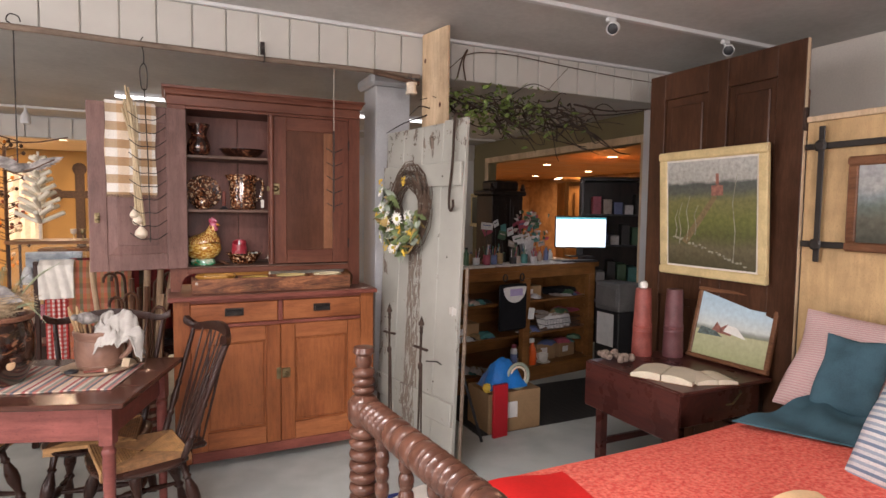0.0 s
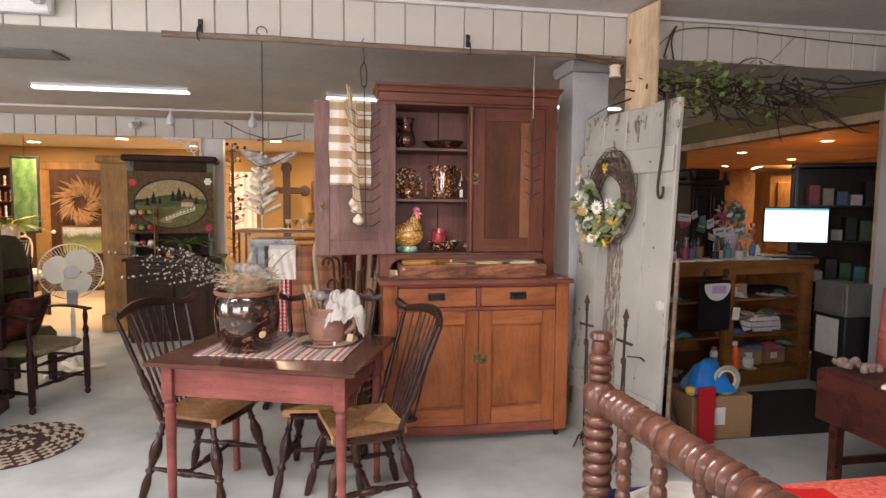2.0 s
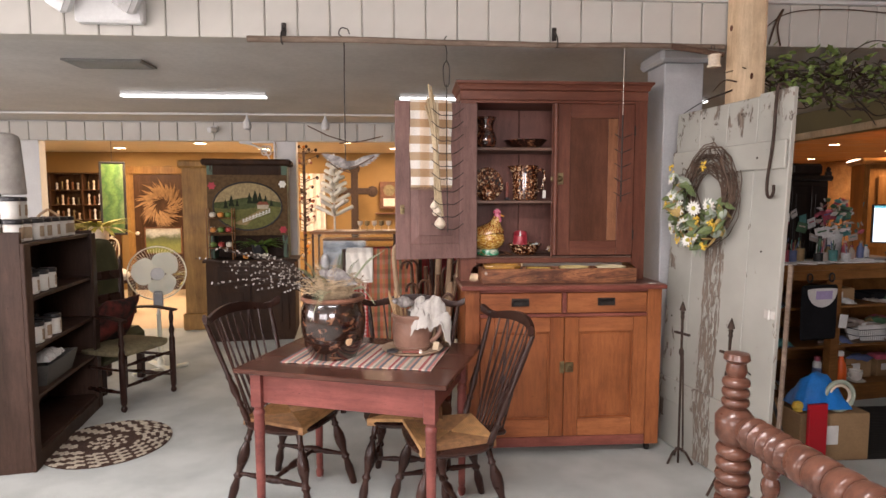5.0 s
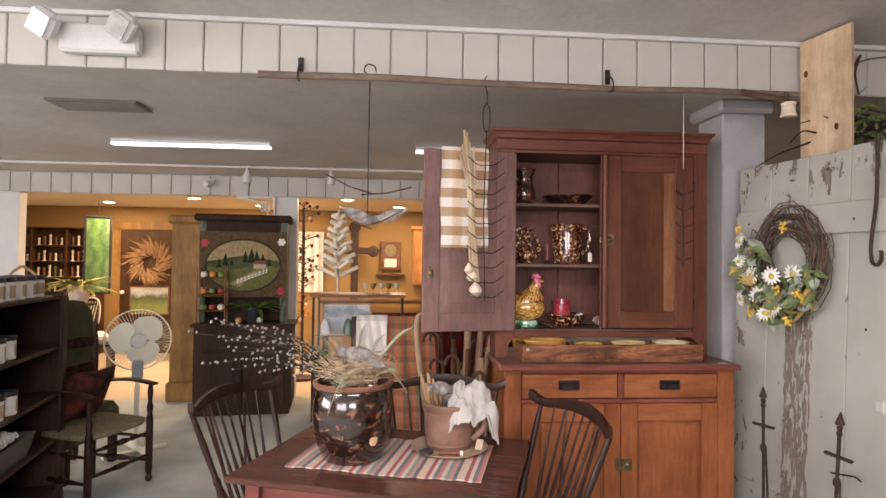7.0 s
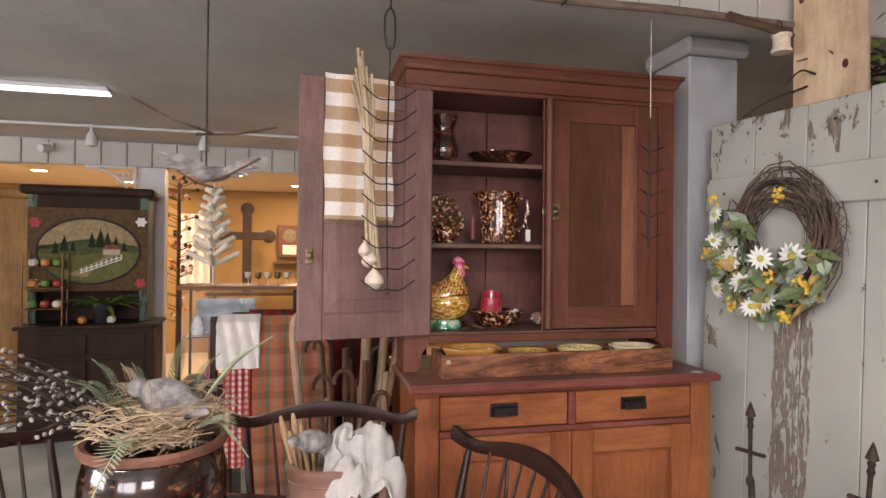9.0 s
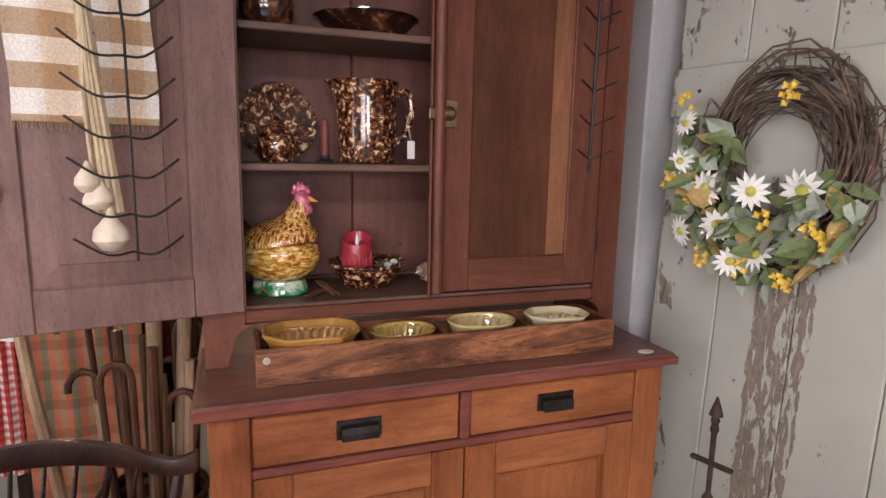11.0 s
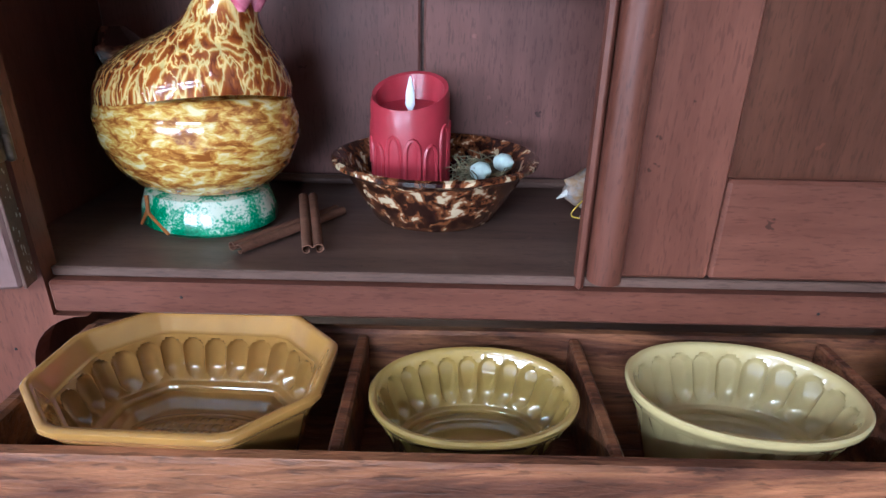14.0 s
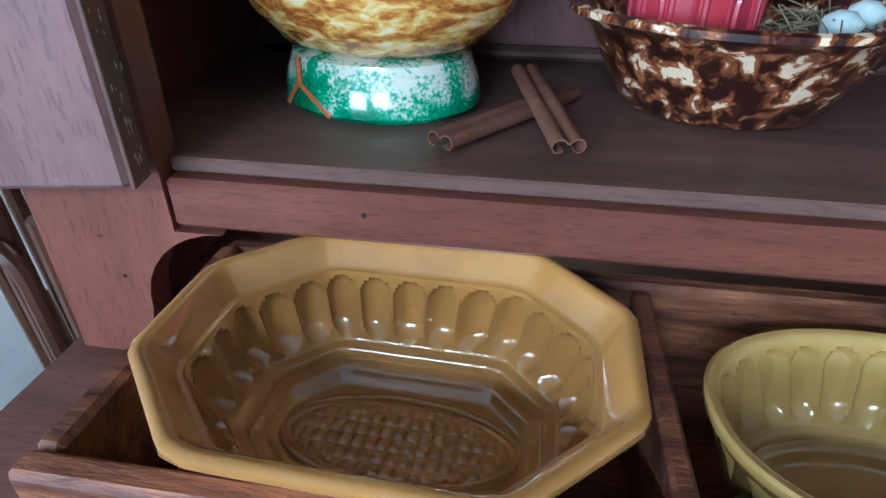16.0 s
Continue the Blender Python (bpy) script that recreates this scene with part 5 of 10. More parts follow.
part("tag", B(0.06, 0.09, -0.1035, -0.1022, 0.022, 0.062, b=0.0004, m=pose(0, 0, 0, 0, 12, 18)), surf("kraft_tag", (0.5, 0.4, 0.27), 0.8), jg, "kraft paper price tag")
for z in (0.02, 0.135):
    part("band", lathe(bmesh.new(), [(0.094 if z > 0.1 else 0.0895, z - 0.003), (0.0965 if z > 0.1 else 0.093, z), (0.094 if z > 0.1 else 0.091, z + 0.003)], 48), "jug", jg, smooth=True)
M["linen"] = surf("grey_cream_linen", (0.4, 0.375, 0.34), 0.9, vary=0.18, scale=14, bump=0.6, fine=260)
M["bread"] = wood("whisk_straw", (0.4, 0.24, 0.12), (0.6, 0.4, 0.22), "Z", 0.8, 20)
ut = thing("wooden_utensils", pose(-0.17, 2.72, TH + 0.11), "bundle of pale wooden utensils leaning in the crock", "utensils")
for k in range(6):
    a = R.uniform(-0.5, 0.5)
    part("stick", turned(bmesh.new(), (-0.01 + 0.008 * k, R.uniform(-0.03, 0.03), 0), (-0.045 + 0.012 * k + a * 0.02, R.uniform(-0.02, 0.03), R.uniform(0.13, 0.2)), [(0, 0.004), (0.6, 0.0055), (0.8, 0.009), (1, 0.004)], 8), "bread", ut, smooth=True)


def rag(u, v):
    x, y = (u - 0.45) * 0.27, (v - 0.5) * 0.28
    z = 0.222 - 1.1 * max(0, abs(x) - 0.075) - 0.9 * max(0, -y - 0.03) - 1.5 * max(0, y - 0.05)
    q = noise.noise(Vector((u * 5, v * 5, 3.3)))
    z += 0.045 * q + 0.022 * noise.noise(Vector((u * 12, v * 10, 1.1)))
    x += 0.03 * q
    return (x * 0.72 + 0.045, y * 0.8 - 0.01, z + 0.01)


solo("linen_towel", sheet(bmesh.new(), 34, 34, rag, 0.004), "linen", pose(-0.08, 2.71, TH + 0.016), "crumpled cream linen towel draped over the crock", "towel", smooth=True)
dove("toy_bird", pose(-0.145, 2.655, TH + 0.225, 0, 0, 215), 0.75, "little grey feathered bird sitting in the towel")
M["wood_plate"] = wood("pale_plate", (0.4, 0.27, 0.18), (0.55, 0.42, 0.3), "X", 0.6, 6)
solo("wooden_plate", lathe(bmesh.new(), [(0.12, 0), (0.128, 0.003), (0.148, 0.014), (0.15, 0.017), (0.145, 0.017), (0.126, 0.0075), (0.01, 0.007)], 56), "wood_plate", pose(-0.11, 2.695, TH + 0.0078), "round pale wooden plate under the crock", "plate", smooth=True)
pp = thing("tobacco_pipe", pose(-0.13, 2.59, TH + 0.026, 0, 0, -5), "small reddish wooden pipe with a white end", "pipe")
part("stem", turned(bmesh.new(), (-0.03, 0, 0), (0.05, 0.004, 0), [(0, 0.006), (0.3, 0.0045), (0.7, 0.007), (1, 0.009)], 12), "cup_red", pp, smooth=True)
part("bowl_end", turned(bmesh.new(), (0.05, 0.004, -0.003), (0.062, 0.004, -0.002), [(0, 0.011), (0.7, 0.012), (1, 0.009)], 14), "cream", pp, "white rounded end", smooth=True)
dk = thing("black_disc", pose(-0.205, 2.6, TH + 0.0255), "small black turned wooden disc", "ornament")
part("disc", lathe(bmesh.new(), [(0.024, 0), (0.028, 0.003), (0.027, 0.009), (0.015, 0.012), (0.008, 0.016)], 26), "black_plastic", dk, smooth=True)

# ---------------------------------------------------------------- Windsor chairs with rush seats
BALUSTER = [(0, 0.012), (0.08, 0.014), (0.2, 0.0145), (0.24, 0.011), (0.27, 0.017), (0.3, 0.012), (0.42, 0.021), (0.52, 0.022), (0.6, 0.013), (0.63, 0.018), (0.66, 0.012), (0.75, 0.016), (0.95, 0.013), (1, 0.012)]
LEGP = [(s_, r_ * 1.18) for s_, r_ in [(0, 0.013), (0.02, 0.015), (0.22, 0.0195), (0.34, 0.012), (0.38, 0.02), (0.42, 0.012), (0.46, 0.014), (0.58, 0.024), (0.68, 0.0235), (0.8, 0.011), (0.83, 0.017), (0.86, 0.011), (1, 0.014)]]
STRET = [(s_, r_ * 1.18) for s_, r_ in [(0, 0.008), (0.15, 0.009), (0.3, 0.013), (0.36, 0.009), (0.4, 0.014), (0.5, 0.018), (0.6, 0.014), (0.64, 0.009), (0.7, 0.013), (0.85, 0.009), (1, 0.008)]]
POSTP = [(s_, r_ * 1.18) for s_, r_ in [(0, 0.011), (0.05, 0.013), (0.14, 0.013), (0.17, 0.009), (0.2, 0.015), (0.23, 0.009), (0.34, 0.0165), (0.44, 0.01), (0.47, 0.014), (0.5, 0.009), (0.75, 0.011), (1, 0.008)]]


def windsor(m, label, rush_light=True):
    c = thing("windsor_chair", m, label, "chair", "chairs round the table")
    SZ = 0.43
    # wooden seat frame with a rounded outline, rush set into it
    out = [(x, y - 0.01) for x, y in superellipse(0.225, 0.205, 0.72, 40)]
    rings = [[Vector((x * k, y * k, z)) for x, y in out] for k, z in ((0.9, SZ - 0.032), (0.99, SZ - 0.018), (1.0, SZ - 0.006), (0.97, SZ))]
    part("seat_frame", loft(bmesh.new(), rings), "chair_dark", c, "dark wooden seat frame", smooth=True)
    # four woven quarters meeting in the middle
    corners = [(-0.185, -0.185), (0.185, -0.185), (0.165, 0.165), (-0.165, 0.165)]
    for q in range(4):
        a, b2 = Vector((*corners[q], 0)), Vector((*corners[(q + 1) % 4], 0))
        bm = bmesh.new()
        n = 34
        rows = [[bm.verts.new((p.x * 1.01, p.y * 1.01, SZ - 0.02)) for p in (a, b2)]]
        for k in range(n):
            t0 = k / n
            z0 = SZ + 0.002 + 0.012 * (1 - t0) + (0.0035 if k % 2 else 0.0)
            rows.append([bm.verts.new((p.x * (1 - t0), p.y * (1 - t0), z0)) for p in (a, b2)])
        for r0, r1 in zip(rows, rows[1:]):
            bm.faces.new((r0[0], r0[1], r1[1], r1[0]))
        # side quarters: shading of the turned weave put into a darker rush colour
        part("rush_quarter", bm, "rush_shaded" if q in (1, 3) else "rush", c, "woven rush quarter")
    for x in (-0.15, 0.15):
        for y, fx, fy in ((-0.14, 0.215, -0.235), (0.13, 0.2, 0.235)):
            part("leg", turned(bmesh.new(), (math.copysign(fx, x), fy, 0), (x, y, SZ - 0.025), LEGP, 12), "chair_dark", c, smooth=True)
    for x in (-1, 1):
        part("side_stretcher", turned(bmesh.new(), (x * 0.187, -0.2, 0.165), (x * 0.177, 0.19, 0.165), STRET, 10), "chair_dark", c, smooth=True)
    part("cross_stretcher", turned(bmesh.new(), (-0.18, -0.01, 0.165), (0.18, -0.01, 0.165), STRET, 10), "chair_dark", c, smooth=True)
    # fan back: turned posts, spindles, serpentine crest
    top, lean = 0.93, 0.3
    crest = []
    for k in range(25):
        u = k / 24 * 2 - 1
        crest.append(Vector((0.29 * u, lean - 0.055 * (1 - u * u) * -1 - 0.03 * abs(u) ** 3, top + 0.026 * math.cos(2.1 * u) - 0.004 + 0.04 * max(0, (abs(u) - 0.7) / 0.3) ** 2)))
    rings = []
    for k, p in enumerate(crest):
        u = abs(k / 24 * 2 - 1)
        h = 0.046 * (1 - 0.5 * u ** 1.5) + 0.014 * max(0, (u - 0.85) / 0.15)
        rings.append([p + Vector((0, dy, dz)) for dy, dz in ((-0.012, -h * 0.5), (0.012, -h * 0.5), (0.015, 0), (0.011, h * 0.5), (-0.008, h * 0.55), (-0.015, 0))])
    part("crest_rail", loft(bmesh.new(), rings), "chair_dark", c, "curved crest rail with rolled ears", smooth=True)
    for x in (-1, 1):
        part("back_post", turned(bmesh.new(), (x * 0.17, 0.13, SZ - 0.01), (x * 0.252, lean + 0.0, top - 0.005), POSTP, 10), "chair_dark", c, smooth=True)
    for k in range(7):
        u = (k - 3) / 3.9
        y = lean + 0.055 * (1 - u * u)
        part("spindle", turned(bmesh.new(), (0.125 * u, 0.165, SZ - 0.008), (0.225 * u, y, top + 0.015 * (1 - u * u)), [(0, 0.005), (0.3, 0.0075), (0.42, 0.0085), (0.55, 0.006), (1, 0.004)], 8), "chair_dark", c, smooth=True)
    part("tail_block", B(-0.045, 0.045, 0.17, 0.27, SZ - 0.03, SZ - 0.002, b=0.01), "chair_dark", c)
    for x in (-1, 1):
        part("brace", turned(bmesh.new(), (x * 0.03, 0.25, SZ - 0.004), (x * 0.12, lean + 0.045, top), [(0, 0.005), (0.5, 0.0065), (1, 0.004)], 8), "chair_dark", c, smooth=True)
    return c


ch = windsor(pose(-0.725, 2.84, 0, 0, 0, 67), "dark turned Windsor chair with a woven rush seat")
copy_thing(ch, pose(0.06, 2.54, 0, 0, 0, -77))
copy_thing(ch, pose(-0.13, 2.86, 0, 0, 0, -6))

# ---------------------------------------------------------------- painted plank door leaning by the post
PD = pose(1.548, 3.0, 0, -2.4, 0, -79)
pdoor = thing("plank_door", PD, "old plank door in flaking grey-green paint set edge-on to the beam", "door")
for k in range(4):
    x0 = -0.425 + 0.213 * k
    part("plank", B(x0, x0 + 0.211, -0.014, 0.014, 0.004, 2.035 + (0.012 if k == 3 else 0), b=0.004), "old_paint", pdoor)
part("batten", B(-0.423, 0.42, -0.034, -0.0148, 1.66, 1.8, b=0.005), "old_paint", pdoor)
part("batten", B(-0.423, 0.423, -0.034, -0.0148, 0.28, 0.42, b=0.005), "old_paint", pdoor)
bm = B(0.352, 0.418, -0.019, -0.0148, 0.925, 0.965, b=0.003)
turned(bm, (0.385, -0.02, 0.918), (0.385, -0.02, 0.972), [(0, 0.004), (0.1, 0.0065), (0.9, 0.0065), (1, 0.004)], 10)
part("hinge", bm, "white_board", pdoor, "small chipped white butt hinge")
for x, z in ((-0.3, 1.55), (-0.19, 1.98), (0.1, 1.96), (0.25, 1.72), (0.02, 1.73), (-0.33, 1.73), (0.22, 0.5), (-0.36, 0.8), (0.3, 1.25)):
    part("nail_head", lathe(bmesh.new(), [(0.006, 0), (0.005, 0.0015)], 8, Matrix.Translation((x, -0.0345 if 1.66 < z < 1.8 else -0.0143, z)) @ pose(0, 0, 0, 90)), "rust", pdoor)
bm = tube(bmesh.new(), [(0.19, -0.05, 0.62), (0.3, -0.05, 0.64), (0.3, -0.02, 0.62)], 0.004, 6)
part("staple", bm, "iron", pdoor)
pine = thing("pine_board", pose(1.672, 2.98, 0, 0, 0, -79), "raw pine board standing up to the ceiling behind the door", "board")
part("plank", B(-0.133, 0.133, 0.0, 0.018, 0.0, 2.615, b=0.002), "pine", pine)
for x, z in ((0.06, 2.16), (-0.1, 2.45), (0.05, 1.3)):
    part("knot", lathe(bmesh.new(), [(0.014, 0), (0.011, 0.0008)], 14, Matrix.Translation((x, -0.0003, z)) @ pose(0, 0, 0, 90), 0.8, 1.2), "cup_panel", pine)
strip = solo("pine_lath", B(-0.011, 0.011, -0.006, 0.006, 0, 1.2, b=0.002), "branch", pose(1.665, 2.565, 0, -2, 0, -79), "thin raw pine lath standing beside the plank door", "lath")
hk = thing("iron_hook", PD @ pose(0.35, -0.02, 0), "long hand-forged iron hook hung over the door top", "hook")
part("bar", tube(bmesh.new(), curve3([(0.0, 0.04, 2.02), (0.0, 0.036, 2.06), (0.0, 0.0, 2.07), (0.0, -0.02, 2.03), (0.005, -0.026, 1.8), (-0.012, -0.026, 1.62), (-0.008, -0.026, 1.54), (0.018, -0.03, 1.52), (0.036, -0.032, 1.545), (0.034, -0.032, 1.58)], 6), 0.0075, 8), "rust", hk, smooth=True)

# wreath
M["vine"] = wood("grapevine", (0.06, 0.04, 0.03), (0.18, 0.12, 0.085), "X", 0.8, 12, bump=0.5)
M["leaf_green"] = surf("silk_leaf_green", (0.12, 0.16, 0.06), 0.6, vary=0.35, scale=18)
M["leaf_grey"] = surf("silk_leaf_grey", (0.3, 0.34, 0.27), 0.7, vary=0.25, scale=18)
M["leaf_rust"] = surf("silk_leaf_rust", (0.33, 0.23, 0.08), 0.7, vary=0.35, scale=18)
M["petal"] = surf("white_petal", (0.75, 0.74, 0.68), 0.7, vary=0.08, scale=20)
M["daisy_eye"] = surf("daisy_eye", (0.45, 0.42, 0.08), 0.8, vary=0.25, scale=40)
wr = thing("wreath", PD @ pose(-0.065, -0.035, 1.53), "grapevine wreath with white daisies, yellow blossom and silk leaves", "wreath")
for k in range(46):
    a0, turns = R.uniform(0, 6.28), R.uniform(0.5, 1.3)
    r0, dz = R.uniform(0.115, 0.225), R.uniform(-0.045, 0.0)
    ph, ax = R.uniform(0, 6.28), R.uniform(0.01, 0.035)
    pts = []
    for q in range(22):
        a = a0 + turns * 6.28 * q / 21
        r = r0 + ax * math.sin(2.3 * a + ph)
        pts.append((r * math.cos(a), dz + 0.016 * math.sin(3 * a + ph), r * 1.18 * math.sin(a)))
    part("vine", tube(bmesh.new(), pts, R.uniform(0.0022, 0.005), 5, 0.0016), "vine", wr)
for k in range(34):
    a = R.uniform(-1.6, 2.6)
    p = Vector((0.2 * math.cos(a), -0.02, 0.23 * math.sin(a)))
    part("tendril", tube(bmesh.new(), curve3([p, p + Vector((0.03 * math.cos(a) + R.uniform(-0.02, 0.02), -0.02, 0.04)), p + Vector((0.06 * math.cos(a), -0.01, R.uniform(-0.03, 0.06)))], 5), 0.0018, 4, 0.0008), "vine", wr)


def spread(k, a0=2.6, a1=6.1):
    a = R.uniform(a0, a1)
    r = R.uniform(0.12, 0.25)
    return Vector((r * math.cos(a), R.uniform(-0.085, -0.045), r * 1.15 * math.sin(a)))


for k in range(165):
    p = spread(k)
    bm = leaf(bmesh.new(), p, (R.uniform(-1, 1), R.uniform(-0.7, 0.1), R.uniform(-1, 0.6)), (R.uniform(-0.4, 0.4), -1, 0.2), R.uniform(0.05, 0.1), R.uniform(0.028, 0.055), R.uniform(-0.3, 0.3))
    part("leaf", bm, R.choice(["leaf_green", "leaf_green", "leaf_green", "leaf_grey", "leaf_grey", "leaf_rust"]), wr)


def daisy(p, s):
    f = Vector((R.uniform(-0.4, 0.4), -1, R.uniform(-0.3, 0.4))).normalized()
    q = Matrix.Translation(p) @ f.to_track_quat("Z", "Y").to_matrix().to_4x4()
    head = part("daisy", lathe(bmesh.new(), [(s * 0.3, -0.001), (s * 0.27, 0.005), (s * 0.1, 0.009)], 12, q), "daisy_eye", wr, "white daisy with a yellow eye", smooth=True)
    for i in range(13):
        a = 6.283 * i / 13
        d = q.to_3x3() @ Vector((math.cos(a), math.sin(a), 0.12))
        part("petal", leaf(bmesh.new(), q @ Vector((0.006 * math.cos(a), 0.006 * math.sin(a), 0)), d, f, s * R.uniform(0.85, 1.05), s * 0.34, -0.15), "petal", head)


for x, z, s in ((-0.15, -0.07, 0.05), (-0.02, -0.07, 0.045), (0.1, -0.06, 0.052), (-0.1, -0.16, 0.045), (-0.22, 0.1, 0.035), (-0.2, -0.19, 0.04), (0.02, -0.22, 0.04), (-0.05, -0.25, 0.038), (-0.24, 0.0, 0.035)):
    daisy(Vector((x, -0.1 + R.uniform(0, 0.02), z)), s)
for x, z in ((-0.2, -0.1), (0.02, -0.14), (0.14, -0.15), (-0.02, -0.26), (-0.13, -0.25), (-0.23, 0.16), (-0.26, -0.05), (0.05, 0.16), (0.17, -0.17), (0.09, -0.27)):
    bm = bmesh.new()
    for i in range(9):
        o = Vector((x + R.uniform(-0.022, 0.022), -0.095 + R.uniform(-0.012, 0.012), z + R.uniform(-0.022, 0.022)))
        for j in range(4):
            a = 1.57 * j + R.uniform(0, 1)
            leaf(bm, o, (math.cos(a), -0.3, math.sin(a)), (0, -1, 0), 0.012, 0.009)
    part("yellow_blossom", bm, "yellow", wr, "cluster of yellow blossom")

# two iron skewer stands on the floor by the door


def andiron(m, label, h):
    t = thing("iron_stake", m, label, "fire iron", "iron stakes by the door")
    bm = bmesh.new()
    lathe(bm, [(0.002, h), (0.012, h - 0.03), (0.018, h - 0.05), (0.008, h - 0.056), (0.012, h - 0.064), (0.008, h - 0.075), (0.012, h - 0.09), (0.0075, h - 0.1), (0.0065, h - 0.3), (0.0065, 0.0)], 10)
    part("shaft", bm, "rust", t, "pointed iron shaft", smooth=True)
    part("cross_bar", B(-0.055, 0.055, -0.008, 0.008, h - 0.19, h - 0.178, b=0.003), "rust", t)
    part("collar", lathe(bmesh.new(), [(0.008, h - 0.31), (0.014, h - 0.3), (0.014, h - 0.28), (0.008, h - 0.27)], 12), "rust", t, smooth=True)
    part("side_rod", tube(bmesh.new(), [(0.012, 0, h - 0.29), (0.03, -0.01, 0.4), (0.045, -0.015, 0.1)], 0.005, 8), "rust", t)
    for k in range(3):
        a = 2.1 * k + 0.5
        part("foot", tube(bmesh.new(), [(0, 0, 0.09), (0.04 * math.cos(a), 0.04 * math.sin(a), 0.07), (0.08 * math.cos(a), 0.08 * math.sin(a), 0.008)], 0.007, 6), "rust", t)
    return t


andiron(pose(1.42, 3.06, 0, 0, 0, -70), "tall pointed wrought-iron stake beside the plank door", 0.94)
andiron(pose(1.46, 2.7, 0, 3, 5, -70), "leaning pointed wrought-iron stake beside the plank door", 0.94)

# ---------------------------------------------------------------- pole under the beam and what hangs from it
PY = 3.085
pole = thing("hanging_pole", pose(0.33, PY, 2.352), "long bare peeled branch hung along the beam", "pole")
pts = [(-1.29 + 2.58 * k / 24, 0.006 * math.sin(k * 0.9), 0.004 * math.sin(k * 0.35) - 0.004 * (k / 24)) for k in range(25)]
part("branch", tube(bmesh.new(), pts, 0.017, 10, 0.014), "branch", pole, smooth=True)
part("forked_branch", tube(bmesh.new(), [(0.98, -0.03, -0.01), (1.12, -0.03, -0.03), (1.28, -0.005, -0.045)], 0.017, 10, 0.013), "twig", pole, smooth=True)
for x in (-1.11, 0.35):
    bm = tube(bmesh.new(), curve3([(x, 0.055, 0.07), (x, 0.02, 0.06), (x, -0.024, 0.02), (x, -0.02, -0.016), (x, 0.016, -0.02)], 5), 0.004, 6)
    box(bm, x - 0.012, x + 0.012, 0.045, 0.057, 0.03, 0.1, b=0.002)
    part("bracket_hook", bm, "iron", pole, "small iron beam hook")
mob = thing("bird_mobile", pose(-0.46, PY, 0), "long wire holding twigs and a carved flying bird", "mobile")
part("wire", tube(bmesh.new(), curve3([(0.03, 0, 2.385), (0.02, 0, 2.41), (-0.012, 0, 2.415), (-0.025, 0, 2.385), (0, 0, 2.35), (0, 0, 2.2)], 5) + [Vector((0, 0, 1.7))], 0.003, 6), "iron", mob)
for a, b2 in (((-0.19, -0.05, 1.9), (0.02, 0.0, 1.82)), ((0.2, 0.05, 1.86), (-0.03, 0, 1.815)), ((-0.1, 0.1, 1.72), (0.02, 0, 1.66)), ((0.16, -0.08, 1.74), (-0.02, 0, 1.67))):
    part("twig", tube(bmesh.new(), [a, ((a[0] + b2[0]) / 2, (a[1] + b2[1]) / 2, (a[2] + b2[2]) / 2 - 0.01), b2], 0.0035, 6), "twig", mob)
bm = bmesh.new()
lathe(bm, [(0.003, -0.11), (0.02, -0.08), (0.034, -0.02), (0.03, 0.03), (0.017, 0.06), (0.019, 0.08), (0.003, 0.11)], 18, pose(0.03, 0, 1.7, 0, 80, 35) @ Matrix.Diagonal((0.7, 0.7, 0.7, 1)), 1, 0.9)
part("bird_body", bm, "bird_grey", mob, "grey carved bird", smooth=True)
for s in (-1, 1):
    bm = bmesh.new()
    for k in range(7):
        leaf(bm, (0.03 + 0.01 * s, 0.0, 1.715), (s * (1 - 0.08 * k), -0.25 * k * 0.3, 0.32 - 0.09 * k), (0, -1, 0.4), 0.16 - 0.012 * k, 0.026, -0.06)
    part("wing", bm, "bird_grey", mob, "feathered wing")
rk = thing("herb_rack", pose(0.085, PY, 0), "chain of bent iron hooks hung from the pole", "hook rack")
part("chain", tube(bmesh.new(), curve3([(0.0, 0, 2.385), (-0.012, 0, 2.36), (0, 0, 2.31), (0.0, 0, 2.25)], 4), 0.003, 6), "iron", rk)
part("link", tube(bmesh.new(), curve3([(0, 0, 2.255), (-0.018, 0, 2.22), (-0.012, 0, 2.13), (0.012, 0, 2.13), (0.014, 0, 2.22), (0, 0, 2.255)], 5), 0.003, 6), "iron", rk)
part("spine", tube(bmesh.new(), [(0, 0.0, 2.13), (0.008, 0.12, 1.75), (0.012, 0.09, 1.33)], 0.0028, 6), "iron", rk)
for k in range(10):
    z = 2.0 - 0.07 * k
    for s in (-1, 1):
        part("barb", tube(bmesh.new(), curve3([(0.008, 0.08, z - 0.02), (0.008 + s * 0.04, 0.06, z - 0.022), (0.008 + s * 0.088, 0.045, z + 0.012)], 4), 0.0024, 5), "iron", rk)
tm = thing("trammel", pose(1.118, PY, 0), "thin barbed iron rod hung on a pale wire under the beam", "hook rack")
part("wire", tube(bmesh.new(), [(-0.004, 0.15, 2.376), (-0.004, 0.15, 2.0)], 0.0016, 6), "cream", tm)
part("rod", tube(bmesh.new(), [(-0.004, 0.15, 2.0), (-0.002, 0.16, 1.5)], 0.0045, 8), "iron", tm)
for k in range(5):
    z = 1.545 + 0.083 * k
    for s in (-1, 1):
        part("barb", tube(bmesh.new(), [(-0.003, 0.158, z - 0.012), (-0.003 + s * 0.05, 0.135, z + 0.012)], 0.0026, 5), "iron", tm)
M["garlic"] = surf("garlic_skin", (0.62, 0.52, 0.4), 0.6, vary=0.15, scale=25)
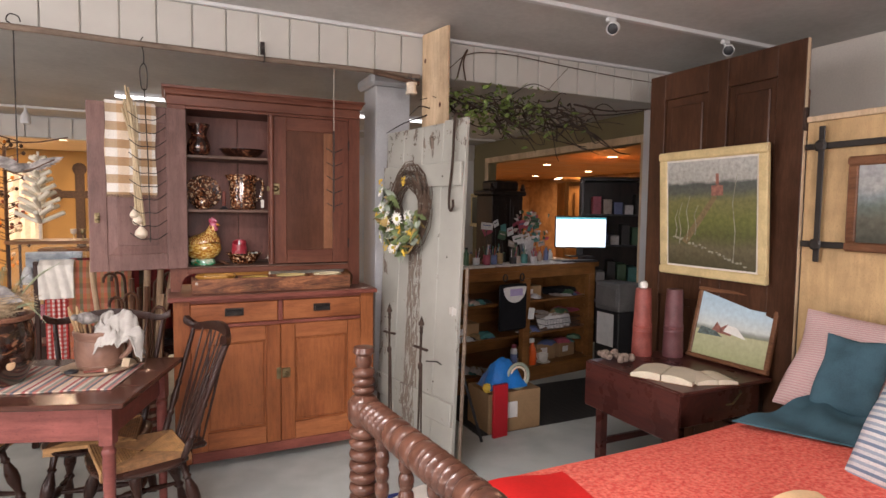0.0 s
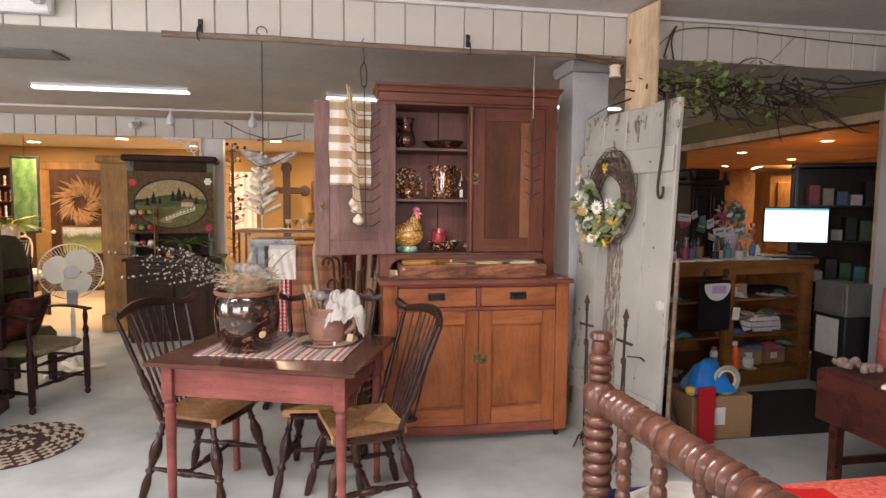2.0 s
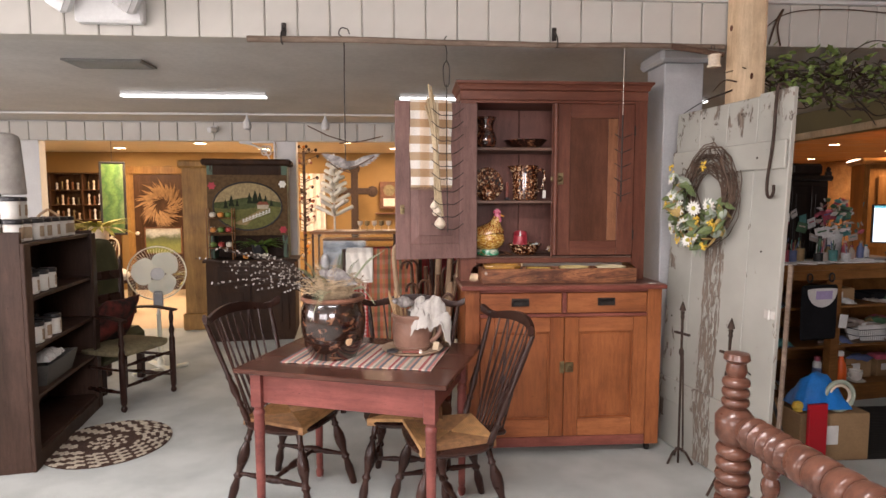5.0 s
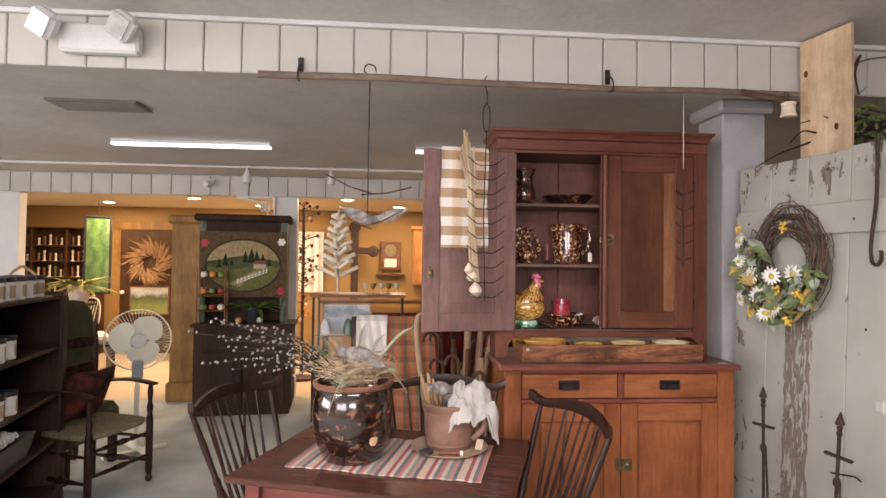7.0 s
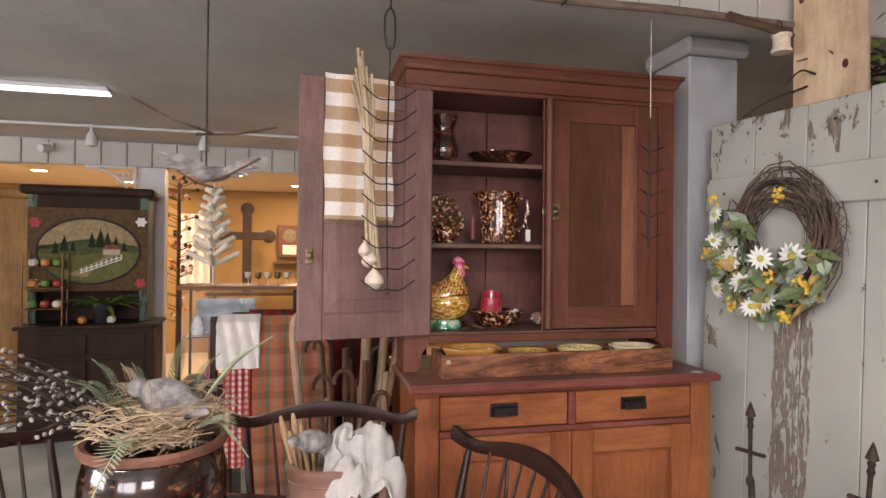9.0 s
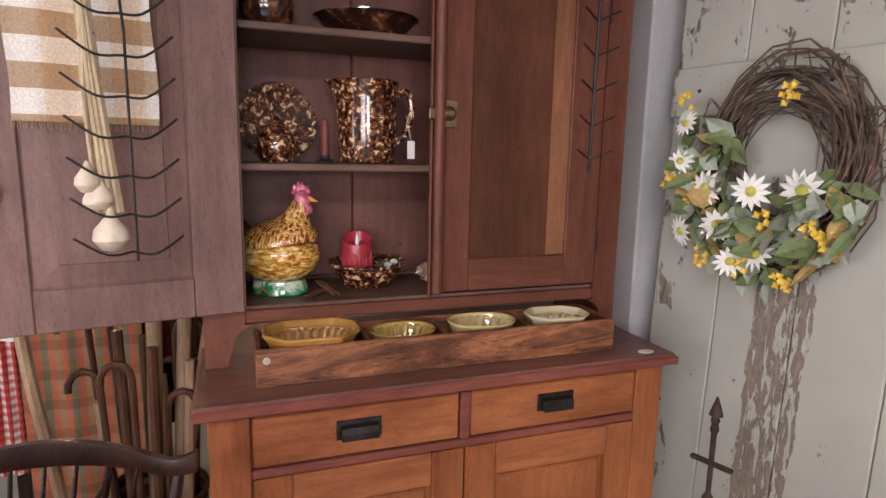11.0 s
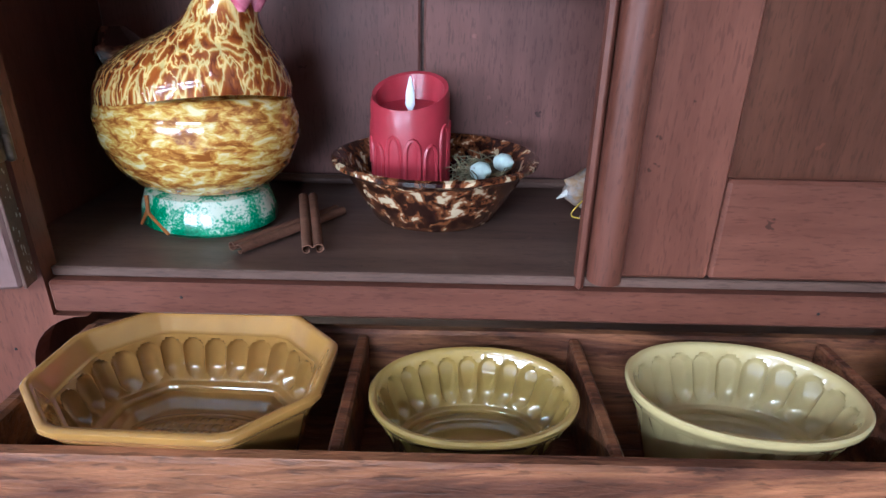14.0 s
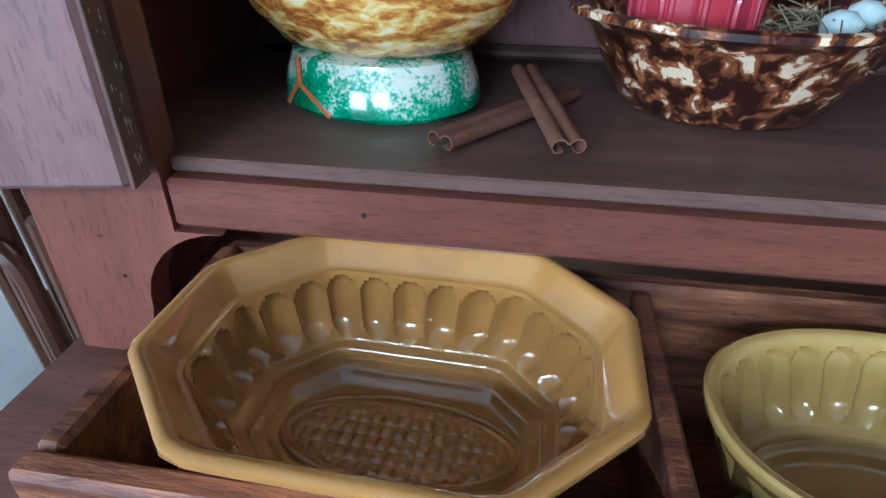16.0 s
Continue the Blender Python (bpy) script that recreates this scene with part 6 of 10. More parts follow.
M["stalk"] = wood("garlic_stalk", (0.4, 0.29, 0.16), (0.62, 0.5, 0.33), "Z", 0.7, 14)
gb = thing("garlic_braid", pose(0.03, 3.2, 0), "dried garlic braid hanging before the open cupboard door", "garlic braid")
for k in range(15):
    x0, x1 = R.uniform(-0.035, 0.03), R.uniform(-0.012, 0.03)
    y = R.uniform(-0.015, 0.015)
    part("stalk", tube(bmesh.new(), curve3([(x0 - 0.02, y, R.uniform(2.03, 2.17)), (x0 * 0.6, y, 1.9), (x1 * 0.7, y * 0.6, 1.65), (x1 + 0.012, y * 0.5, 1.42)], 5), R.uniform(0.0035, 0.006), 6), "stalk", gb, smooth=True)
for x, z, s in ((-0.008, 1.475, 0.8), (0.012, 1.445, 0.75), (0.024, 1.375, 1.15), (0.0, 1.44, 0.7)):
    bm = lathe(bmesh.new(), [(0.003, 0.05 * s), (0.008, 0.035 * s), (0.026 * s, 0.012 * s), (0.028 * s, -0.004 * s), (0.016 * s, -0.02 * s), (0.004, -0.024 * s)], 20, Matrix.Translation((x, -0.012, z)))
    part("garlic_bulb", bm, "garlic", gb, "papery garlic bulb", smooth=True)
M["gingham"] = striped("brown_check_cloth", [(0.72, 0.68, 0.62), (0.42, 0.3, 0.19)], 2, 0.047, cross=(0, 0.056, [(1, 1, 1), (1, 0.86, 0.72)]))


def towel(u, v):
    return (-0.113 + 0.245 * u + 0.004 * math.sin(9 * v), 0.004 * math.sin(14 * u + 2 * v), 2.085 - 0.5 * v)


tw = thing("check_towel", pose(0.0, 3.285, 0, 0, 0, 10), "brown and white checked cotton towel hung over the open door", "towel")
part("cloth", sheet(bmesh.new(), 24, 20, towel, 0.003), "gingham", tw)
bm = bmesh.new()
for k in range(60):
    x = -0.111 + 0.241 * k / 59
    tube(bm, [(x, 0, 1.59), (x + R.uniform(-0.003, 0.003), 0, 1.57 + R.uniform(-0.003, 0.003))], 0.0007, 3)
tagged(part("fringe", bm, "gingham", tw), kind="stuff")

# small things on the pole's end and the beam
sp = thing("wooden_spool", pose(1.56, PY - 0.01, 2.235), "small cream wooden spool hung on a wire hook", "spool")
part("spool", lathe(bmesh.new(), [(0.004, 0.0), (0.036, 0.002), (0.036, 0.014), (0.03, 0.018), (0.03, 0.055), (0.035, 0.06), (0.035, 0.07), (0.004, 0.072)], 20), "garlic", sp, smooth=True)
part("wire_hook", tube(bmesh.new(), curve3([(0.0, 0, 0.07), (0.0, 0.0, 0.11), (-0.016, 0.0, 0.125), (-0.016, 0.004, 0.1)], 5), 0.002, 6), "iron", sp)
vw = thing("vine_wire", pose(2.4, 3.135, 2.5), "thin bare vine wire strung along the beam", "wire")
part("wire", tube(bmesh.new(), curve3([(-0.55, 0, -0.06), (-0.4, -0.01, 0.05), (-0.1, -0.005, 0.08), (0.3, -0.005, 0.06), (0.8, 0, 0.04), (1.3, 0, 0.03)], 8), 0.003, 5), "twig", vw)
part("side_shoot", tube(bmesh.new(), curve3([(0.4, -0.004, 0.055), (0.34, -0.01, 0.0), (0.22, -0.012, -0.12)], 6), 0.002, 5), "twig", vw)
part("loop", tube(bmesh.new(), curve3([(-0.5, -0.01, -0.12), (-0.47, -0.02, 0.0), (-0.43, -0.02, 0.07), (-0.46, -0.02, -0.02), (-0.44, -0.02, -0.13)], 6), 0.005, 6), "twig", vw)

# ---------------------------------------------------------------- pictures


def landscape(name, bands, axis=2, lo=0.0, hi=1.0, warp=0.12, scale=5, dabs=0.6):
    """Painted canvas: bands of colour from bottom to top with brushy edges."""
    m, n, l, p = _new_mat(name)
    tc, sp = n.new("ShaderNodeTexCoord"), n.new("ShaderNodeSeparateXYZ")
    l.new(tc.outputs["Object"], sp.inputs[0])
    mr = n.new("ShaderNodeMapRange")
    mr.inputs[1].default_value, mr.inputs[2].default_value = lo, hi
    l.new(sp.outputs[axis], mr.inputs[0])
    f = _noise(n, l, tc.outputs["Object"], scale, 6, 0.6)
    ma = n.new("ShaderNodeMath")
    ma.operation, ma.inputs[1].default_value = "MULTIPLY_ADD", warp * 2
    l.new(f, ma.inputs[0])
    sb = n.new("ShaderNodeMath")
    sb.operation, sb.inputs[1].default_value = "SUBTRACT", warp
    l.new(mr.outputs[0], sb.inputs[0])
    l.new(sb.outputs[0], ma.inputs[2])
    col = _ramp(n, l, ma.outputs[0], bands)
    dab = _noise(n, l, tc.outputs["Object"], 40, 4)
    l.new(_mix(n, l, dabs, col, _ramp(n, l, dab, [(0.3, (0.55,) * 3), (0.7, (1.3,) * 3)]), "MULTIPLY"), p.inputs["Base Color"])
    p.inputs["Roughness"].default_value = 0.5
    _bump(n, l, p, dab, 0.3)
    return m


def picture(m, w, h, fw, frame_mat, canvas, label, depth=0.03, liner=None):
    """Framed picture facing -y, its bottom edge at the origin."""
    t = thing("framed_picture", m, label, "picture")
    for x0, x1, z0, z1 in ((-w / 2, w / 2, 0, fw), (-w / 2, w / 2, h - fw, h), (-w / 2, -w / 2 + fw, fw, h - fw), (w / 2 - fw, w / 2, fw, h - fw)):
        bm = B(x0, x1, -depth, 0, z0, z1, b=0.005)
        box(bm, x0 + 0.006 * (z0 > 0 and x0 > 0), x1, -depth - 0.006, -depth - 0.0005, z0 + fw * 0.15, z1 - fw * 0.15, b=0.003) if z1 - z0 < fw * 1.2 else None
        part("frame_side", bm, frame_mat, t)
    if liner:
        q = fw + 0.012
        part("liner", B(-w / 2 + fw, w / 2 - fw, -depth * 0.62, -depth * 0.5, fw, h - fw, b=0.001), liner, t)
        part("canvas", B(-w / 2 + q, w / 2 - q, -depth * 0.75, -depth * 0.63, q, h - q, b=0.0005), canvas, t, "painted canvas")
    else:
        part("canvas", B(-w / 2 + fw, w / 2 - fw, -depth * 0.62, -depth * 0.4, fw, h - fw, b=0.0005), canvas, t, "painted canvas")
    return t


EAST = -90.0     # faces -x when turned
M["gilt"] = surf("cream_gilt_frame", (0.6, 0.47, 0.24), 0.45, vary=0.15, scale=12)
M["oak_frame"] = wood("brown_frame", (0.14, 0.06, 0.03), (0.24, 0.11, 0.055), "X", 0.4, 8)
M["black_frame"] = surf("black_frame", (0.022, 0.018, 0.015), 0.5, vary=0.3)
PAINT_FIELD = [(0.0, (0.06, 0.055, 0.025)), (0.2, (0.13, 0.11, 0.06)), (0.3, (0.09, 0.1, 0.03)), (0.45, (0.14, 0.15, 0.04)), (0.62, (0.17, 0.165, 0.06)), (0.7, (0.09, 0.1, 0.08)), (0.77, (0.08, 0.09, 0.08)), (0.8, (0.36, 0.36, 0.32)), (0.95, (0.42, 0.42, 0.38))]

# ---------------------------------------------------------------- tall brown door and divider behind the bed
M["door_brown"] = wood("dark_varnished_door", (0.05, 0.022, 0.012), (0.1, 0.045, 0.024), "Z", 0.36, 5, wear=(0.17, 0.09, 0.055), wear_at=0.74)
bdr = thing("panel_door", pose(3.2, 2.2, 0.02, 0, 0, EAST), "tall dark brown panelled door standing behind the chest", "door")
HW, HH = 0.54, 2.42
part("door_core", B(-HW, HW, 0.026, 0.034, 0, HH), "door_brown", bdr)
for x0, x1 in ((-HW, -HW + 0.13), (HW - 0.16, HW), (-0.07, 0.07)):
    part("stile", B(x0, x1, 0, 0.0255, 0, HH), "door_brown", bdr)
for x0, x1 in ((-HW + 0.131, -0.071), (0.071, HW - 0.161)):
    for z0, z1 in ((HH - 0.17, HH), (0.95, 1.15), (0, 0.25)):
        part("rail", B(x0, x1, 0, 0.0255, z0, z1), "door_brown", bdr)
    for z0, z1 in ((0.28, 0.92), (1.18, HH - 0.2)):
        part("panel", B(x0 + 0.045, x1 - 0.045, 0.012, 0.0258, z0 + 0.02, z1 - 0.02, b=0.012), "door_brown", bdr)
part("raw_edge", B(HW + 0.0005, HW + 0.004, 0.001, 0.023, 0, HH), "pine", bdr, "pale unpainted door edge")
for z in (2.0, 0.4):
    part("hinge", B(HW - 0.005, HW + 0.012, -0.004, 0.026, z - 0.06, z + 0.06, b=0.002), "rust", bdr)

fp = picture(pose(3.17, 2.165, 1.13, 3, 0, EAST), 0.76, 0.78, 0.055, "gilt", landscape("field_painting", PAINT_FIELD, 2, 0.05, 0.73, 0.07, 6), "landscape painting of a green field in a cream frame", liner="cream")
PALE_BARK = surf("painted_bark", (0.26, 0.25, 0.19), 0.6, vary=0.4, scale=60)
for x, z0, z1 in ((-0.22, 0.2, 0.46), (-0.16, 0.22, 0.5), (-0.1, 0.26, 0.44), (0.17, 0.12, 0.62), (-0.25, 0.24, 0.42)):
    part("painted_birch", tube(bmesh.new(), [(x, -0.0245, z0), (x + 0.012, -0.0245, (z0 * 2 + z1) / 3), (x - 0.006, -0.0245, (z0 + z1 * 2) / 3), (x + 0.022, -0.0245, z1)], 0.0035, 4, 0.0015), PALE_BARK, fp)
bm = B(0.02, 0.1, -0.0262, -0.0232, 0.5, 0.56, b=0.0005)
box(bm, 0.05, 0.07, -0.0262, -0.0232, 0.561, 0.63, b=0.0005)
part("painted_house", bm, surf("painted_brick_red", (0.27, 0.12, 0.09), 0.6, vary=0.3, scale=40), fp)
part("painted_path", slab(bmesh.new(), [(-0.2, 0.22), (-0.16, 0.2), (0.06, 0.49), (0.03, 0.5)], 0.0232, 0.0256, pose(0, 0, 0, 90)), surf("painted_earth", (0.19, 0.14, 0.07), 0.6, vary=0.3, scale=40), fp)
for q in range(22):
    part("painted_stone", lathe(bmesh.new(), [(0.011, 0), (0.008, 0.002)], 7, Matrix.Translation((-0.26 + 0.024 * q + R.uniform(-0.006, 0.006), -0.0232, 0.25 - 0.0075 * q + R.uniform(-0.009, 0.009))) @ pose(0, 0, 0, 90), R.uniform(0.6, 1.5), R.uniform(0.4, 0.9)), PALE_BARK, fp)
SLATE_PAINT = surf("painted_slate", (0.1, 0.13, 0.12), 0.6, vary=0.5, scale=50)
pc = picture(pose(3.13, 2.0, 0.634, -14, 0, EAST + 3), 0.52, 0.44, 0.026, "oak_frame", landscape("barn_painting", [(0.0, (0.36, 0.38, 0.2)), (0.38, (0.44, 0.44, 0.26)), (0.4, (0.2, 0.22, 0.16)), (0.44, (0.3, 0.32, 0.28)), (0.48, (0.58, 0.62, 0.58)), (0.7, (0.46, 0.6, 0.66)), (1.0, (0.36, 0.52, 0.62))], 2, 0.03, 0.42, 0.03, 7, 0.25), "small farm painting in a brown frame leaning on the chest")
BARN = surf("barn_red", (0.24, 0.1, 0.075), 0.6, vary=0.5, scale=50)
part("painted_barn", slab(bmesh.new(), [(-0.215, 0.21), (-0.1, 0.195), (-0.095, 0.3), (-0.12, 0.345), (-0.17, 0.36), (-0.2, 0.33)], 0.0163, 0.018, pose(0, 0, 0, 90)), BARN, pc)
part("painted_sheds", slab(bmesh.new(), [(-0.13, 0.18), (0.0, 0.17), (0.01, 0.2), (-0.03, 0.235), (-0.07, 0.21), (-0.1, 0.24)], 0.0182, 0.0188, pose(0, 0, 0, 90)), BARN, pc)
part("painted_trees", slab(bmesh.new(), [(-0.22, 0.15), (-0.05, 0.155), (-0.1, 0.185), (-0.2, 0.2)], 0.019, 0.0196, pose(0, 0, 0, 90)), SLATE_PAINT, pc)
part("painted_shadow", slab(bmesh.new(), [(0.0, 0.155), (0.215, 0.14), (0.2, 0.16), (0.1, 0.185), (0.02, 0.18)], 0.0163, 0.0178, pose(0, 0, 0, 90)), SLATE_PAINT, pc)
part("painted_roof", slab(bmesh.new(), [(-0.05, 0.19), (0.1, 0.165), (0.03, 0.225), (-0.03, 0.23)], 0.0181, 0.0195, pose(0, 0, 0, 90)), "petal", pc)

tan = thing("divider_panel", pose(3.22, 0.75, 0, 0, 0, EAST), "tan board divider behind the bed head", "divider")
M["tan_board"] = wood("tan_board", (0.55, 0.36, 0.17), (0.6, 0.41, 0.21), "Z", 0.6, 2.5)
part("board", B(-0.9, 0.88, 0.0, 0.02, 0.0, 2.0), "tan_board", tan)
part("top_strip", B(-0.9, 0.88, -0.012, 0.024, 2.0005, 2.03), "pine", tan)
cf = thing("cross_frame", pose(3.2, 1.22, 1.31, 0, 0, EAST), "black crossed-corner frame hung on the divider", "picture")
for z in (0.06, 0.56):
    part("rail", B(-0.42, 0.4, -0.014, 0, z - 0.016, z + 0.016, b=0.004), "black_frame", cf)
for x in (-0.33, 0.31):
    part("upright", B(x - 0.016, x + 0.016, -0.022, -0.0145, -0.03, 0.66, b=0.004), "black_frame", cf)
    for z in (0.06, 0.56):
        part("corner_leaf", lathe(bmesh.new(), [(0.03, 0), (0.034, 0.006), (0.02, 0.012)], 8, Matrix.Translation((x, -0.0225, z)) @ pose(0, 0, 0, 90)), "black_frame", cf)
picture(pose(3.2, 1.13, 1.345, 0, 0, EAST), 0.56, 0.46, 0.045, "oak_frame", landscape("mountain_painting", [(0.0, (0.05, 0.05, 0.035)), (0.3, (0.1, 0.1, 0.07)), (0.5, (0.12, 0.15, 0.13)), (0.62, (0.2, 0.24, 0.24)), (0.75, (0.36, 0.37, 0.35)), (1, (0.32, 0.33, 0.33))], 2, 0.04, 0.42, 0.2, 5), "dark mountain landscape in a brown frame")
picture(pose(4.09, 2.4, 2.02, 0, 0, EAST), 0.4, 0.34, 0.05, "oak_frame", landscape("dim_painting", [(0.0, (0.06, 0.05, 0.03)), (1, (0.2, 0.17, 0.12))], 2, 0, 0.34), "small dark framed picture high on the wall")

# ---------------------------------------------------------------- drop-leaf chest and what stands on it
M["mahogany"] = wood("dark_red_mahogany", (0.045, 0.014, 0.012), (0.1, 0.03, 0.023), "Y", 0.3, 5, wear=(0.2, 0.07, 0.05), wear_at=0.76)
CX, CY, CZ = 2.8, 2.08, 0.63
chest = thing("drop_leaf_table", pose(CX, CY, 0), "dark red drop-leaf table with a hanging leaf", "table")
part("top", B(-0.33, 0.34, -0.36, 0.36, CZ - 0.02, CZ, b=0.005), "mahogany", chest)
part("drop_leaf", B(-0.352, -0.334, -0.355, 0.355, CZ - 0.27, CZ - 0.004, b=0.006), "mahogany", chest)
part("drawer_front", B(-0.29, 0.3, -0.315, -0.295, CZ - 0.2, CZ - 0.0205), "mahogany", chest)
part("back_apron", B(-0.29, 0.3, 0.295, 0.315, CZ - 0.2, CZ - 0.0205), "mahogany", chest)
for x in (-0.29, 0.28):
    part("side_apron", B(x, x + 0.02, -0.294, 0.294, CZ - 0.2, CZ - 0.0205), "mahogany", chest)
for x in (-0.27, 0.28):
    for y in (-0.28, 0.29):
        part("leg", B(x - 0.025, x + 0.025, y - 0.025, y + 0.025, 0, CZ - 0.2005, b=0.003), "mahogany", chest)
part("stretcher", B(-0.244, 0.254, 0.275, 0.3, 0.12, 0.16), "mahogany", chest)
bm = tube(bmesh.new(), [(0.04, -0.316, CZ - 0.12), (0.06, -0.34, CZ - 0.11), (0.12, -0.34, CZ - 0.06), (0.14, -0.316, CZ - 0.055)], 0.006, 6)
part("drawer_pull", bm, "brass", chest)
for y, x, mat, lab in ((2.4, 2.86, surf("faded_red_paint", (0.27, 0.07, 0.055), 0.5, vary=0.25, scale=10), "tall faded red turned wooden bobbin"), (2.3, 3.02, surf("dull_purple_paint", (0.13, 0.05, 0.052), 0.5, vary=0.25, scale=10), "tall dull purple turned wooden bobbin")):
    t = thing("wooden_bobbin", pose(x, y, CZ), lab, "bobbin", "bobbins on the chest")
    part("shaft", lathe(bmesh.new(), [(0.06, 0), (0.062, 0.01), (0.06, 0.1), (0.057, 0.15), (0.06, 0.155), (0.057, 0.16), (0.06, 0.175), (0.056, 0.18), (0.059, 0.195), (0.055, 0.2), (0.048, 0.41), (0.046, 0.42), (0.03, 0.422)], 28), mat, t, smooth=True)
    if x < 2.9:
        part("end_cap", lathe(bmesh.new(), [(0.02, 0.4225), (0.024, 0.43), (0.025, 0.45), (0.018, 0.464), (0.004, 0.468)], 18), "petal", t, "round white knob", smooth=True)
M["paper"] = surf("book_paper", (0.66, 0.58, 0.44), 0.85, vary=0.08, scale=14)
book = thing("open_book", pose(2.62, 1.97, CZ + 0.001, 0, 0, -62), "two thick old books lying open on the chest", "book")
for s in (-1, 1):
    rings = []
    for k in range(9):
        u = k / 8
        z = 0.036 - 0.016 * u + 0.012 * math.sin(math.pi * u)
        x = s * (0.004 + 0.155 * u)
        rings.append([Vector((x, -0.11, 0.002)), Vector((x, 0.11, 0.002)), Vector((x, 0.11, z)), Vector((x, -0.11, z))])
    part("page_block", loft(bmesh.new(), rings), "paper", book, smooth=True)
part("cover", B(-0.17, 0.17, -0.118, 0.118, 0.0, 0.0018, b=0.0006), "oak_frame", book)
book2 = copy_thing(book, pose(2.78, 1.83, CZ + 0.001, 0, 0, -20) @ Matrix.Diagonal((0.7, 0.8, 0.7, 1)))
M["fur"] = surf("grey_brown_fur", (0.2, 0.15, 0.12), 0.95, vary=0.45, scale=35, bump=1.0)
bm = bmesh.new()
for k in range(20):
    p = Vector((R.uniform(-0.1, 0.1), R.uniform(-0.04, 0.04), R.uniform(0.02, 0.05)))
    lathe(bm, [(0.002, -0.02), (0.016, -0.012), (0.021, 0), (0.014, 0.014), (0.002, 0.02)], 10, Matrix.Translation(p) @ pose(0, 0, 0, R.uniform(0, 180), R.uniform(0, 180), 0))
solo("fur_stole", bm, "fur", pose(2.58, 2.33, CZ + 0.002, 0, 0, -65), "lumpy grey-brown fur piece on the chest corner", "fur", smooth=True)

# ---------------------------------------------------------------- spool bed
bed = thing("spool_bed", pose(0.7, 1.32, 0), "spool-turned wooden bed with rolled foot rail", "bed")
SP = [(0.033, 0.0), (0.036, 0.02), (0.03, 0.05)]


def spools(z0, z1, r, pitch=0.034):
    out, z = [], z0
    while z < z1 - 1e-6:
        out += [(r * 0.7, z), (r * 0.93, z + pitch * 0.2), (r, z + pitch * 0.5), (r * 0.93, z + pitch * 0.8), (r * 0.7, z + pitch * 0.98)]
        z += pitch
    return out


for y in (0.0, -1.2):
    prof = [(0.03, 0.0), (0.034, 0.02), (0.026, 0.1)] + spools(0.12, 0.35, 0.042) + [(0.04, 0.37), (0.04, 0.62)] + spools(0.64, 0.86, 0.043) + [(0.032, 0.88), (0.046, 0.9), (0.047, 0.95), (0.036, 0.965)] + spools(0.975, 1.05, 0.034, 0.026) + [(0.02, 1.055), (0.026, 1.07), (0.022, 1.09), (0.032, 1.1), (0.029, 1.115), (0.004, 1.118)]
    part("foot_post", lathe(bmesh.new(), prof, 22, Matrix.Translation((0.05 * -y / 1.2 * 1.6, y, 0))), "bed_wood", bed, smooth=True)
prof = [(0.0, 0.034)]
n = 1.12
k = 0.04
bm = bmesh.new()
pr = [(0.02, 0.0), (0.034, 0.004)]
z = 0.02
while z < n - 0.03:
    if (z % 0.36) < 0.16:
        pr += [(0.033, z), (0.041, z + 0.007), (0.044, z + 0.013), (0.041, z + 0.02), (0.033, z + 0.027)]
        z += 0.03
    else:
        pr += [(0.034, z), (0.0405, z + 0.005), (0.043, z + 0.014), (0.0435, z + 0.04), (0.0405, z + 0.049), (0.034, z + 0.053)]
        z += 0.055
pr += [(0.034, n - 0.004), (0.02, n)]
lathe(bm, pr, 20, aim((0.004, -0.045, 0.93), (0.078, -1.155, 0.93)))
part("foot_rail", bm, "bed_wood", bed, "thick ring-turned blanket rail", smooth=True)
for k in range(7):
    y = -0.14 - 0.155 * k
    x = -y * 0.0667
    part("spindle", lathe(bmesh.new(), [(0.012, 0.44)] + spools(0.45, 0.86, 0.021, 0.045) + [(0.012, 0.89)], 12, Matrix.Translation((x, y, 0))), "bed_wood", bed, smooth=True)
part("lower_rail", B(-0.005, 0.03, -1.16, -0.04, 0.38, 0.44, b=0.006, m=pose(0.02, 0, 0, 0, 0, 3.8)), "bed_wood", bed)
part("side_rail", B(0.045, 2.22, -0.03, 0.005, 0.3, 0.42, b=0.005), "bed_wood", bed)
part("side_rail", B(0.12, 2.22, -1.2, -1.165, 0.3, 0.42, b=0.005), "bed_wood", bed)
for y in (0.0, -1.2):
    part("head_post", lathe(bmesh.new(), [(0.034, 0), (0.036, 0.68), (0.04, 0.72), (0.03, 0.76), (0.022, 0.8), (0.034, 0.83), (0.03, 0.855), (0.004, 0.86)], 18, Matrix.Translation((2.27, y, 0))), "bed_wood", bed, smooth=True)
part("headboard", B(2.25, 2.28, -1.16, -0.04, 0.4, 0.76, b=0.01), "bed_wood", bed)
M["quilt"] = surf("red_coverlet", (0.8, 0.1, 0.07), 0.9, vary=0.25, scale=70, bump=1.0, fine=130, second=(0.85, 0.27, 0.2))
M["red_felt"] = surf("bright_red_felt", (0.6, 0.02, 0.016), 0.9, vary=0.1)
M["denim"] = surf("slate_blue_linen", (0.055, 0.115, 0.145), 0.9, vary=0.25, scale=8, bump=0.6, fine=260, stretch=(1, 1, 1))
M["blue"] = surf("blue_blanket", (0.03, 0.05, 0.22), 0.9)


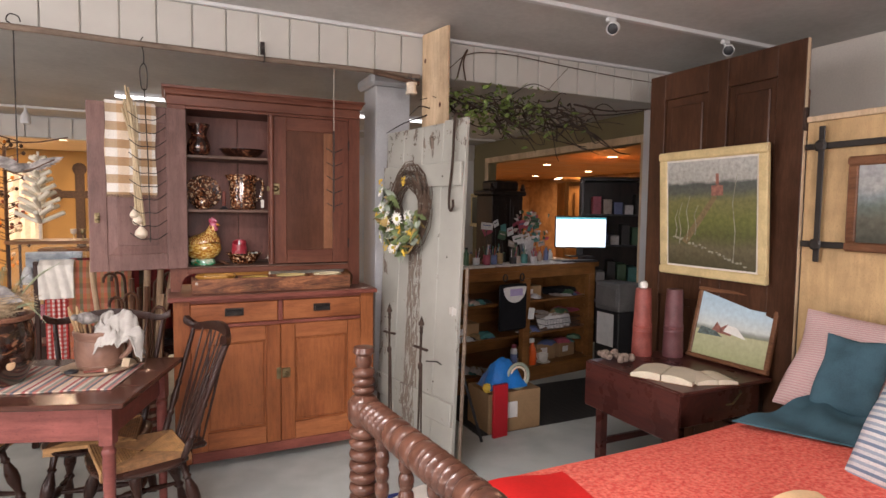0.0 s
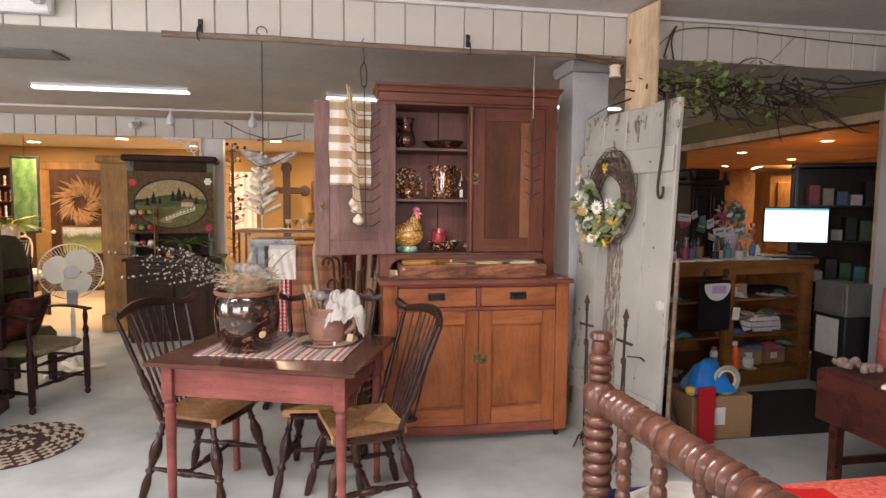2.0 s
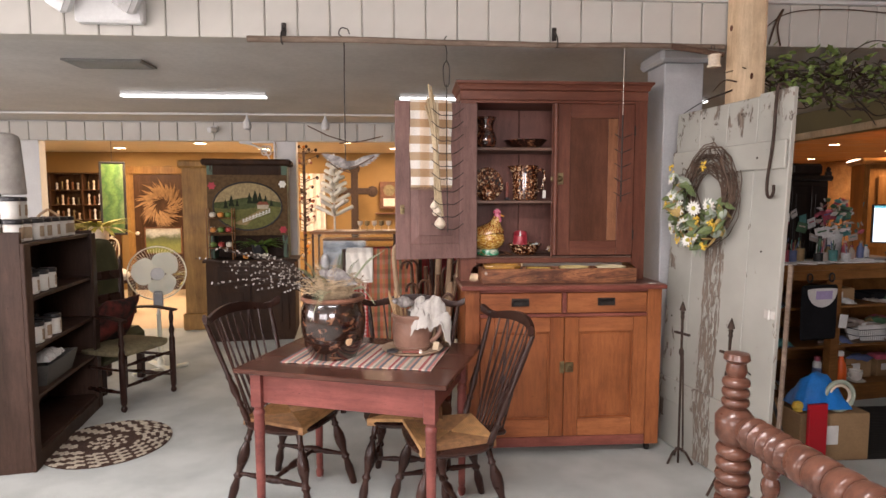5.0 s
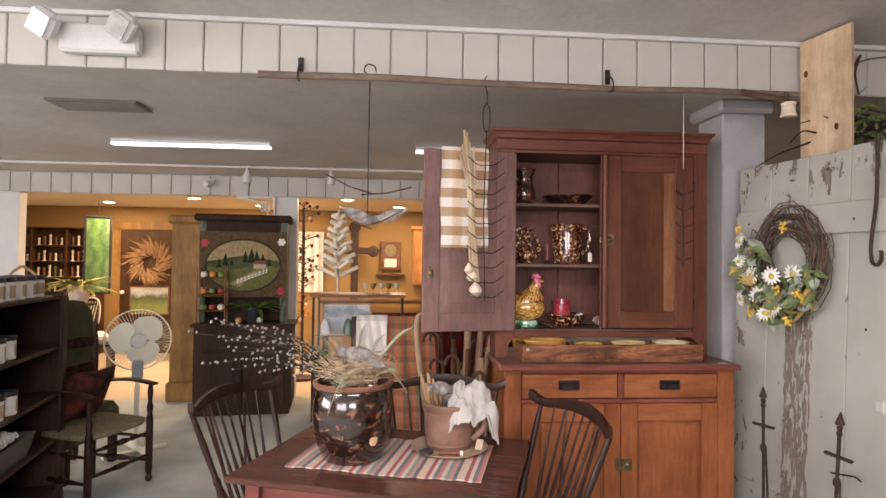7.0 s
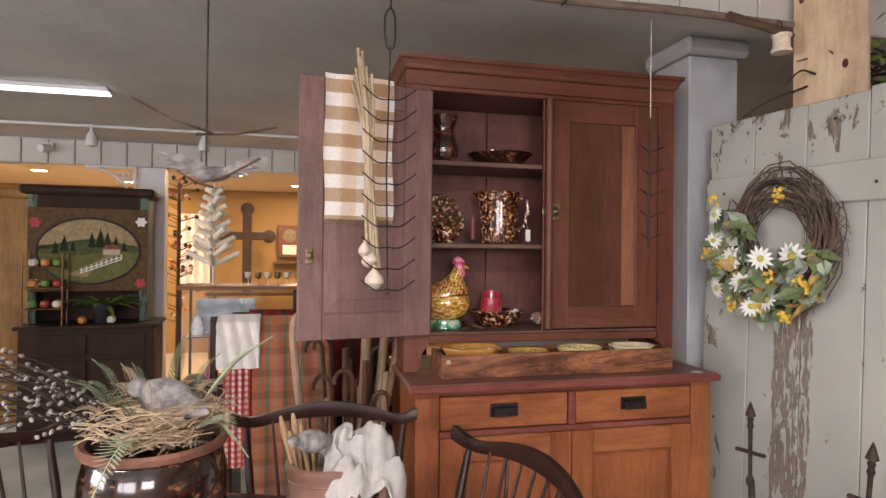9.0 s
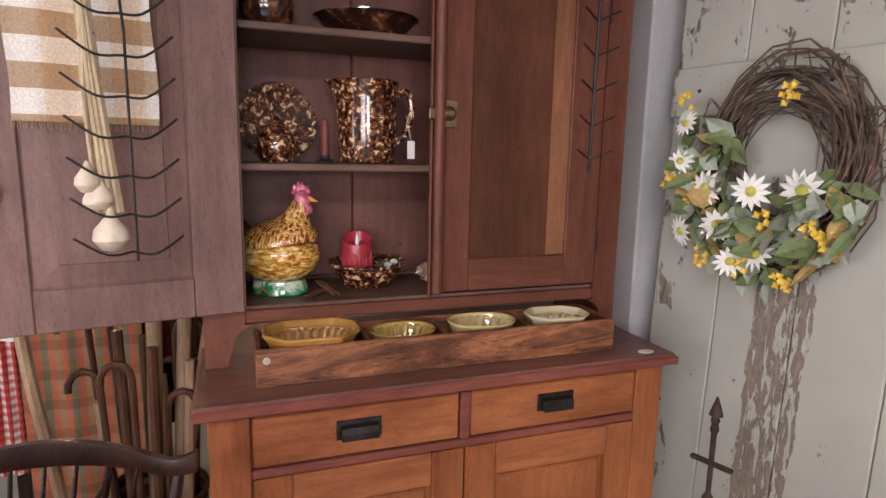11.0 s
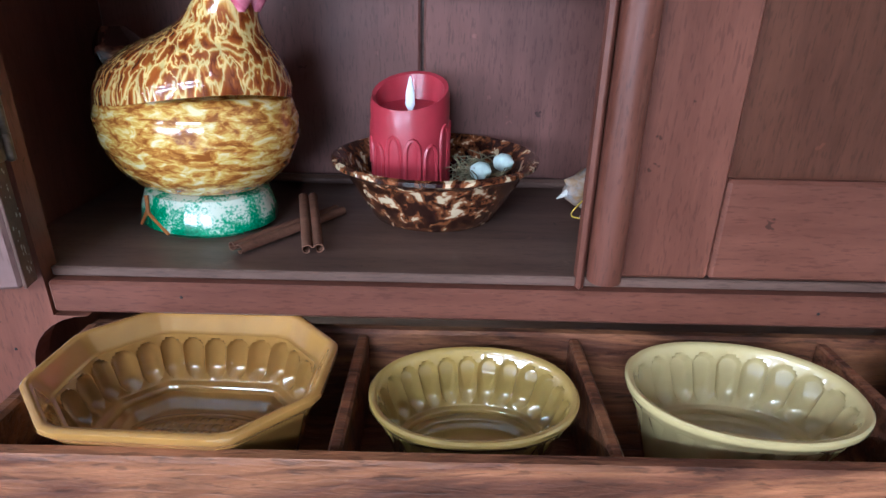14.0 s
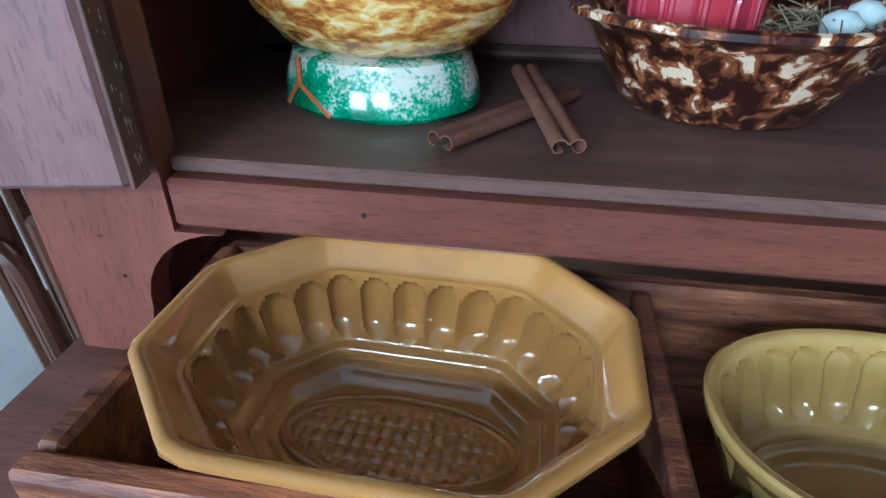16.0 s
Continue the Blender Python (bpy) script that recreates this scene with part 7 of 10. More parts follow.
def bedcover(u, v):
    x, s = 0.06 + 2.08 * u, v * 1.62
    w = 0.017 * math.sin(7 * u + 3 * v) * math.sin(5 * v + 1)
    if s < 0.22:
        y, z = 0.05 - 0.1 * (1 - u) + 0.012 * math.sin(30 * u), 0.4 + s
    elif s > 1.4:
        y, z = -1.24, 0.62 - (s - 1.4)
    else:
        q = (s - 0.22) / 1.18
        y, z = (0.05 - 0.1 * (1 - u)) * (1 - q) - 1.24 * q, 0.62 + 0.035 * math.sin(math.pi * q) ** 0.5
    return (x, y, z + w * 0.5 + 0.0 * u)


solo("mattress", box(bmesh.new(), 0.06, 2.2, -1.19, -0.09, 0.36, 0.6, b=0.05), "cream", pose(0.7, 1.32, 0), "cream mattress on the spool bed", "mattress")
solo("coverlet", sheet(bmesh.new(), 44, 50, bedcover, 0.012), "quilt", pose(0.7, 1.32, 0), "nubbly red cotton coverlet over the bed", "bedspread", smooth=True)
solo("red_throw", sheet(bmesh.new(), 16, 16, lambda u, v: (0.3 + 0.36 * u - 0.15 * v * u, -0.1 - 0.7 * v, 0.65 + 0.03 * math.sin(math.pi * min(1, v + 0.05)) ** 0.5 + 0.012 * math.sin(5 * u)), 0.01), "red_felt", pose(0.7, 1.32, 0), "bright red folded felt throw at the bed foot", "blanket", smooth=True)
solo("white_quilt", sheet(bmesh.new(), 14, 20, lambda u, v: (0.06 + 0.25 * u, -0.08 - 0.75 * v, 0.652 + 0.04 * math.sin(math.pi * min(1, v + 0.06)) ** 0.5 + 0.025 * math.sin(math.pi * u)), 0.012), "cream", pose(0.7, 1.32, 0), "white folded quilt along the bed foot", "quilt", smooth=True)
solo("blue_blanket", box(bmesh.new(), 0.035, 0.3, -0.5, 0.06, 0.43, 0.6, b=0.03), "blue", pose(0.7, 1.38, 0), "folded blue blanket tucked at the bed foot", "blanket")


def pillow(name, m, a, b2, h, mat, label):
    bm = bmesh.new()
    n = 22
    top, bot = [], []
    for s, rows in ((1, top), (-1, bot)):
        for j in range(n + 1):
            row = []
            for i in range(n + 1):
                u, v = i / n * 2 - 1, j / n * 2 - 1
                puff = (max(0, 1 - abs(u) ** 2.5) * max(0, 1 - abs(v) ** 2.5)) ** 0.5
                pin = 1 - 0.08 * (1 - abs(u)) * abs(v) ** 3 - 0.08 * (1 - abs(v)) * abs(u) ** 3
                row.append(bm.verts.new((a * u * pin, b2 * v * pin, s * (0.004 + h * puff) + 0.01 * math.sin(4 * u + 3 * v))))
            rows.append(row)
    for rows in (top, bot):
        for j in range(n):
            for i in range(n):
                bm.faces.new((rows[j][i], rows[j][i + 1], rows[j + 1][i + 1], rows[j + 1][i]))
    for k in range(n):
        for p, q in (((0, k), (0, k + 1)), ((n, k), (n, k + 1)), ((k, 0), (k + 1, 0)), ((k, n), (k + 1, n))):
            bm.faces.new((top[p[0]][p[1]], top[q[0]][q[1]], bot[q[0]][q[1]], bot[p[0]][p[1]]))
    return solo(name, bm, mat, m, label, "pillow", "pillows on the bed", smooth=True)


M["pink_stripe"] = striped("pink_ticking", [(0.66, 0.5, 0.47), (0.6, 0.36, 0.35)], 0, 0.006)
M["blue_stripe"] = striped("blue_ticking", [(0.62, 0.62, 0.6), (0.16, 0.22, 0.3), (0.55, 0.56, 0.56), (0.3, 0.36, 0.42)], 0, 0.011)
pillow("pillow", pose(2.93, 1.1, 0.84, 0, -58, 2), 0.25, 0.38, 0.085, "pink_stripe", "pink ticking pillow propped at the bed head")
pillow("pillow", pose(2.78, 1.13, 0.84, 0, -64, 3), 0.17, 0.13, 0.04, "denim", "slate-blue linen cushion against the pink pillow")
solo("blue_cloth", sheet(bmesh.new(), 20, 20, lambda u, v: ((2.264 + 0.19 * v) * (1 - u) + (2.74 + 0.03 * v) * u, (1.283 - 0.38 * v) * (1 - u) + (1.27 - 0.28 * v) * u, 0.672 + 0.016 * math.sin(9 * u + 5 * v) * math.sin(math.pi * u) + 0.012 * math.sin(14 * v + 3 * u) * u + 0.05 * u ** 2), 0.006), "denim", I4, "slate-blue linen cloth spread over the coverlet", "cloth", smooth=True)
pillow("pillow", pose(2.34, 0.59, 0.89, 0, -60, -8), 0.29, 0.23, 0.07, "blue_stripe", "blue and white ticking cushion")

solo("peach_cloth", sheet(bmesh.new(), 14, 14, lambda u, v: (1.6 + 0.3 * u + 0.04 * v, 0.4 + 0.34 * v, 0.675 + 0.03 * math.sin(math.pi * u) + 0.01 * math.sin(7 * v)), 0.01), surf("peach_cotton", (0.75, 0.5, 0.28), 0.9, vary=0.1, scale=12), I4, "folded peach cotton cloth on the coverlet", "cloth", smooth=True)

# ---------------------------------------------------------------- garland on the beam, ceiling track
gar = thing("vine_garland", pose(2.36, 3.08, 2.24), "tangled bare vine garland with small green leaves along the beam", "garland")
M["gar_leaf"] = surf("small_green_leaf", (0.12, 0.17, 0.04), 0.6, vary=0.4, scale=30)
for k in range(90):
    x = R.uniform(-0.6, 0.5)
    p = Vector((x, R.uniform(-0.1, 0.02), R.uniform(-0.14, 0.04)))
    d = Vector((R.uniform(-0.5, 0.75), R.uniform(-0.35, 0.1), R.uniform(-0.32, 0.08))) * R.uniform(0.4, 1.0)
    part("vine", tube(bmesh.new(), curve3([p, p + d * 0.4 + Vector((0, 0, R.uniform(-0.06, 0.06))), p + d * 0.75 + Vector((0, 0, R.uniform(-0.06, 0.06))), p + d], 5), R.uniform(0.004, 0.009), 5, 0.002), "twig_dark", gar)
bm = bmesh.new()
for k in range(300):
    x = min(R.gauss(-0.25, 0.25), 0.6)
    p = Vector((max(x, -0.6), R.uniform(-0.24, 0.05), min(0.06, R.gauss(-0.08, 0.08))))
    leaf(bm, p, (R.uniform(-1, 1), R.uniform(-1, 1), R.uniform(-0.8, 0.5)), (R.uniform(-1, 1), R.uniform(-1, 1), 1), R.uniform(0.035, 0.065), R.uniform(0.02, 0.036), 0.2)
tagged(part("leaves", bm, "gar_leaf", gar), kind="stuff")
trk = thing("track_light", pose(2.3, 2.29, 2.6), "white ceiling track with small spotlights", "track light")
part("rail", B(-1.5, 1.6, -0.017, 0.017, 0.005, 0.0295, b=0.003), "white_paint", trk)
for x in (0.14, 1.06):
    bm = B(x - 0.03, x + 0.03, -0.014, 0.014, -0.02, 0.0045, b=0.004)
    tube(bm, [(x, 0, -0.02), (x, 0, -0.05)], 0.007, 8)
    h = part("spot_arm", bm, "white_paint", trk)
    part("spot_head", lathe(bmesh.new(), [(0.018, 0), (0.03, 0.01), (0.034, 0.08), (0.03, 0.082), (0.026, 0.02)], 18, aim((x + 0.02, -0.01, -0.045), (x - 0.12, -0.12, -0.12))), "white_paint", trk, smooth=True)
    part("spot_lens", lathe(bmesh.new(), [(0.0295, 0.07), (0.02, 0.074), (0.002, 0.075)], 16, aim((x + 0.02, -0.01, -0.045), (x - 0.12, -0.12, -0.12))), "black_plastic", trk, "dark lamp lens", smooth=True)

# ---------------------------------------------------------------- office counter
M["counter_wood"] = wood("varnished_pine_counter", (0.17, 0.068, 0.02), (0.3, 0.135, 0.042), "X", 0.4, 4)
M["card"] = surf("cardboard", (0.3, 0.19, 0.1), 0.85, vary=0.12, scale=6)
M["white_thing"] = surf("white_paper", (0.66, 0.65, 0.63), 0.7, vary=0.08, scale=20)
M["black_cloth"] = surf("black_cloth", (0.012, 0.012, 0.014), 0.9, vary=0.3)
OC = pose(3.0, 3.95, 0, 0, 0, 9)
cnt = thing("shop_counter", OC, "varnished pine shop counter with open shelves below", "counter")
part("worktop", B(-1.15, 0.95, -0.02, 0.72, 1.0, 1.045, b=0.004), "counter_wood", cnt)
part("top_apron", B(-1.12, 0.92, 0, 0.025, 0.93, 0.9995), "counter_wood", cnt)
for x in (-1.12, 0.0, 0.84):
    part("post", B(x, x + 0.08, 0, 0.06, 0.13, 0.9295, b=0.003), "counter_wood", cnt)
part("base", B(-1.12, 0.92, 0.0, 0.7, 0.0, 0.1295), "counter_wood", cnt)
part("back_panel", B(-1.12, 0.92, 0.68, 0.7, 0.13, 0.9995), "counter_wood", cnt)
part("end_panel", B(0.9, 0.92, 0.0605, 0.6795, 0.13, 0.9995), "counter_wood", cnt)
for z in (0.42, 0.72):
    part("shelf", B(-1.1, 0.899, 0.0605, 0.6795, z - 0.02, z), "counter_wood", cnt)


def on_counter(x, y, z, turn=0):
    return OC @ pose(x, y, z, 0, 0, turn)


def carton(m, sx, sy, sz, mat, label, name="cardboard_box", open_top=False):
    t = thing(name, m, label, "box")
    part("body", B(-sx / 2, sx / 2, -sy / 2, sy / 2, 0, sz, b=0.003), mat, t)
    part("tape", B(-sx / 2 + 0.004, sx / 2 - 0.004, -0.022, 0.022, sz + 0.0003, sz + 0.001, b=0.0003), "counter_wood", t)
    part("label", B(-sx * 0.3, sx * 0.05, -sy / 2 - 0.001, -sy / 2 - 0.0002, sz * 0.35, sz * 0.75, b=0.0003), "white_thing", t)
    return t


mon = thing("monitor", pose(3.86, 4.27, 1.078, 0, 0, -25), "flat computer monitor showing a bright table of text", "monitor")
part("bezel", B(-0.255, 0.255, -0.012, 0.02, 0.09, 0.4, b=0.006), "black_plastic", mon)
scr = part("screen", B(-0.245, 0.245, -0.0145, -0.0125, 0.1, 0.39, b=0.0005), glow("screen_glow", (0.75, 0.9, 1.0), 1.6), mon, "bright white screen")
part("title_bar", B(-0.245, 0.245, -0.0165, -0.015, 0.372, 0.39, b=0.0003), glow("screen_teal", (0.1, 0.45, 0.5), 1.0), scr)
for k in range(11):
    part("text_row", B(-0.235, 0.235 - 0.05 * (k % 3), -0.0162, -0.015, 0.118 + 0.0225 * k, 0.122 + 0.0225 * k, b=0.0003), glow("screen_text", (0.35, 0.45, 0.5), 0.9) if k == 0 else bpy.data.materials["screen_text"], scr)
part("stand", B(-0.03, 0.03, 0.021, 0.04, 0.012, 0.2, b=0.004), "black_plastic", mon)
part("foot", B(-0.13, 0.13, -0.06, 0.1, 0, 0.0115, b=0.004), "black_plastic", mon)
kb = solo("keyboard", B(-0.22, 0.22, -0.07, 0.07, 0, 0.02, b=0.006), "black_plastic", on_counter(0.7, 0.08, 1.0455, -20), "black computer keyboard on the counter", "keyboard")
M["ebony"] = wood("black_carved_wood", (0.01, 0.006, 0.005), (0.03, 0.018, 0.013), "Z", 0.45, 7)
reg = thing("carved_cabinet", on_counter(0.14, 0.5, 1.0455), "black carved wooden cabinet with a stepped crest on the counter", "cabinet")
part("body", B(-0.19, 0.19, -0.1, 0.14, 0, 0.62, b=0.008), "ebony", reg)
part("crest_base", B(-0.215, 0.215, -0.125, 0.16, 0.6205, 0.665, b=0.012), "ebony", reg)
part("crest_top", B(-0.15, 0.15, -0.09, 0.12, 0.6655, 0.76, b=0.02), "ebony", reg)
for x in (-0.19, 0.19):
    part("finial", lathe(bmesh.new(), [(0.022, 0.6655), (0.026, 0.69), (0.012, 0.7), (0.02, 0.715), (0.003, 0.735)], 12, Matrix.Translation((x, -0.09, 0))), "ebony", reg, smooth=True)
for x in (-0.165, 0.02):
    d = part("door", B(x, x + 0.145, -0.112, -0.1005, 0.06, 0.58, b=0.004), "ebony", reg)
    part("carved_panel", B(x + 0.03, x + 0.115, -0.12, -0.1125, 0.12, 0.52, b=0.006), "ebony", d)
COL = [(0.5, 0.5, 0.5), (0.3, 0.06, 0.09), (0.05, 0.11, 0.06), (0.1, 0.13, 0.26), (0.25, 0.17, 0.08), (0.02, 0.02, 0.02), (0.36, 0.3, 0.26), (0.06, 0.2, 0.19)]
SM = [surf("small_goods_%s" % w_, c, 0.5, vary=0.2, scale=30) for w_, c in zip(("white", "rose", "green", "blue", "tan", "black", "blush", "teal"), COL)]
for k in range(9):
    x, y = -0.42 + 0.07 * k + R.uniform(-0.02, 0.02), R.uniform(0.04, 0.2)
    t = thing("pen_cup", on_counter(x, y, 1.0455), "small jar of pens on the shop counter", "pen cup", "jars on the counter")
    hh = R.uniform(0.07, 0.11)
    part("cup", lathe(bmesh.new(), [(0.026, 0), (0.03, 0.003), (0.032, hh), (0.029, hh), (0.026, 0.01)], 16), SM[k % 8], t, smooth=True)
    for q in range(5):
        part("pen", tube(bmesh.new(), [(R.uniform(-0.015, 0.015), R.uniform(-0.015, 0.015), 0.012), (R.uniform(-0.03, 0.03), R.uniform(-0.03, 0.03), hh + R.uniform(0.04, 0.09))], 0.0035, 6), SM[(k + q * 3) % 8], t)
for k in range(22):
    x, y = -0.85 + 0.07 * k + R.uniform(-0.03, 0.03), R.uniform(0.05, 0.2)
    solo("paper_sheet", B(-0.1, 0.1, -0.07, 0.07, 0, 0.003 + 0.003 * (k % 4), b=0.0006), "white_thing", on_counter(x, y, 1.0457 + 0.0001 * k, R.uniform(-40, 40)), "loose white papers lying on the counter", "paper", "papers on the counter")
for k in range(15):
    x, y = -0.5 + 0.075 * k + R.uniform(-0.02, 0.02), R.uniform(0.2, 0.34)
    hh = R.uniform(0.07, 0.2)
    t = thing("small_bottle", on_counter(x, y, 1.0455), "small bottle of craft paint on the shop counter", "bottle", "bottles on the counter")
    part("bottle", lathe(bmesh.new(), [(0.02, 0), (0.024, 0.004), (0.024, hh * 0.66), (0.011, hh * 0.8), (0.011, hh * 0.9)], 14), SM[(k * 5 + 2) % 8], t, smooth=True)
    part("cap", lathe(bmesh.new(), [(0.013, hh * 0.9005), (0.014, hh * 0.91), (0.013, hh), (0.003, hh)], 12), SM[(k * 3 + 5) % 8], t, smooth=True)
for k in range(13):
    x, y, z = -0.18 + 0.055 * k + R.uniform(-0.02, 0.02), R.uniform(0.28, 0.36), 1.0455
    t = thing("display_card", on_counter(x, y, z, R.uniform(-25, 25)), "small printed card propped on a wire stand", "card", "cards on the counter")
    lift, w_, h_ = R.uniform(0.12, 0.34), R.uniform(0.035, 0.06), R.uniform(0.05, 0.09)
    part("stand", tube(bmesh.new(), [(0, 0.01, 0), (0, 0.008, lift + 0.01)], 0.003, 6), "black_plastic", t)
    tilt = Matrix.Translation((0, 0, lift)) @ pose(0, 0, 0, R.uniform(-15, 5), R.uniform(-20, 20), 0)
    cd_ = part("card", B(-w_, w_, -0.002, 0.002, 0, h_, b=0.0006, m=tilt), SM[(0, 1, 0, 2, 7, 6, 0)[k % 7]], t)
    part("print_bar", B(-w_ * 0.7, w_ * 0.6, -0.0032, -0.0024, h_ * 0.55, h_ * 0.7, b=0.0003, m=tilt), SM[(k + 3) % 8], cd_)
fl = thing("flower_bunch", on_counter(0.33, 0.34, 1.0455), "bunch of pink, white and green trinkets on the counter", "ornament")
part("holder", lathe(bmesh.new(), [(0.05, 0), (0.06, 0.1), (0.07, 0.2), (0.06, 0.2), (0.03, 0.02)], 16), SM[0], fl, smooth=True)
for k, mt in enumerate(("white", "rose", "green", "teal", "blush")):
    bm = bmesh.new()
    for q in range(22):
        p = Vector((R.gauss(0.02, 0.1), R.uniform(-0.08, 0.08), R.uniform(0.2, 0.47)))
        leaf(bm, p, (R.uniform(-1, 1), R.uniform(-1, 0.3), R.uniform(-0.4, 1)), (0, -1, 0.3), 0.06, 0.035, 0.2)
    tagged(part("petals", bm, SM[("white", "rose", "green", "blue", "tan", "black", "blush", "teal").index(mt)], fl), kind="stuff")
# bag hung on the counter front
bag = thing("cloth_bag", on_counter(-0.16, -0.03, 0), "black cloth bag with white and lavender papers hung on the counter", "bag")
part("bag", B(-0.16, 0.15, -0.03, 0.005, 0.5, 0.9, b=0.015), "black_cloth", bag)
rings = [[Vector((0.13 * math.cos(a) * k, -0.034, 0.87 + 0.13 * min(0, math.sin(a)) * k + 0.01 * max(0, math.sin(a)))) for a in [6.283 * q / 24 for q in range(24)]] for k in (1.0, 0.97)]
rings[1] = [p + Vector((0, -0.004, 0)) for p in rings[1]]
pap = part("white_paper", loft(bmesh.new(), rings), "white_thing", bag)
part("lavender_paper", B(-0.06, 0.08, -0.041, -0.0385, 0.8, 0.86, b=0.0005), surf("lavender", (0.4, 0.33, 0.55), 0.7), pap)
part("paper_tag", B(0.07, 0.14, -0.035, -0.0315, 0.6, 0.7, b=0.0005, m=pose(0, 0, 0, 0, 8)), "white_thing", bag)
for x in (-0.1, 0.09):
    part("ring", tube(bmesh.new(), [(x + 0.022 * math.cos(a), -0.02, 0.955 + 0.03 * math.sin(a)) for a in [6.283 * q / 16 for q in range(17)]], 0.006, 6), "black_plastic", bag)
# goods on the shelves
for x, z, sx, sz, mt, lb in ((0.22, 0.72, 0.22, 0.12, "card", "brown cardboard box on the counter shelf"),                              (0.42, 0.13, 0.22, 0.15, "card", "open brown carton on the bottom shelf"), (0.68, 0.13, 0.22, 0.13, "card", "brown carton full of bags on the bottom shelf"), (0.3, 0.13, 0.12, 0.1, "card", "small brown carton on the bottom shelf"), (-0.55, 0.42, 0.3, 0.14, "card", "brown carton deep on the shelf"), (-0.75, 0.72, 0.3, 0.1, "black_cloth", "flat black box on the counter shelf")):
    carton(on_counter(x, 0.24, z + 0.0005, R.uniform(-6, 6)), sx, 0.24, sz, mt, lb)
wb = thing("wire_basket", on_counter(0.56, 0.16, 0.4205), "black wire basket full of envelopes and papers", "basket")
for z in (0.004, 0.05, 0.1):
    part("hoop_wire", tube(bmesh.new(), [(-0.23, -0.1, z), (0.23, -0.1, z), (0.23, 0.12, z), (-0.23, 0.12, z), (-0.23, -0.1, z)], 0.003, 6), "black_plastic", wb)
bm = bmesh.new()
for k in range(24):
    tube(bm, [(-0.225 + 0.0196 * k, -0.1, 0.004), (-0.225 + 0.0196 * k, -0.1, 0.1)], 0.0016, 5)
tagged(part("upright_wires", bm, "black_plastic", wb), kind="stuff")
for k in range(11):
    part("envelope", B(-0.085, 0.085, -0.002, 0.002, 0, R.uniform(0.08, 0.13), b=0.0006, m=Matrix.Translation((-0.13 + 0.026 * k, R.uniform(-0.08, 0.06), 0.008)) @ pose(0, 0, 0, R.uniform(-30, -8), R.uniform(-9, 9), R.uniform(-18, 18))), ("white_thing", SM[6], "white_thing", "card")[k % 4], wb)
solo("folded_bag", B(-0.15, 0.15, -0.1, 0.1, 0, 0.07, b=0.02), "black_cloth", on_counter(0.66, 0.22, 0.7205), "folded black bag on the counter shelf", "bag")
for k in range(54):
    z = (0.13, 0.42, 0.72)[k % 3]
    x = R.choice([R.uniform(-0.9, -0.35), R.uniform(0.1, 0.83)])
    bm = sheet(bmesh.new(), 8, 8, lambda u, v, a=R.uniform(0.07, 0.19), h=R.uniform(0.012, 0.05), s=R.uniform(0, 6): ((u - 0.5) * a, (v - 0.5) * 0.14, 0.004 + h * (math.sin(math.pi * u) * math.sin(math.pi * v)) ** 0.4 + 0.012 * abs(math.sin(9 * u + s) * math.sin(8 * v + s))), 0.004)
    solo("plastic_packet", bm, SM[k % 8], on_counter(x, R.uniform(0.1, 0.16), z + (0.15 if x > 0.33 and z < 0.5 else 0.003), R.uniform(-60, 60)), "crumpled packet among the goods on the counter shelves", "packet", "packets on the counter shelves", smooth=True)
sb = thing("spray_bottle", on_counter(0.17, 0.06, 0.1305), "bright orange plastic spray bottle", "bottle")
part("bottle", lathe(bmesh.new(), [(0.035, 0), (0.04, 0.006), (0.04, 0.1), (0.03, 0.15), (0.016, 0.18), (0.015, 0.2)], 20), surf("orange_plastic", (0.75, 0.12, 0.02), 0.35, vary=0.05), sb, smooth=True)
part("trigger_head", B(-0.045, 0.02, -0.014, 0.014, 0.2005, 0.24, b=0.008), "white_thing", sb)
bt = thing("spray_can", on_counter(-0.07, 0.04, 0.1305), "slim white and red spray can", "can")
part("can", lathe(bmesh.new(), [(0.028, 0), (0.03, 0.004), (0.03, 0.17), (0.02, 0.185)], 18), SM[0], bt, smooth=True)
part("label_band", lathe(bmesh.new(), [(0.0302, 0.04), (0.0308, 0.045), (0.0308, 0.13), (0.0302, 0.135)], 18), SM[3], bt)
part("cap", lathe(bmesh.new(), [(0.021, 0.1855), (0.021, 0.215), (0.01, 0.22)], 14), SM[1], bt, smooth=True)
tn = thing("blue_tin", on_counter(0.06, 0.07, 0.1305), "dark blue round tin", "tin")
part("tin", lathe(bmesh.new(), [(0.048, 0), (0.05, 0.004), (0.05, 0.11), (0.046, 0.115), (0.01, 0.115)], 22), surf("navy_tin", (0.02, 0.045, 0.1), 0.4), tn, smooth=True)
part("label", lathe(bmesh.new(), [(0.0502, 0.03), (0.0507, 0.033), (0.0507, 0.07), (0.0502, 0.073)], 22), "white_thing", tn)
cp = thing("teacup", on_counter(0.29, 0.04, 0.1305), "white china cup on stacked saucers", "cup")
part("saucer", lathe(bmesh.new(), [(0.03, 0), (0.065, 0.012), (0.068, 0.015), (0.03, 0.006)], 26), "petal", cp, smooth=True)
part("cup", lathe(bmesh.new(), [(0.025, 0.0135), (0.04, 0.03), (0.046, 0.09), (0.043, 0.09), (0.036, 0.03), (0.01, 0.025)], 26), "petal", cp, smooth=True)
part("handle", tube(bmesh.new(), curve3([(-0.044, 0, 0.08), (-0.07, 0, 0.075), (-0.065, 0, 0.045), (-0.04, 0, 0.04)], 5), 0.004, 6), "petal", cp, smooth=True)
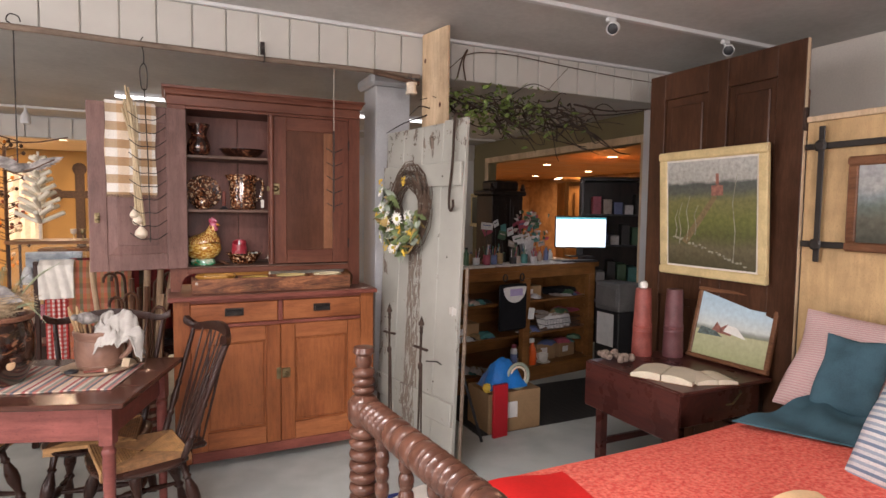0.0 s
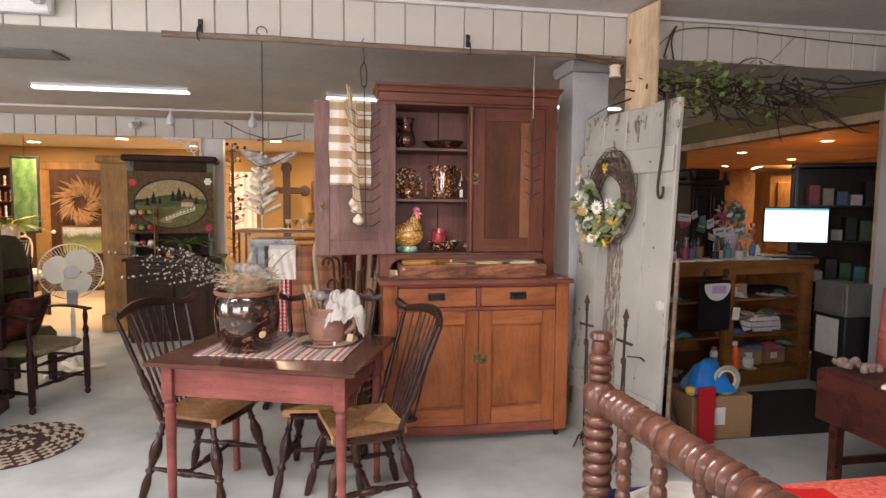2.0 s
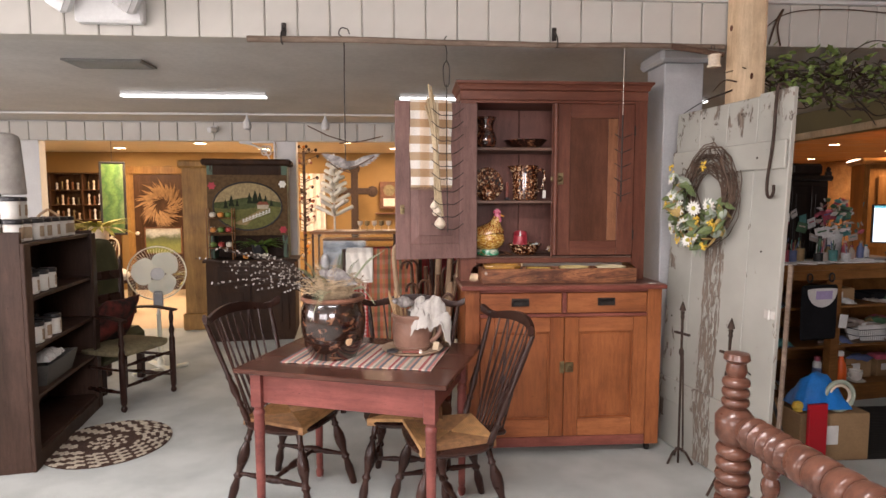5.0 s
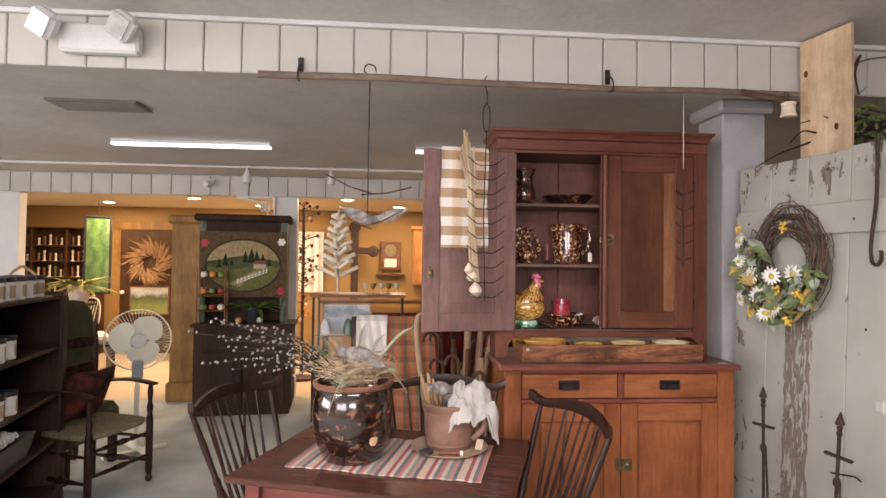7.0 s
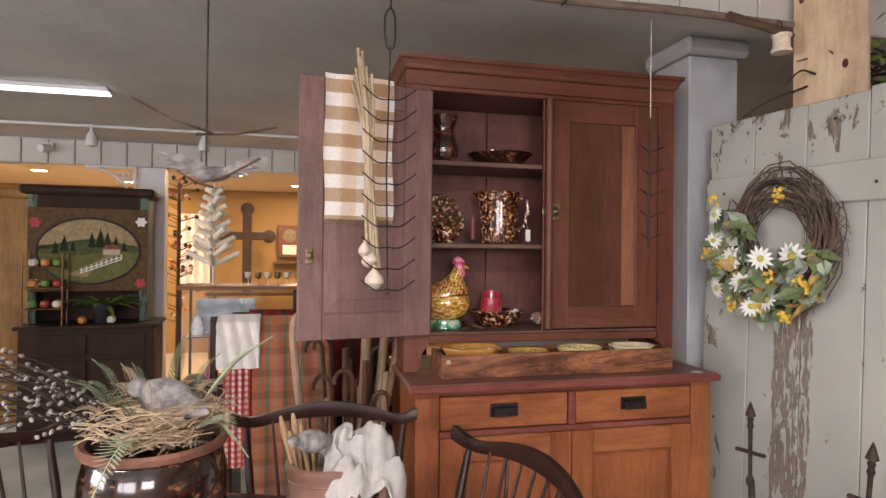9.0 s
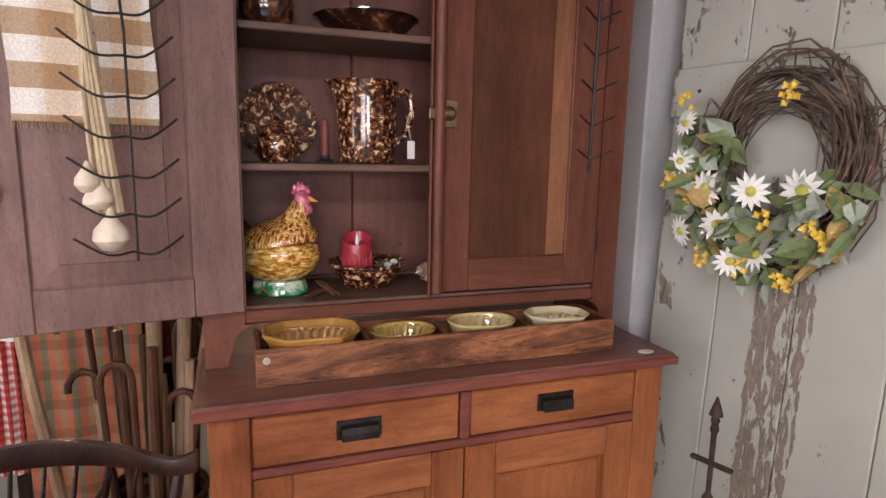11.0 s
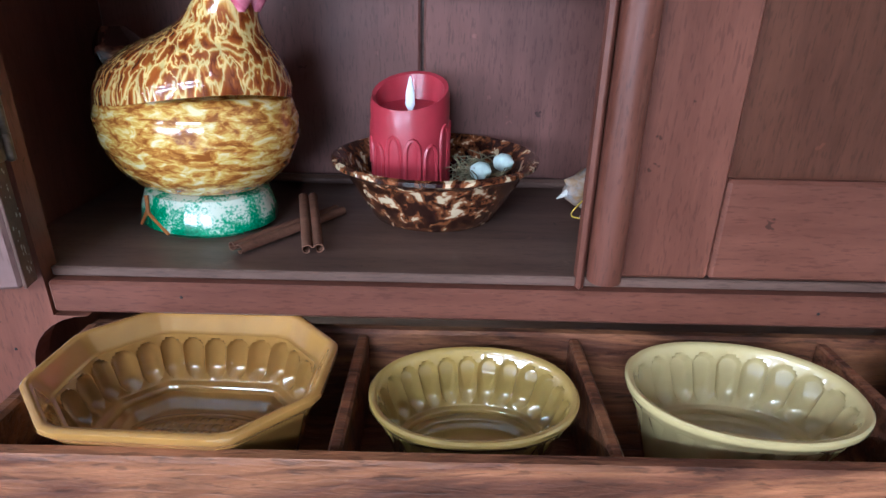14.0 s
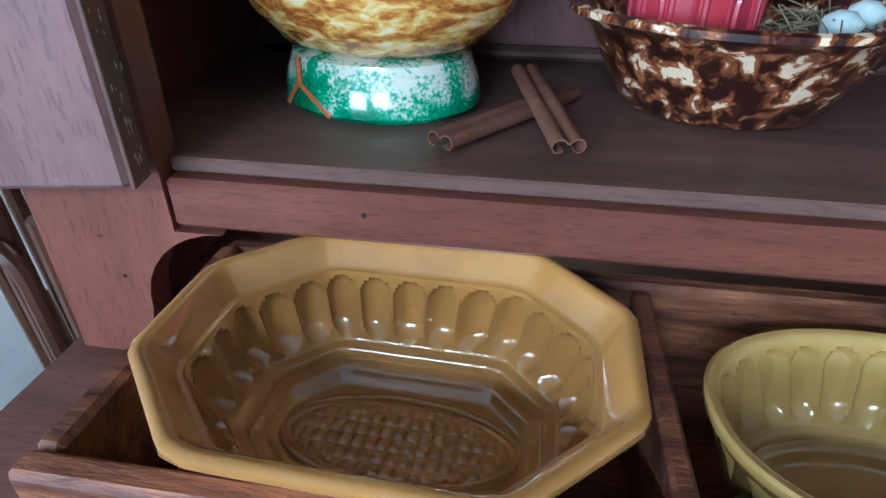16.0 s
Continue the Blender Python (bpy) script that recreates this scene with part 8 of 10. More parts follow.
M["blue_bag"] = surf("bright_blue_bag", (0.01, 0.16, 0.5), 0.4, vary=0.2)
solo("blue_bag", sheet(bmesh.new(), 18, 18, lambda u, v: ((u - 0.5) * 0.3, (v - 0.5) * 0.2 - 0.02, 0.004 + 0.19 * math.sin(math.pi * u) ** 0.7 * math.sin(math.pi * v) ** 0.7 + 0.012 * math.sin(21 * u) * math.sin(18 * v)), 0.004), "blue_bag", pose(2.28, 3.14, 0.3), "crumpled bright blue plastic bag on the box", "bag", smooth=True)
M["mat"] = surf("black_rubber_mat", (0.028, 0.026, 0.024), 0.8, vary=0.2)
mt = thing("floor_mat", pose(3.0, 3.5, 0.0005), "black ribbed rubber floor mat before the counter", "mat")
part("backing", B(-0.95, 0.72, -0.48, 0.34, 0, 0.006, b=0.002), "mat", mt)
rib = B(-0.94, 0.71, -0.006, 0.006, 0.0062, 0.012, b=0.003)
bmesh.ops.recalc_face_normals(rib, faces=rib.faces)
rme = bpy.data.meshes.new("rib")
rib.to_mesh(rme)
rib.free()
rme.materials.append(M["mat"])
for k in range(32):
    o = new("rib", rme)
    o.parent, o.matrix_basis = mt, pose(0, -0.465 + 0.0255 * k, 0)
carton(pose(2.33, 3.17, 0.0), 0.42, 0.3, 0.28, "card", "brown cardboard box on the floor by the plank door")
solo("red_board", B(-0.06, 0.06, -0.012, 0.012, 0, 0.36, b=0.003), surf("red_paint", (0.42, 0.012, 0.02), 0.5, vary=0.08), pose(2.18, 2.97, 0, 0, 0, 8), "upright red painted board before the box", "board")
gw = thing("ring_basket", pose(2.37, 3.07, 0.285), "small round green-grey wreath ring on the box", "wreath ring")
part("ring", tube(bmesh.new(), [(0.085 * math.cos(a), -0.02, 0.09 + 0.085 * math.sin(a)) for a in [6.283 * q / 28 for q in range(29)]], 0.012, 8), "leaf_grey", gw, smooth=True)
part("inner_ring", tube(bmesh.new(), [(0.062 * math.cos(a), -0.02, 0.09 + 0.062 * math.sin(a)) for a in [6.283 * q / 28 for q in range(29)]], 0.008, 8), "garlic", gw, smooth=True)
solo("yellow_ball", lathe(bmesh.new(), [(0.002, 0), (0.024, 0.008), (0.035, 0.032), (0.026, 0.056), (0.002, 0.066)], 18), "yellow", pose(2.13, 3.06, 0.282), "small yellow ball on the box", "ball", smooth=True)
solo("black_tripod_leg", tube(bmesh.new(), [(0.0, 0, 0.006), (-0.13, 0.1, 0.55)], 0.01, 8), "black_plastic", pose(2.02, 2.93, 0.0), "thin black pole leaning by the box", "pole")

# office beyond the opening
trim = structure("trim_office_opening", B(4.08, 4.1 - 0.003, 3.66, 6.6, 2.16, 2.23), "pine", "pale board over the office opening", "trim")
structure("trim_office_jamb", B(4.08, 4.1 - 0.003, 3.66, 3.73, 0, 2.1595), "pine", "pale board beside the office opening", "trim")
structure("trim_office_jamb_far", B(4.08, 4.1 - 0.003, 6.53, 6.6, 0, 2.1595), "pine", "pale board beside the office opening", "trim")
M["honey"] = wood("honey_pine_cabinet", (0.4, 0.16, 0.04), (0.55, 0.26, 0.08), "Z", 0.35, 4)
oc = thing("office_cabinet", pose(6.75, 7.25, 0, 0, 0, -22), "tall honey-pine cupboard in the lamp-lit office", "cupboard")
part("body", B(-0.75, 0.75, -0.25, 0.25, 0, 2.0), "honey", oc)
part("cornice", B(-0.82, 0.82, -0.32, 0.28, 2.0005, 2.08, b=0.03), "honey", oc)
for x in (-0.7, 0.02):
    d = part("door", B(x, x + 0.68, -0.272, -0.2505, 0.9, 1.95), "honey", oc)
    part("door_panel", B(x + 0.1, x + 0.58, -0.284, -0.2725, 1.02, 1.84, b=0.008), "honey", d)
M["lamp_warm"] = glow("warm_lamp", (1.0, 0.72, 0.42), 14)
for k, (x, y) in enumerate(((6.59, 8.69), (8.38, 11.66), (8.37, 9.67), (6.52, 6.86))):
    t = thing("downlight", pose(x, y, 2.399), "round recessed warm ceiling lamp", "ceiling light", "downlights")
    part("ring", lathe(bmesh.new(), [(0.075, -0.006), (0.095, -0.004), (0.095, 0.0)], 24), "white_paint", t)
    part("lens", lathe(bmesh.new(), [(0.07, -0.008), (0.03, -0.0075)], 20), "lamp_warm", t)
    area("downlight_beam", look((x, y, 2.385), (x, y, 0)), 0.14, 0.14, 52, WARM, "DISK")
structure("post_office", B(4.0, 4.075, 3.5, 3.62, 0, 2.43), "white_paint", "white post beside the office opening", "post")
picture(pose(4.09, 7.0 - 0.2, 1.3, 0, 0, EAST), 0.36, 0.46, 0.05, "gilt", landscape("dusk_painting", [(0, (0.03, 0.03, 0.02)), (1, (0.12, 0.11, 0.07))], 2, 0, 0.4), "small dark painting in a gilt frame")

M["cart_grey"] = surf("grey_cart_plastic", (0.16, 0.155, 0.15), 0.5, vary=0.2)
fc = thing("file_cart", pose(4.02, 3.78, 0, 0, 0, 0), "grey metal file cart with papers beside the counter", "cart")
part("body", B(-0.2, 0.05, -0.12, 0.2, 0.03, 0.62, b=0.01), "black_plastic", fc)
part("drawer", B(-0.215, -0.201, -0.1, 0.18, 0.66, 0.84, b=0.006), "cart_grey", fc, "grey plastic drawer")
part("top_case", B(-0.2, 0.05, -0.12, 0.2, 0.6205, 0.88, b=0.01), "cart_grey", fc)
part("hanging_paper", B(-0.222, -0.218, -0.08, 0.14, 0.3, 0.6, b=0.001), "white_thing", fc, "hanging white sheet of paper")
sh = thing("dark_shelving", pose(4.75, 4.6, 0, 0, 0, -35), "dark shelving crowded with cables and boxes in the office", "shelving")
part("back_panel", B(-0.5, 0.5, 0.181, 0.195, 0.02, 1.92), "ebony", sh)
for z in (0.3, 0.75, 1.15, 1.48, 1.86):
    part("shelf", B(-0.5, 0.5, -0.18, 0.18, z, z + 0.02), "black_plastic", sh)
for x in (-0.5, 0.47):
    for y in (-0.18, 0.15):
        part("upright", B(x, x + 0.03, y, y + 0.03, 0, 1.9), "black_plastic", sh)
for k in range(30):
    z = (0.321, 0.771, 1.171, 1.501)[k % 4]
    x = -0.42 + 0.028 * k
    part("boxed_item", B(x - 0.04, x + 0.05, -0.15, 0.1, z, z + 0.1 + 0.03 * (k % 5), b=0.004), SM[(k * 3 + k // 4) % 8], sh)

# ---------------------------------------------------------------- west side: bookcase, rug, armchair, fan
M["case_brown"] = wood("dark_brown_bookcase", (0.032, 0.016, 0.01), (0.065, 0.034, 0.023), "Z", 0.5, 5, wear=(0.2, 0.13, 0.1), wear_at=0.77)
BK = pose(-2.315, 3.725, 0, 0, 0, 100)      # its front faces east
bk = thing("bookcase", BK, "dark brown open bookcase stocked with candle jars", "bookcase")
part("back", B(-0.55, 0.55, 0.33, 0.345, 0, 1.28), "case_brown", bk)
for x0, x1, zt in ((-0.555, -0.53, 1.34), (0.53, 0.555, 1.3)):
    part("side", B(x0, x1, 0, 0.3295, 0, zt), "case_brown", bk)
    part("front_stile", B(x0 - 0.005, x1 + (0.05 if x0 < 0 else -0.0) , -0.02, -0.0005, 0, 1.28) if x0 < 0 else B(x0 - 0.05, x1 + 0.005, -0.02, -0.0005, 0, 1.28), "case_brown", bk)
SHZ = (0.1, 0.4, 0.68, 0.97, 1.28)
for z in SHZ:
    part("shelf", B(-0.529, 0.529, 0.0, 0.3295, z - 0.022, z), "case_brown", bk)
part("base_board", B(-0.504, 0.479, -0.018, -0.001, 0, 0.09), "case_brown", bk)
M["jar_white"] = surf("white_candle_jar", (0.62, 0.6, 0.55), 0.3, vary=0.06)
M["jar_label"] = surf("tan_jar_label", (0.32, 0.24, 0.16), 0.8, vary=0.12, scale=30)
jar0 = None


def jar(m, fresh):
    t = thing("candle_jar", m, "white candle jar with black lid and tan label", "candle jar", "candle jars on the bookcase")
    part("jar", lathe(bmesh.new(), [(0.042, 0), (0.046, 0.004), (0.046, 0.095), (0.042, 0.1)], 20), "jar_white", t, smooth=True)
    part("lid", lathe(bmesh.new(), [(0.0475, 0.1005), (0.0485, 0.103), (0.0485, 0.122), (0.045, 0.126)], 20), "black_plastic", t, "black metal lid", smooth=True)
    rings = [[Vector((0.0464 * math.cos(a), 0.0464 * math.sin(a), z)) for a in [-2.3 + 1.5 * q / 8 for q in range(9)]] + [Vector((0.0472 * math.cos(a), 0.0472 * math.sin(a), z)) for a in [-0.8 - 1.5 * q / 8 for q in range(9)]] for z in (0.018, 0.082)]
    part("label", loft(bmesh.new(), rings), "jar_label", t)
    return t


spots = [(x, y, z) for z in (0.68, 0.97) for x in (-0.42, -0.3, -0.18, -0.05) for y in (0.06, 0.18)]
spots += [(x, y, 1.28) for x in (-0.45, -0.33, -0.2, -0.07, 0.06, 0.2, 0.33) for y in (0.07, 0.19)]
spots += [(-0.42, 0.09, 1.407), (-0.28, 0.11, 1.407)]
for k, (x, y, z) in enumerate(spots):
    mm = BK @ pose(x + R.uniform(-0.01, 0.01), y + R.uniform(-0.01, 0.01), z + 0.0005, 0, 0, R.uniform(-40, 40))
    jar0 = jar(mm, k) if jar0 is None else (copy_thing(jar0, mm) and jar0)
lmp = thing("table_lamp", BK @ pose(-0.13, 0.27, 1.2805), "table lamp with a plain cream cloth shade on the bookcase", "lamp")
part("base", lathe(bmesh.new(), [(0.06, 0), (0.062, 0.012), (0.02, 0.03), (0.03, 0.08), (0.034, 0.12), (0.014, 0.17), (0.012, 0.3)], 20), "chair_dark", lmp, smooth=True)
part("shade", lathe(bmesh.new(), [(0.138, 0.27), (0.14, 0.272), (0.122, 0.58), (0.114, 0.615), (0.09, 0.63), (0.087, 0.626), (0.11, 0.61), (0.118, 0.58), (0.134, 0.272)], 32), "linen", lmp, "plain cream cloth shade", smooth=True)
tin = thing("metal_bin", BK @ pose(-0.05, 0.1, 0.4005), "grey metal bin full of crumpled white paper", "bin")
rings = [[Vector((sx * a, sy * b2, z)) for sx, sy in ((-1, -1), (1, -1), (1, 1), (-1, 1))] for a, b2, z in ((0.2, 0.07, 0), (0.23, 0.1, 0.13), (0.222, 0.092, 0.13), (0.195, 0.065, 0.01))]
part("bin", loft(bmesh.new(), rings), surf("dull_zinc", (0.13, 0.125, 0.115), 0.5, 0.5), tin)
for k in range(12):
    part("crumpled_paper", sheet(bmesh.new(), 6, 6, lambda u, v, s=k: ((u - 0.5) * 0.1 + 0.03 * (s % 6) - 0.09, (v - 0.5) * 0.1 + 0.02 * (s // 6) - 0.02, 0.13 + 0.03 * abs(math.sin(7 * u + s) * math.sin(6 * v + 2 * s)) + 0.03 * math.sin(math.pi * u) * math.sin(math.pi * v)), 0.002), "white_thing", tin)

# braided oval rug: rings of small plaits
M["rug_dark"] = surf("rug_dark_wool", (0.06, 0.035, 0.026), 0.95, vary=0.3, scale=40, bump=1.0)
M["rug_pale"] = surf("rug_pale_wool", (0.42, 0.37, 0.29), 0.95, vary=0.2, scale=40, bump=1.0)
rug = thing("braided_rug", pose(-2.0, 3.56, 0.001, 0, 0, 20), "round braided rug in dark brown and cream wool", "rug")
part("backing", lathe(bmesh.new(), [(0.36, 0), (0.362, 0.004), (0.355, 0.006), (0.01, 0.006)], 48), "rug_dark", rug)
tufts = {}
for ringk in range(14):
    r = 0.03 + 0.0245 * ringk
    n = max(8, int(6.283 * r / 0.03))
    for k in range(n):
        a = 6.283 * (k + 0.5 * (ringk % 2)) / n
        if ringk < 4:
            mt_ = "rug_dark" if (ringk + k) % 2 else "rug_pale"
        elif ringk in (4, 5):
            mt_ = "rug_dark"
        else:
            mt_ = "rug_pale" if ((k // 2) + ringk) % 2 else "rug_dark"
        bm = tufts.setdefault(mt_, bmesh.new())
        box(bm, -0.0155, 0.0155, -0.0115, 0.0115, 0.0045, 0.0115, b=0.004, m=Matrix.Translation((r * math.cos(a), r * math.sin(a), 0)) @ pose(0, 0, 0, 0, 0, math.degrees(a) + 90 + 18))
for mt_, bm in tufts.items():
    tagged(part("plait", bm, mt_, rug), kind="stuff")

# slat armchair
AC = pose(-2.3, 4.42, 0, 0, 0, 69)
ac = thing("armchair", AC, "dark turned armchair with a woven seat and cushion", "chair")
for x in (-0.24, 0.24):
    part("front_leg", lathe(bmesh.new(), [(0.012, 0), (0.022, 0.015), (0.022, 0.03), (0.013, 0.045), (0.022, 0.06), (0.024, 0.3), (0.022, 0.43), (0.015, 0.46), (0.022, 0.5), (0.012, 0.54), (0.019, 0.6), (0.012, 0.655)], 14, Matrix.Translation((x, -0.24, 0))), "chair_dark", ac, smooth=True)
    part("back_post", lathe(bmesh.new(), [(0.02, 0), (0.022, 0.4), (0.021, 0.9), (0.012, 1.0), (0.018, 1.04), (0.004, 1.08)], 14, Matrix.Translation((x * 0.9, 0.22, 0))), "chair_dark", ac, smooth=True)
    rings = [[Vector((x * (1 - 0.1 * (k / 8)) + dx, -0.28 + 0.5 * k / 8, 0.66 + 0.02 * math.sin(k * 0.5) + dz)) for dx, dz in ((-0.025, -0.008), (0.025, -0.008), (0.028, 0.004), (0, 0.012), (-0.028, 0.004))] for k in range(9)]
    part("arm", loft(bmesh.new(), rings), "chair_dark", ac, smooth=True)
    for z in (0.14, 0.3):
        part("side_rung", turned(bmesh.new(), (x, -0.24, z), (x * 0.9, 0.22, z), STRET if z < 0.2 else [(0, 0.008), (0.5, 0.012), (1, 0.008)], 10), "chair_dark", ac, smooth=True)
for z in (0.18, 0.33):
    part("front_rung", turned(bmesh.new(), (-0.24, -0.24, z), (0.24, -0.24, z), STRET, 10), "chair_dark", ac, smooth=True)
for z in (0.55, 0.72, 0.9):
    part("back_slat", B(-0.2, 0.2, 0.21, 0.222, z, z + 0.07, b=0.004), "chair_dark", ac)
part("seat", loft(bmesh.new(), [[Vector((x * k, y * k - 0.01, z)) for x, y in superellipse(0.255, 0.24, 0.4, 32)] for k, z in ((0.96, 0.395), (1, 0.41), (0.99, 0.43), (0.9, 0.437))]), surf("olive_woven_seat", (0.2, 0.17, 0.1), 0.9, vary=0.25, scale=30, bump=0.8), ac, "olive woven seat", smooth=True)
M["cush"] = surf("black_red_cushion", (0.025, 0.018, 0.016), 0.9, vary=0.3, second=(0.22, 0.04, 0.03), scale=9)
pillow("cushion", AC @ pose(0.02, 0.1, 0.6, -62, 0, 8), 0.2, 0.19, 0.07, "cush", "black cushion with a dark red flower on the armchair")
M["green_cloth"] = surf("olive_green_wool", (0.085, 0.085, 0.045), 0.95, vary=0.25, scale=8, bump=0.9, fine=220)
gcl = thing("wingback_chair", pose(-2.72, 4.78, 0, 0, 0, 80), "high-backed chair covered in olive-green wool", "chair")
rings = []
for z, k in ((0.4, 1.0), (0.8, 1.0), (1.0, 0.97), (1.12, 0.86), (1.19, 0.6), (1.205, 0.3)):
    rings.append([Vector((x * k, y * (0.7 + 0.3 * k), z)) for x, y in superellipse(0.31, 0.09, 0.5, 32)])
part("back", loft(bmesh.new(), rings), "green_cloth", gcl, smooth=True)
part("seat", B(-0.3, 0.3, -0.3, -0.095, 0.22, 0.45, b=0.05), "green_cloth", gcl)
for x in (-0.24, 0.24):
    for y in (-0.26, 0.05):
        part("leg", B(x - 0.025, x + 0.025, y - 0.025, y + 0.025, 0, 0.4 if y > 0 else 0.2195, b=0.004), "chair_dark", gcl)

M["fan_white"] = surf("white_fan_plastic", (0.86, 0.85, 0.72), 0.4, vary=0.05)
fan = thing("pedestal_fan", pose(-2.33, 5.15, 0, 0, 0, 24), "white pedestal fan on a cross base, at rest", "fan")
for a in (20, 110):
    part("base_bar", B(-0.24, 0.24, -0.025, 0.025, 0.0 + 0.03 * (a > 50), 0.028 + 0.03 * (a > 50), b=0.008, m=pose(0, 0, 0, 0, 0, a)), "fan_white", fan)
part("pole", lathe(bmesh.new(), [(0.03, 0.0585), (0.03, 0.1), (0.018, 0.11), (0.018, 0.5), (0.024, 0.51), (0.014, 0.53), (0.014, 0.7)], 16), "fan_white", fan, smooth=True)
part("control_box", B(-0.04, 0.04, -0.05, 0.03, 0.58, 0.72, b=0.012), surf("grey_plastic", (0.3, 0.31, 0.32), 0.5), fan)
part("motor", lathe(bmesh.new(), [(0.03, -0.17), (0.06, -0.15), (0.065, -0.06), (0.04, -0.04)], 20, pose(0, 0, 0.88, 90) @ pose(0, 0, 0)), "fan_white", fan, smooth=True)
for k in range(3):
    rings = []
    for q in range(8):
        r = 0.04 + 0.165 * q / 7
        wv = 0.118 * math.sin(math.pi * min(0.95, 0.25 + 0.65 * q / 7))
        rings.append([Vector((r, s * wv, dz + 0.25 * s * wv)) for s, dz in ((-1, 0), (0, 0.004), (1, 0), (1, 0.003), (0, 0.007), (-1, 0.003))])
    m_ = pose(0, 0.0, 0.88, 90) @ pose(0, 0, 0, 0, 0, 120 * k + 50)
    part("blade", loft(bmesh.new(), [[m_ @ p for p in r] for r in rings]), "fan_white", fan, smooth=True)
gm = pose(0, 0, 0.88, 90)
bm = bmesh.new()
for k in range(56):
    a = 6.283 * k / 56
    c_, s_ = math.cos(a), math.sin(a)
    for sg in (1, -1):
        tube(bm, [gm @ Vector((0.05 * c_, 0.05 * s_, sg * 0.075)), gm @ Vector((0.17 * c_, 0.17 * s_, sg * 0.06)), gm @ Vector((0.232 * c_, 0.232 * s_, 0))], 0.0013, 4)
tagged(part("guard_wires", bm, "fan_white", fan), kind="stuff")
part("guard_ring", tube(bmesh.new(), [gm @ Vector((0.234 * math.cos(6.283 * k / 40), 0.234 * math.sin(6.283 * k / 40), 0)) for k in range(41)], 0.006, 6), "fan_white", fan, smooth=True)
part("badge", lathe(bmesh.new(), [(0.055, 0.076), (0.052, 0.082), (0.01, 0.084)], 22, gm), "white_thing", fan, "round centre badge", smooth=True)

# ---------------------------------------------------------------- hutch, ochre pilaster, showcase
M["hutch_dark"] = wood("dark_hutch", (0.024, 0.011, 0.006), (0.05, 0.024, 0.012), "Z", 0.7, 5)
M["hutch_green"] = chipped("old_green_paint", (0.075, 0.13, 0.085), (0.05, 0.03, 0.018), at=0.52)
HU = pose(-1.87, 6.5, 0, 0, 0, 6)
hu = thing("hutch", HU, "dark hutch with a green-edged painted upper panel", "hutch")
part("base", B(-0.42, 0.5, -0.28, 0.2, 0.06, 0.86), "hutch_dark", hu)
part("base_top", B(-0.45, 0.53, -0.31, 0.2, 0.8605, 0.89, b=0.006), "hutch_dark", hu)
part("plinth", B(-0.4, 0.48, -0.26, 0.2, 0, 0.0595), "hutch_dark", hu)
for x in (-0.34, 0.06):
    d = part("door", B(x, x + 0.37, -0.3, -0.2805, 0.12, 0.62), "hutch_dark", hu)
    part("door_panel", B(x + 0.07, x + 0.3, -0.308, -0.3005, 0.2, 0.54, b=0.005), "hutch_dark", d)
    part("latch", B(x + (0.33 if x < 0 else 0.02), x + (0.35 if x < 0 else 0.04), -0.316, -0.3005, 0.36, 0.42), "iron", d)
    part("drawer", B(x, x + 0.37, -0.3, -0.2805, 0.66, 0.82), "hutch_dark", hu)
for x0, x1 in ((-0.42, -0.36), (0.36, 0.42)):
    part("green_side", B(x0, x1, -0.1, 0.2, 0.8905, 1.9), "hutch_green", hu)
part("upper_back", B(-0.3595, 0.3595, 0.1, 0.2, 0.8905, 1.9), "hutch_dark", hu)
part("cornice", B(-0.47, 0.47, -0.16, 0.2, 1.9005, 1.97, b=0.02), "hutch_dark", hu)
part("head_board", B(-0.36, 0.36, -0.1, 0.0995, 1.78, 1.9), "hutch_dark", hu)
hr = thing("hooked_rug_picture", HU @ pose(-0.0, -0.105, 1.12), "hooked wool picture of a fenced village in an oval", "wall hanging")
M["hook_bg"] = surf("hooked_brown_wool", (0.1, 0.062, 0.03), 0.95, vary=0.3, scale=30, bump=1.0, fine=160)
part("ground_cloth", B(-0.42, 0.42, -0.006, 0, 0.02, 0.68, b=0.002), "hook_bg", hr)
ov = superellipse(0.36, 0.26, 1.0, 48)
on_rug = Matrix.Translation((0, 0, 0.34)) @ pose(0, 0, 0, 90)
WOOL = {w_: surf("hooked_wool_%s" % w_, c, 0.95, vary=0.25, scale=40, bump=1.0, fine=170) for w_, c in (("sky", (0.3, 0.23, 0.12)), ("field", (0.13, 0.13, 0.045)), ("hill", (0.07, 0.085, 0.035)), ("tree", (0.02, 0.026, 0.014)), ("path", (0.27, 0.2, 0.1)), ("house", (0.42, 0.36, 0.26)), ("roof", (0.2, 0.07, 0.04)))}
part("oval", slab(bmesh.new(), ov, 0.0062, 0.0092, on_rug), WOOL["sky"], hr)
part("oval_border", tube(bmesh.new(), [(x, -0.011, 0.34 + y) for x, y in ov + ov[:1]], 0.009, 6), "black_frame", hr)


def lower_oval(cut, bumps):
    """The part of the oval under a rolling line."""
    top = [(x, cut + bumps * math.sin(9 * x + 20 * cut)) for x in [0.36 * (1 - 2 * q / 24) * (1 - (cut / 0.26) ** 2) ** 0.5 * 0.97 for q in range(25)]]
    arc = [(x * 0.985, y * 0.985) for x, y in ov if y < cut - 0.02]
    arc.sort(key=lambda q: q[0])
    return top + arc


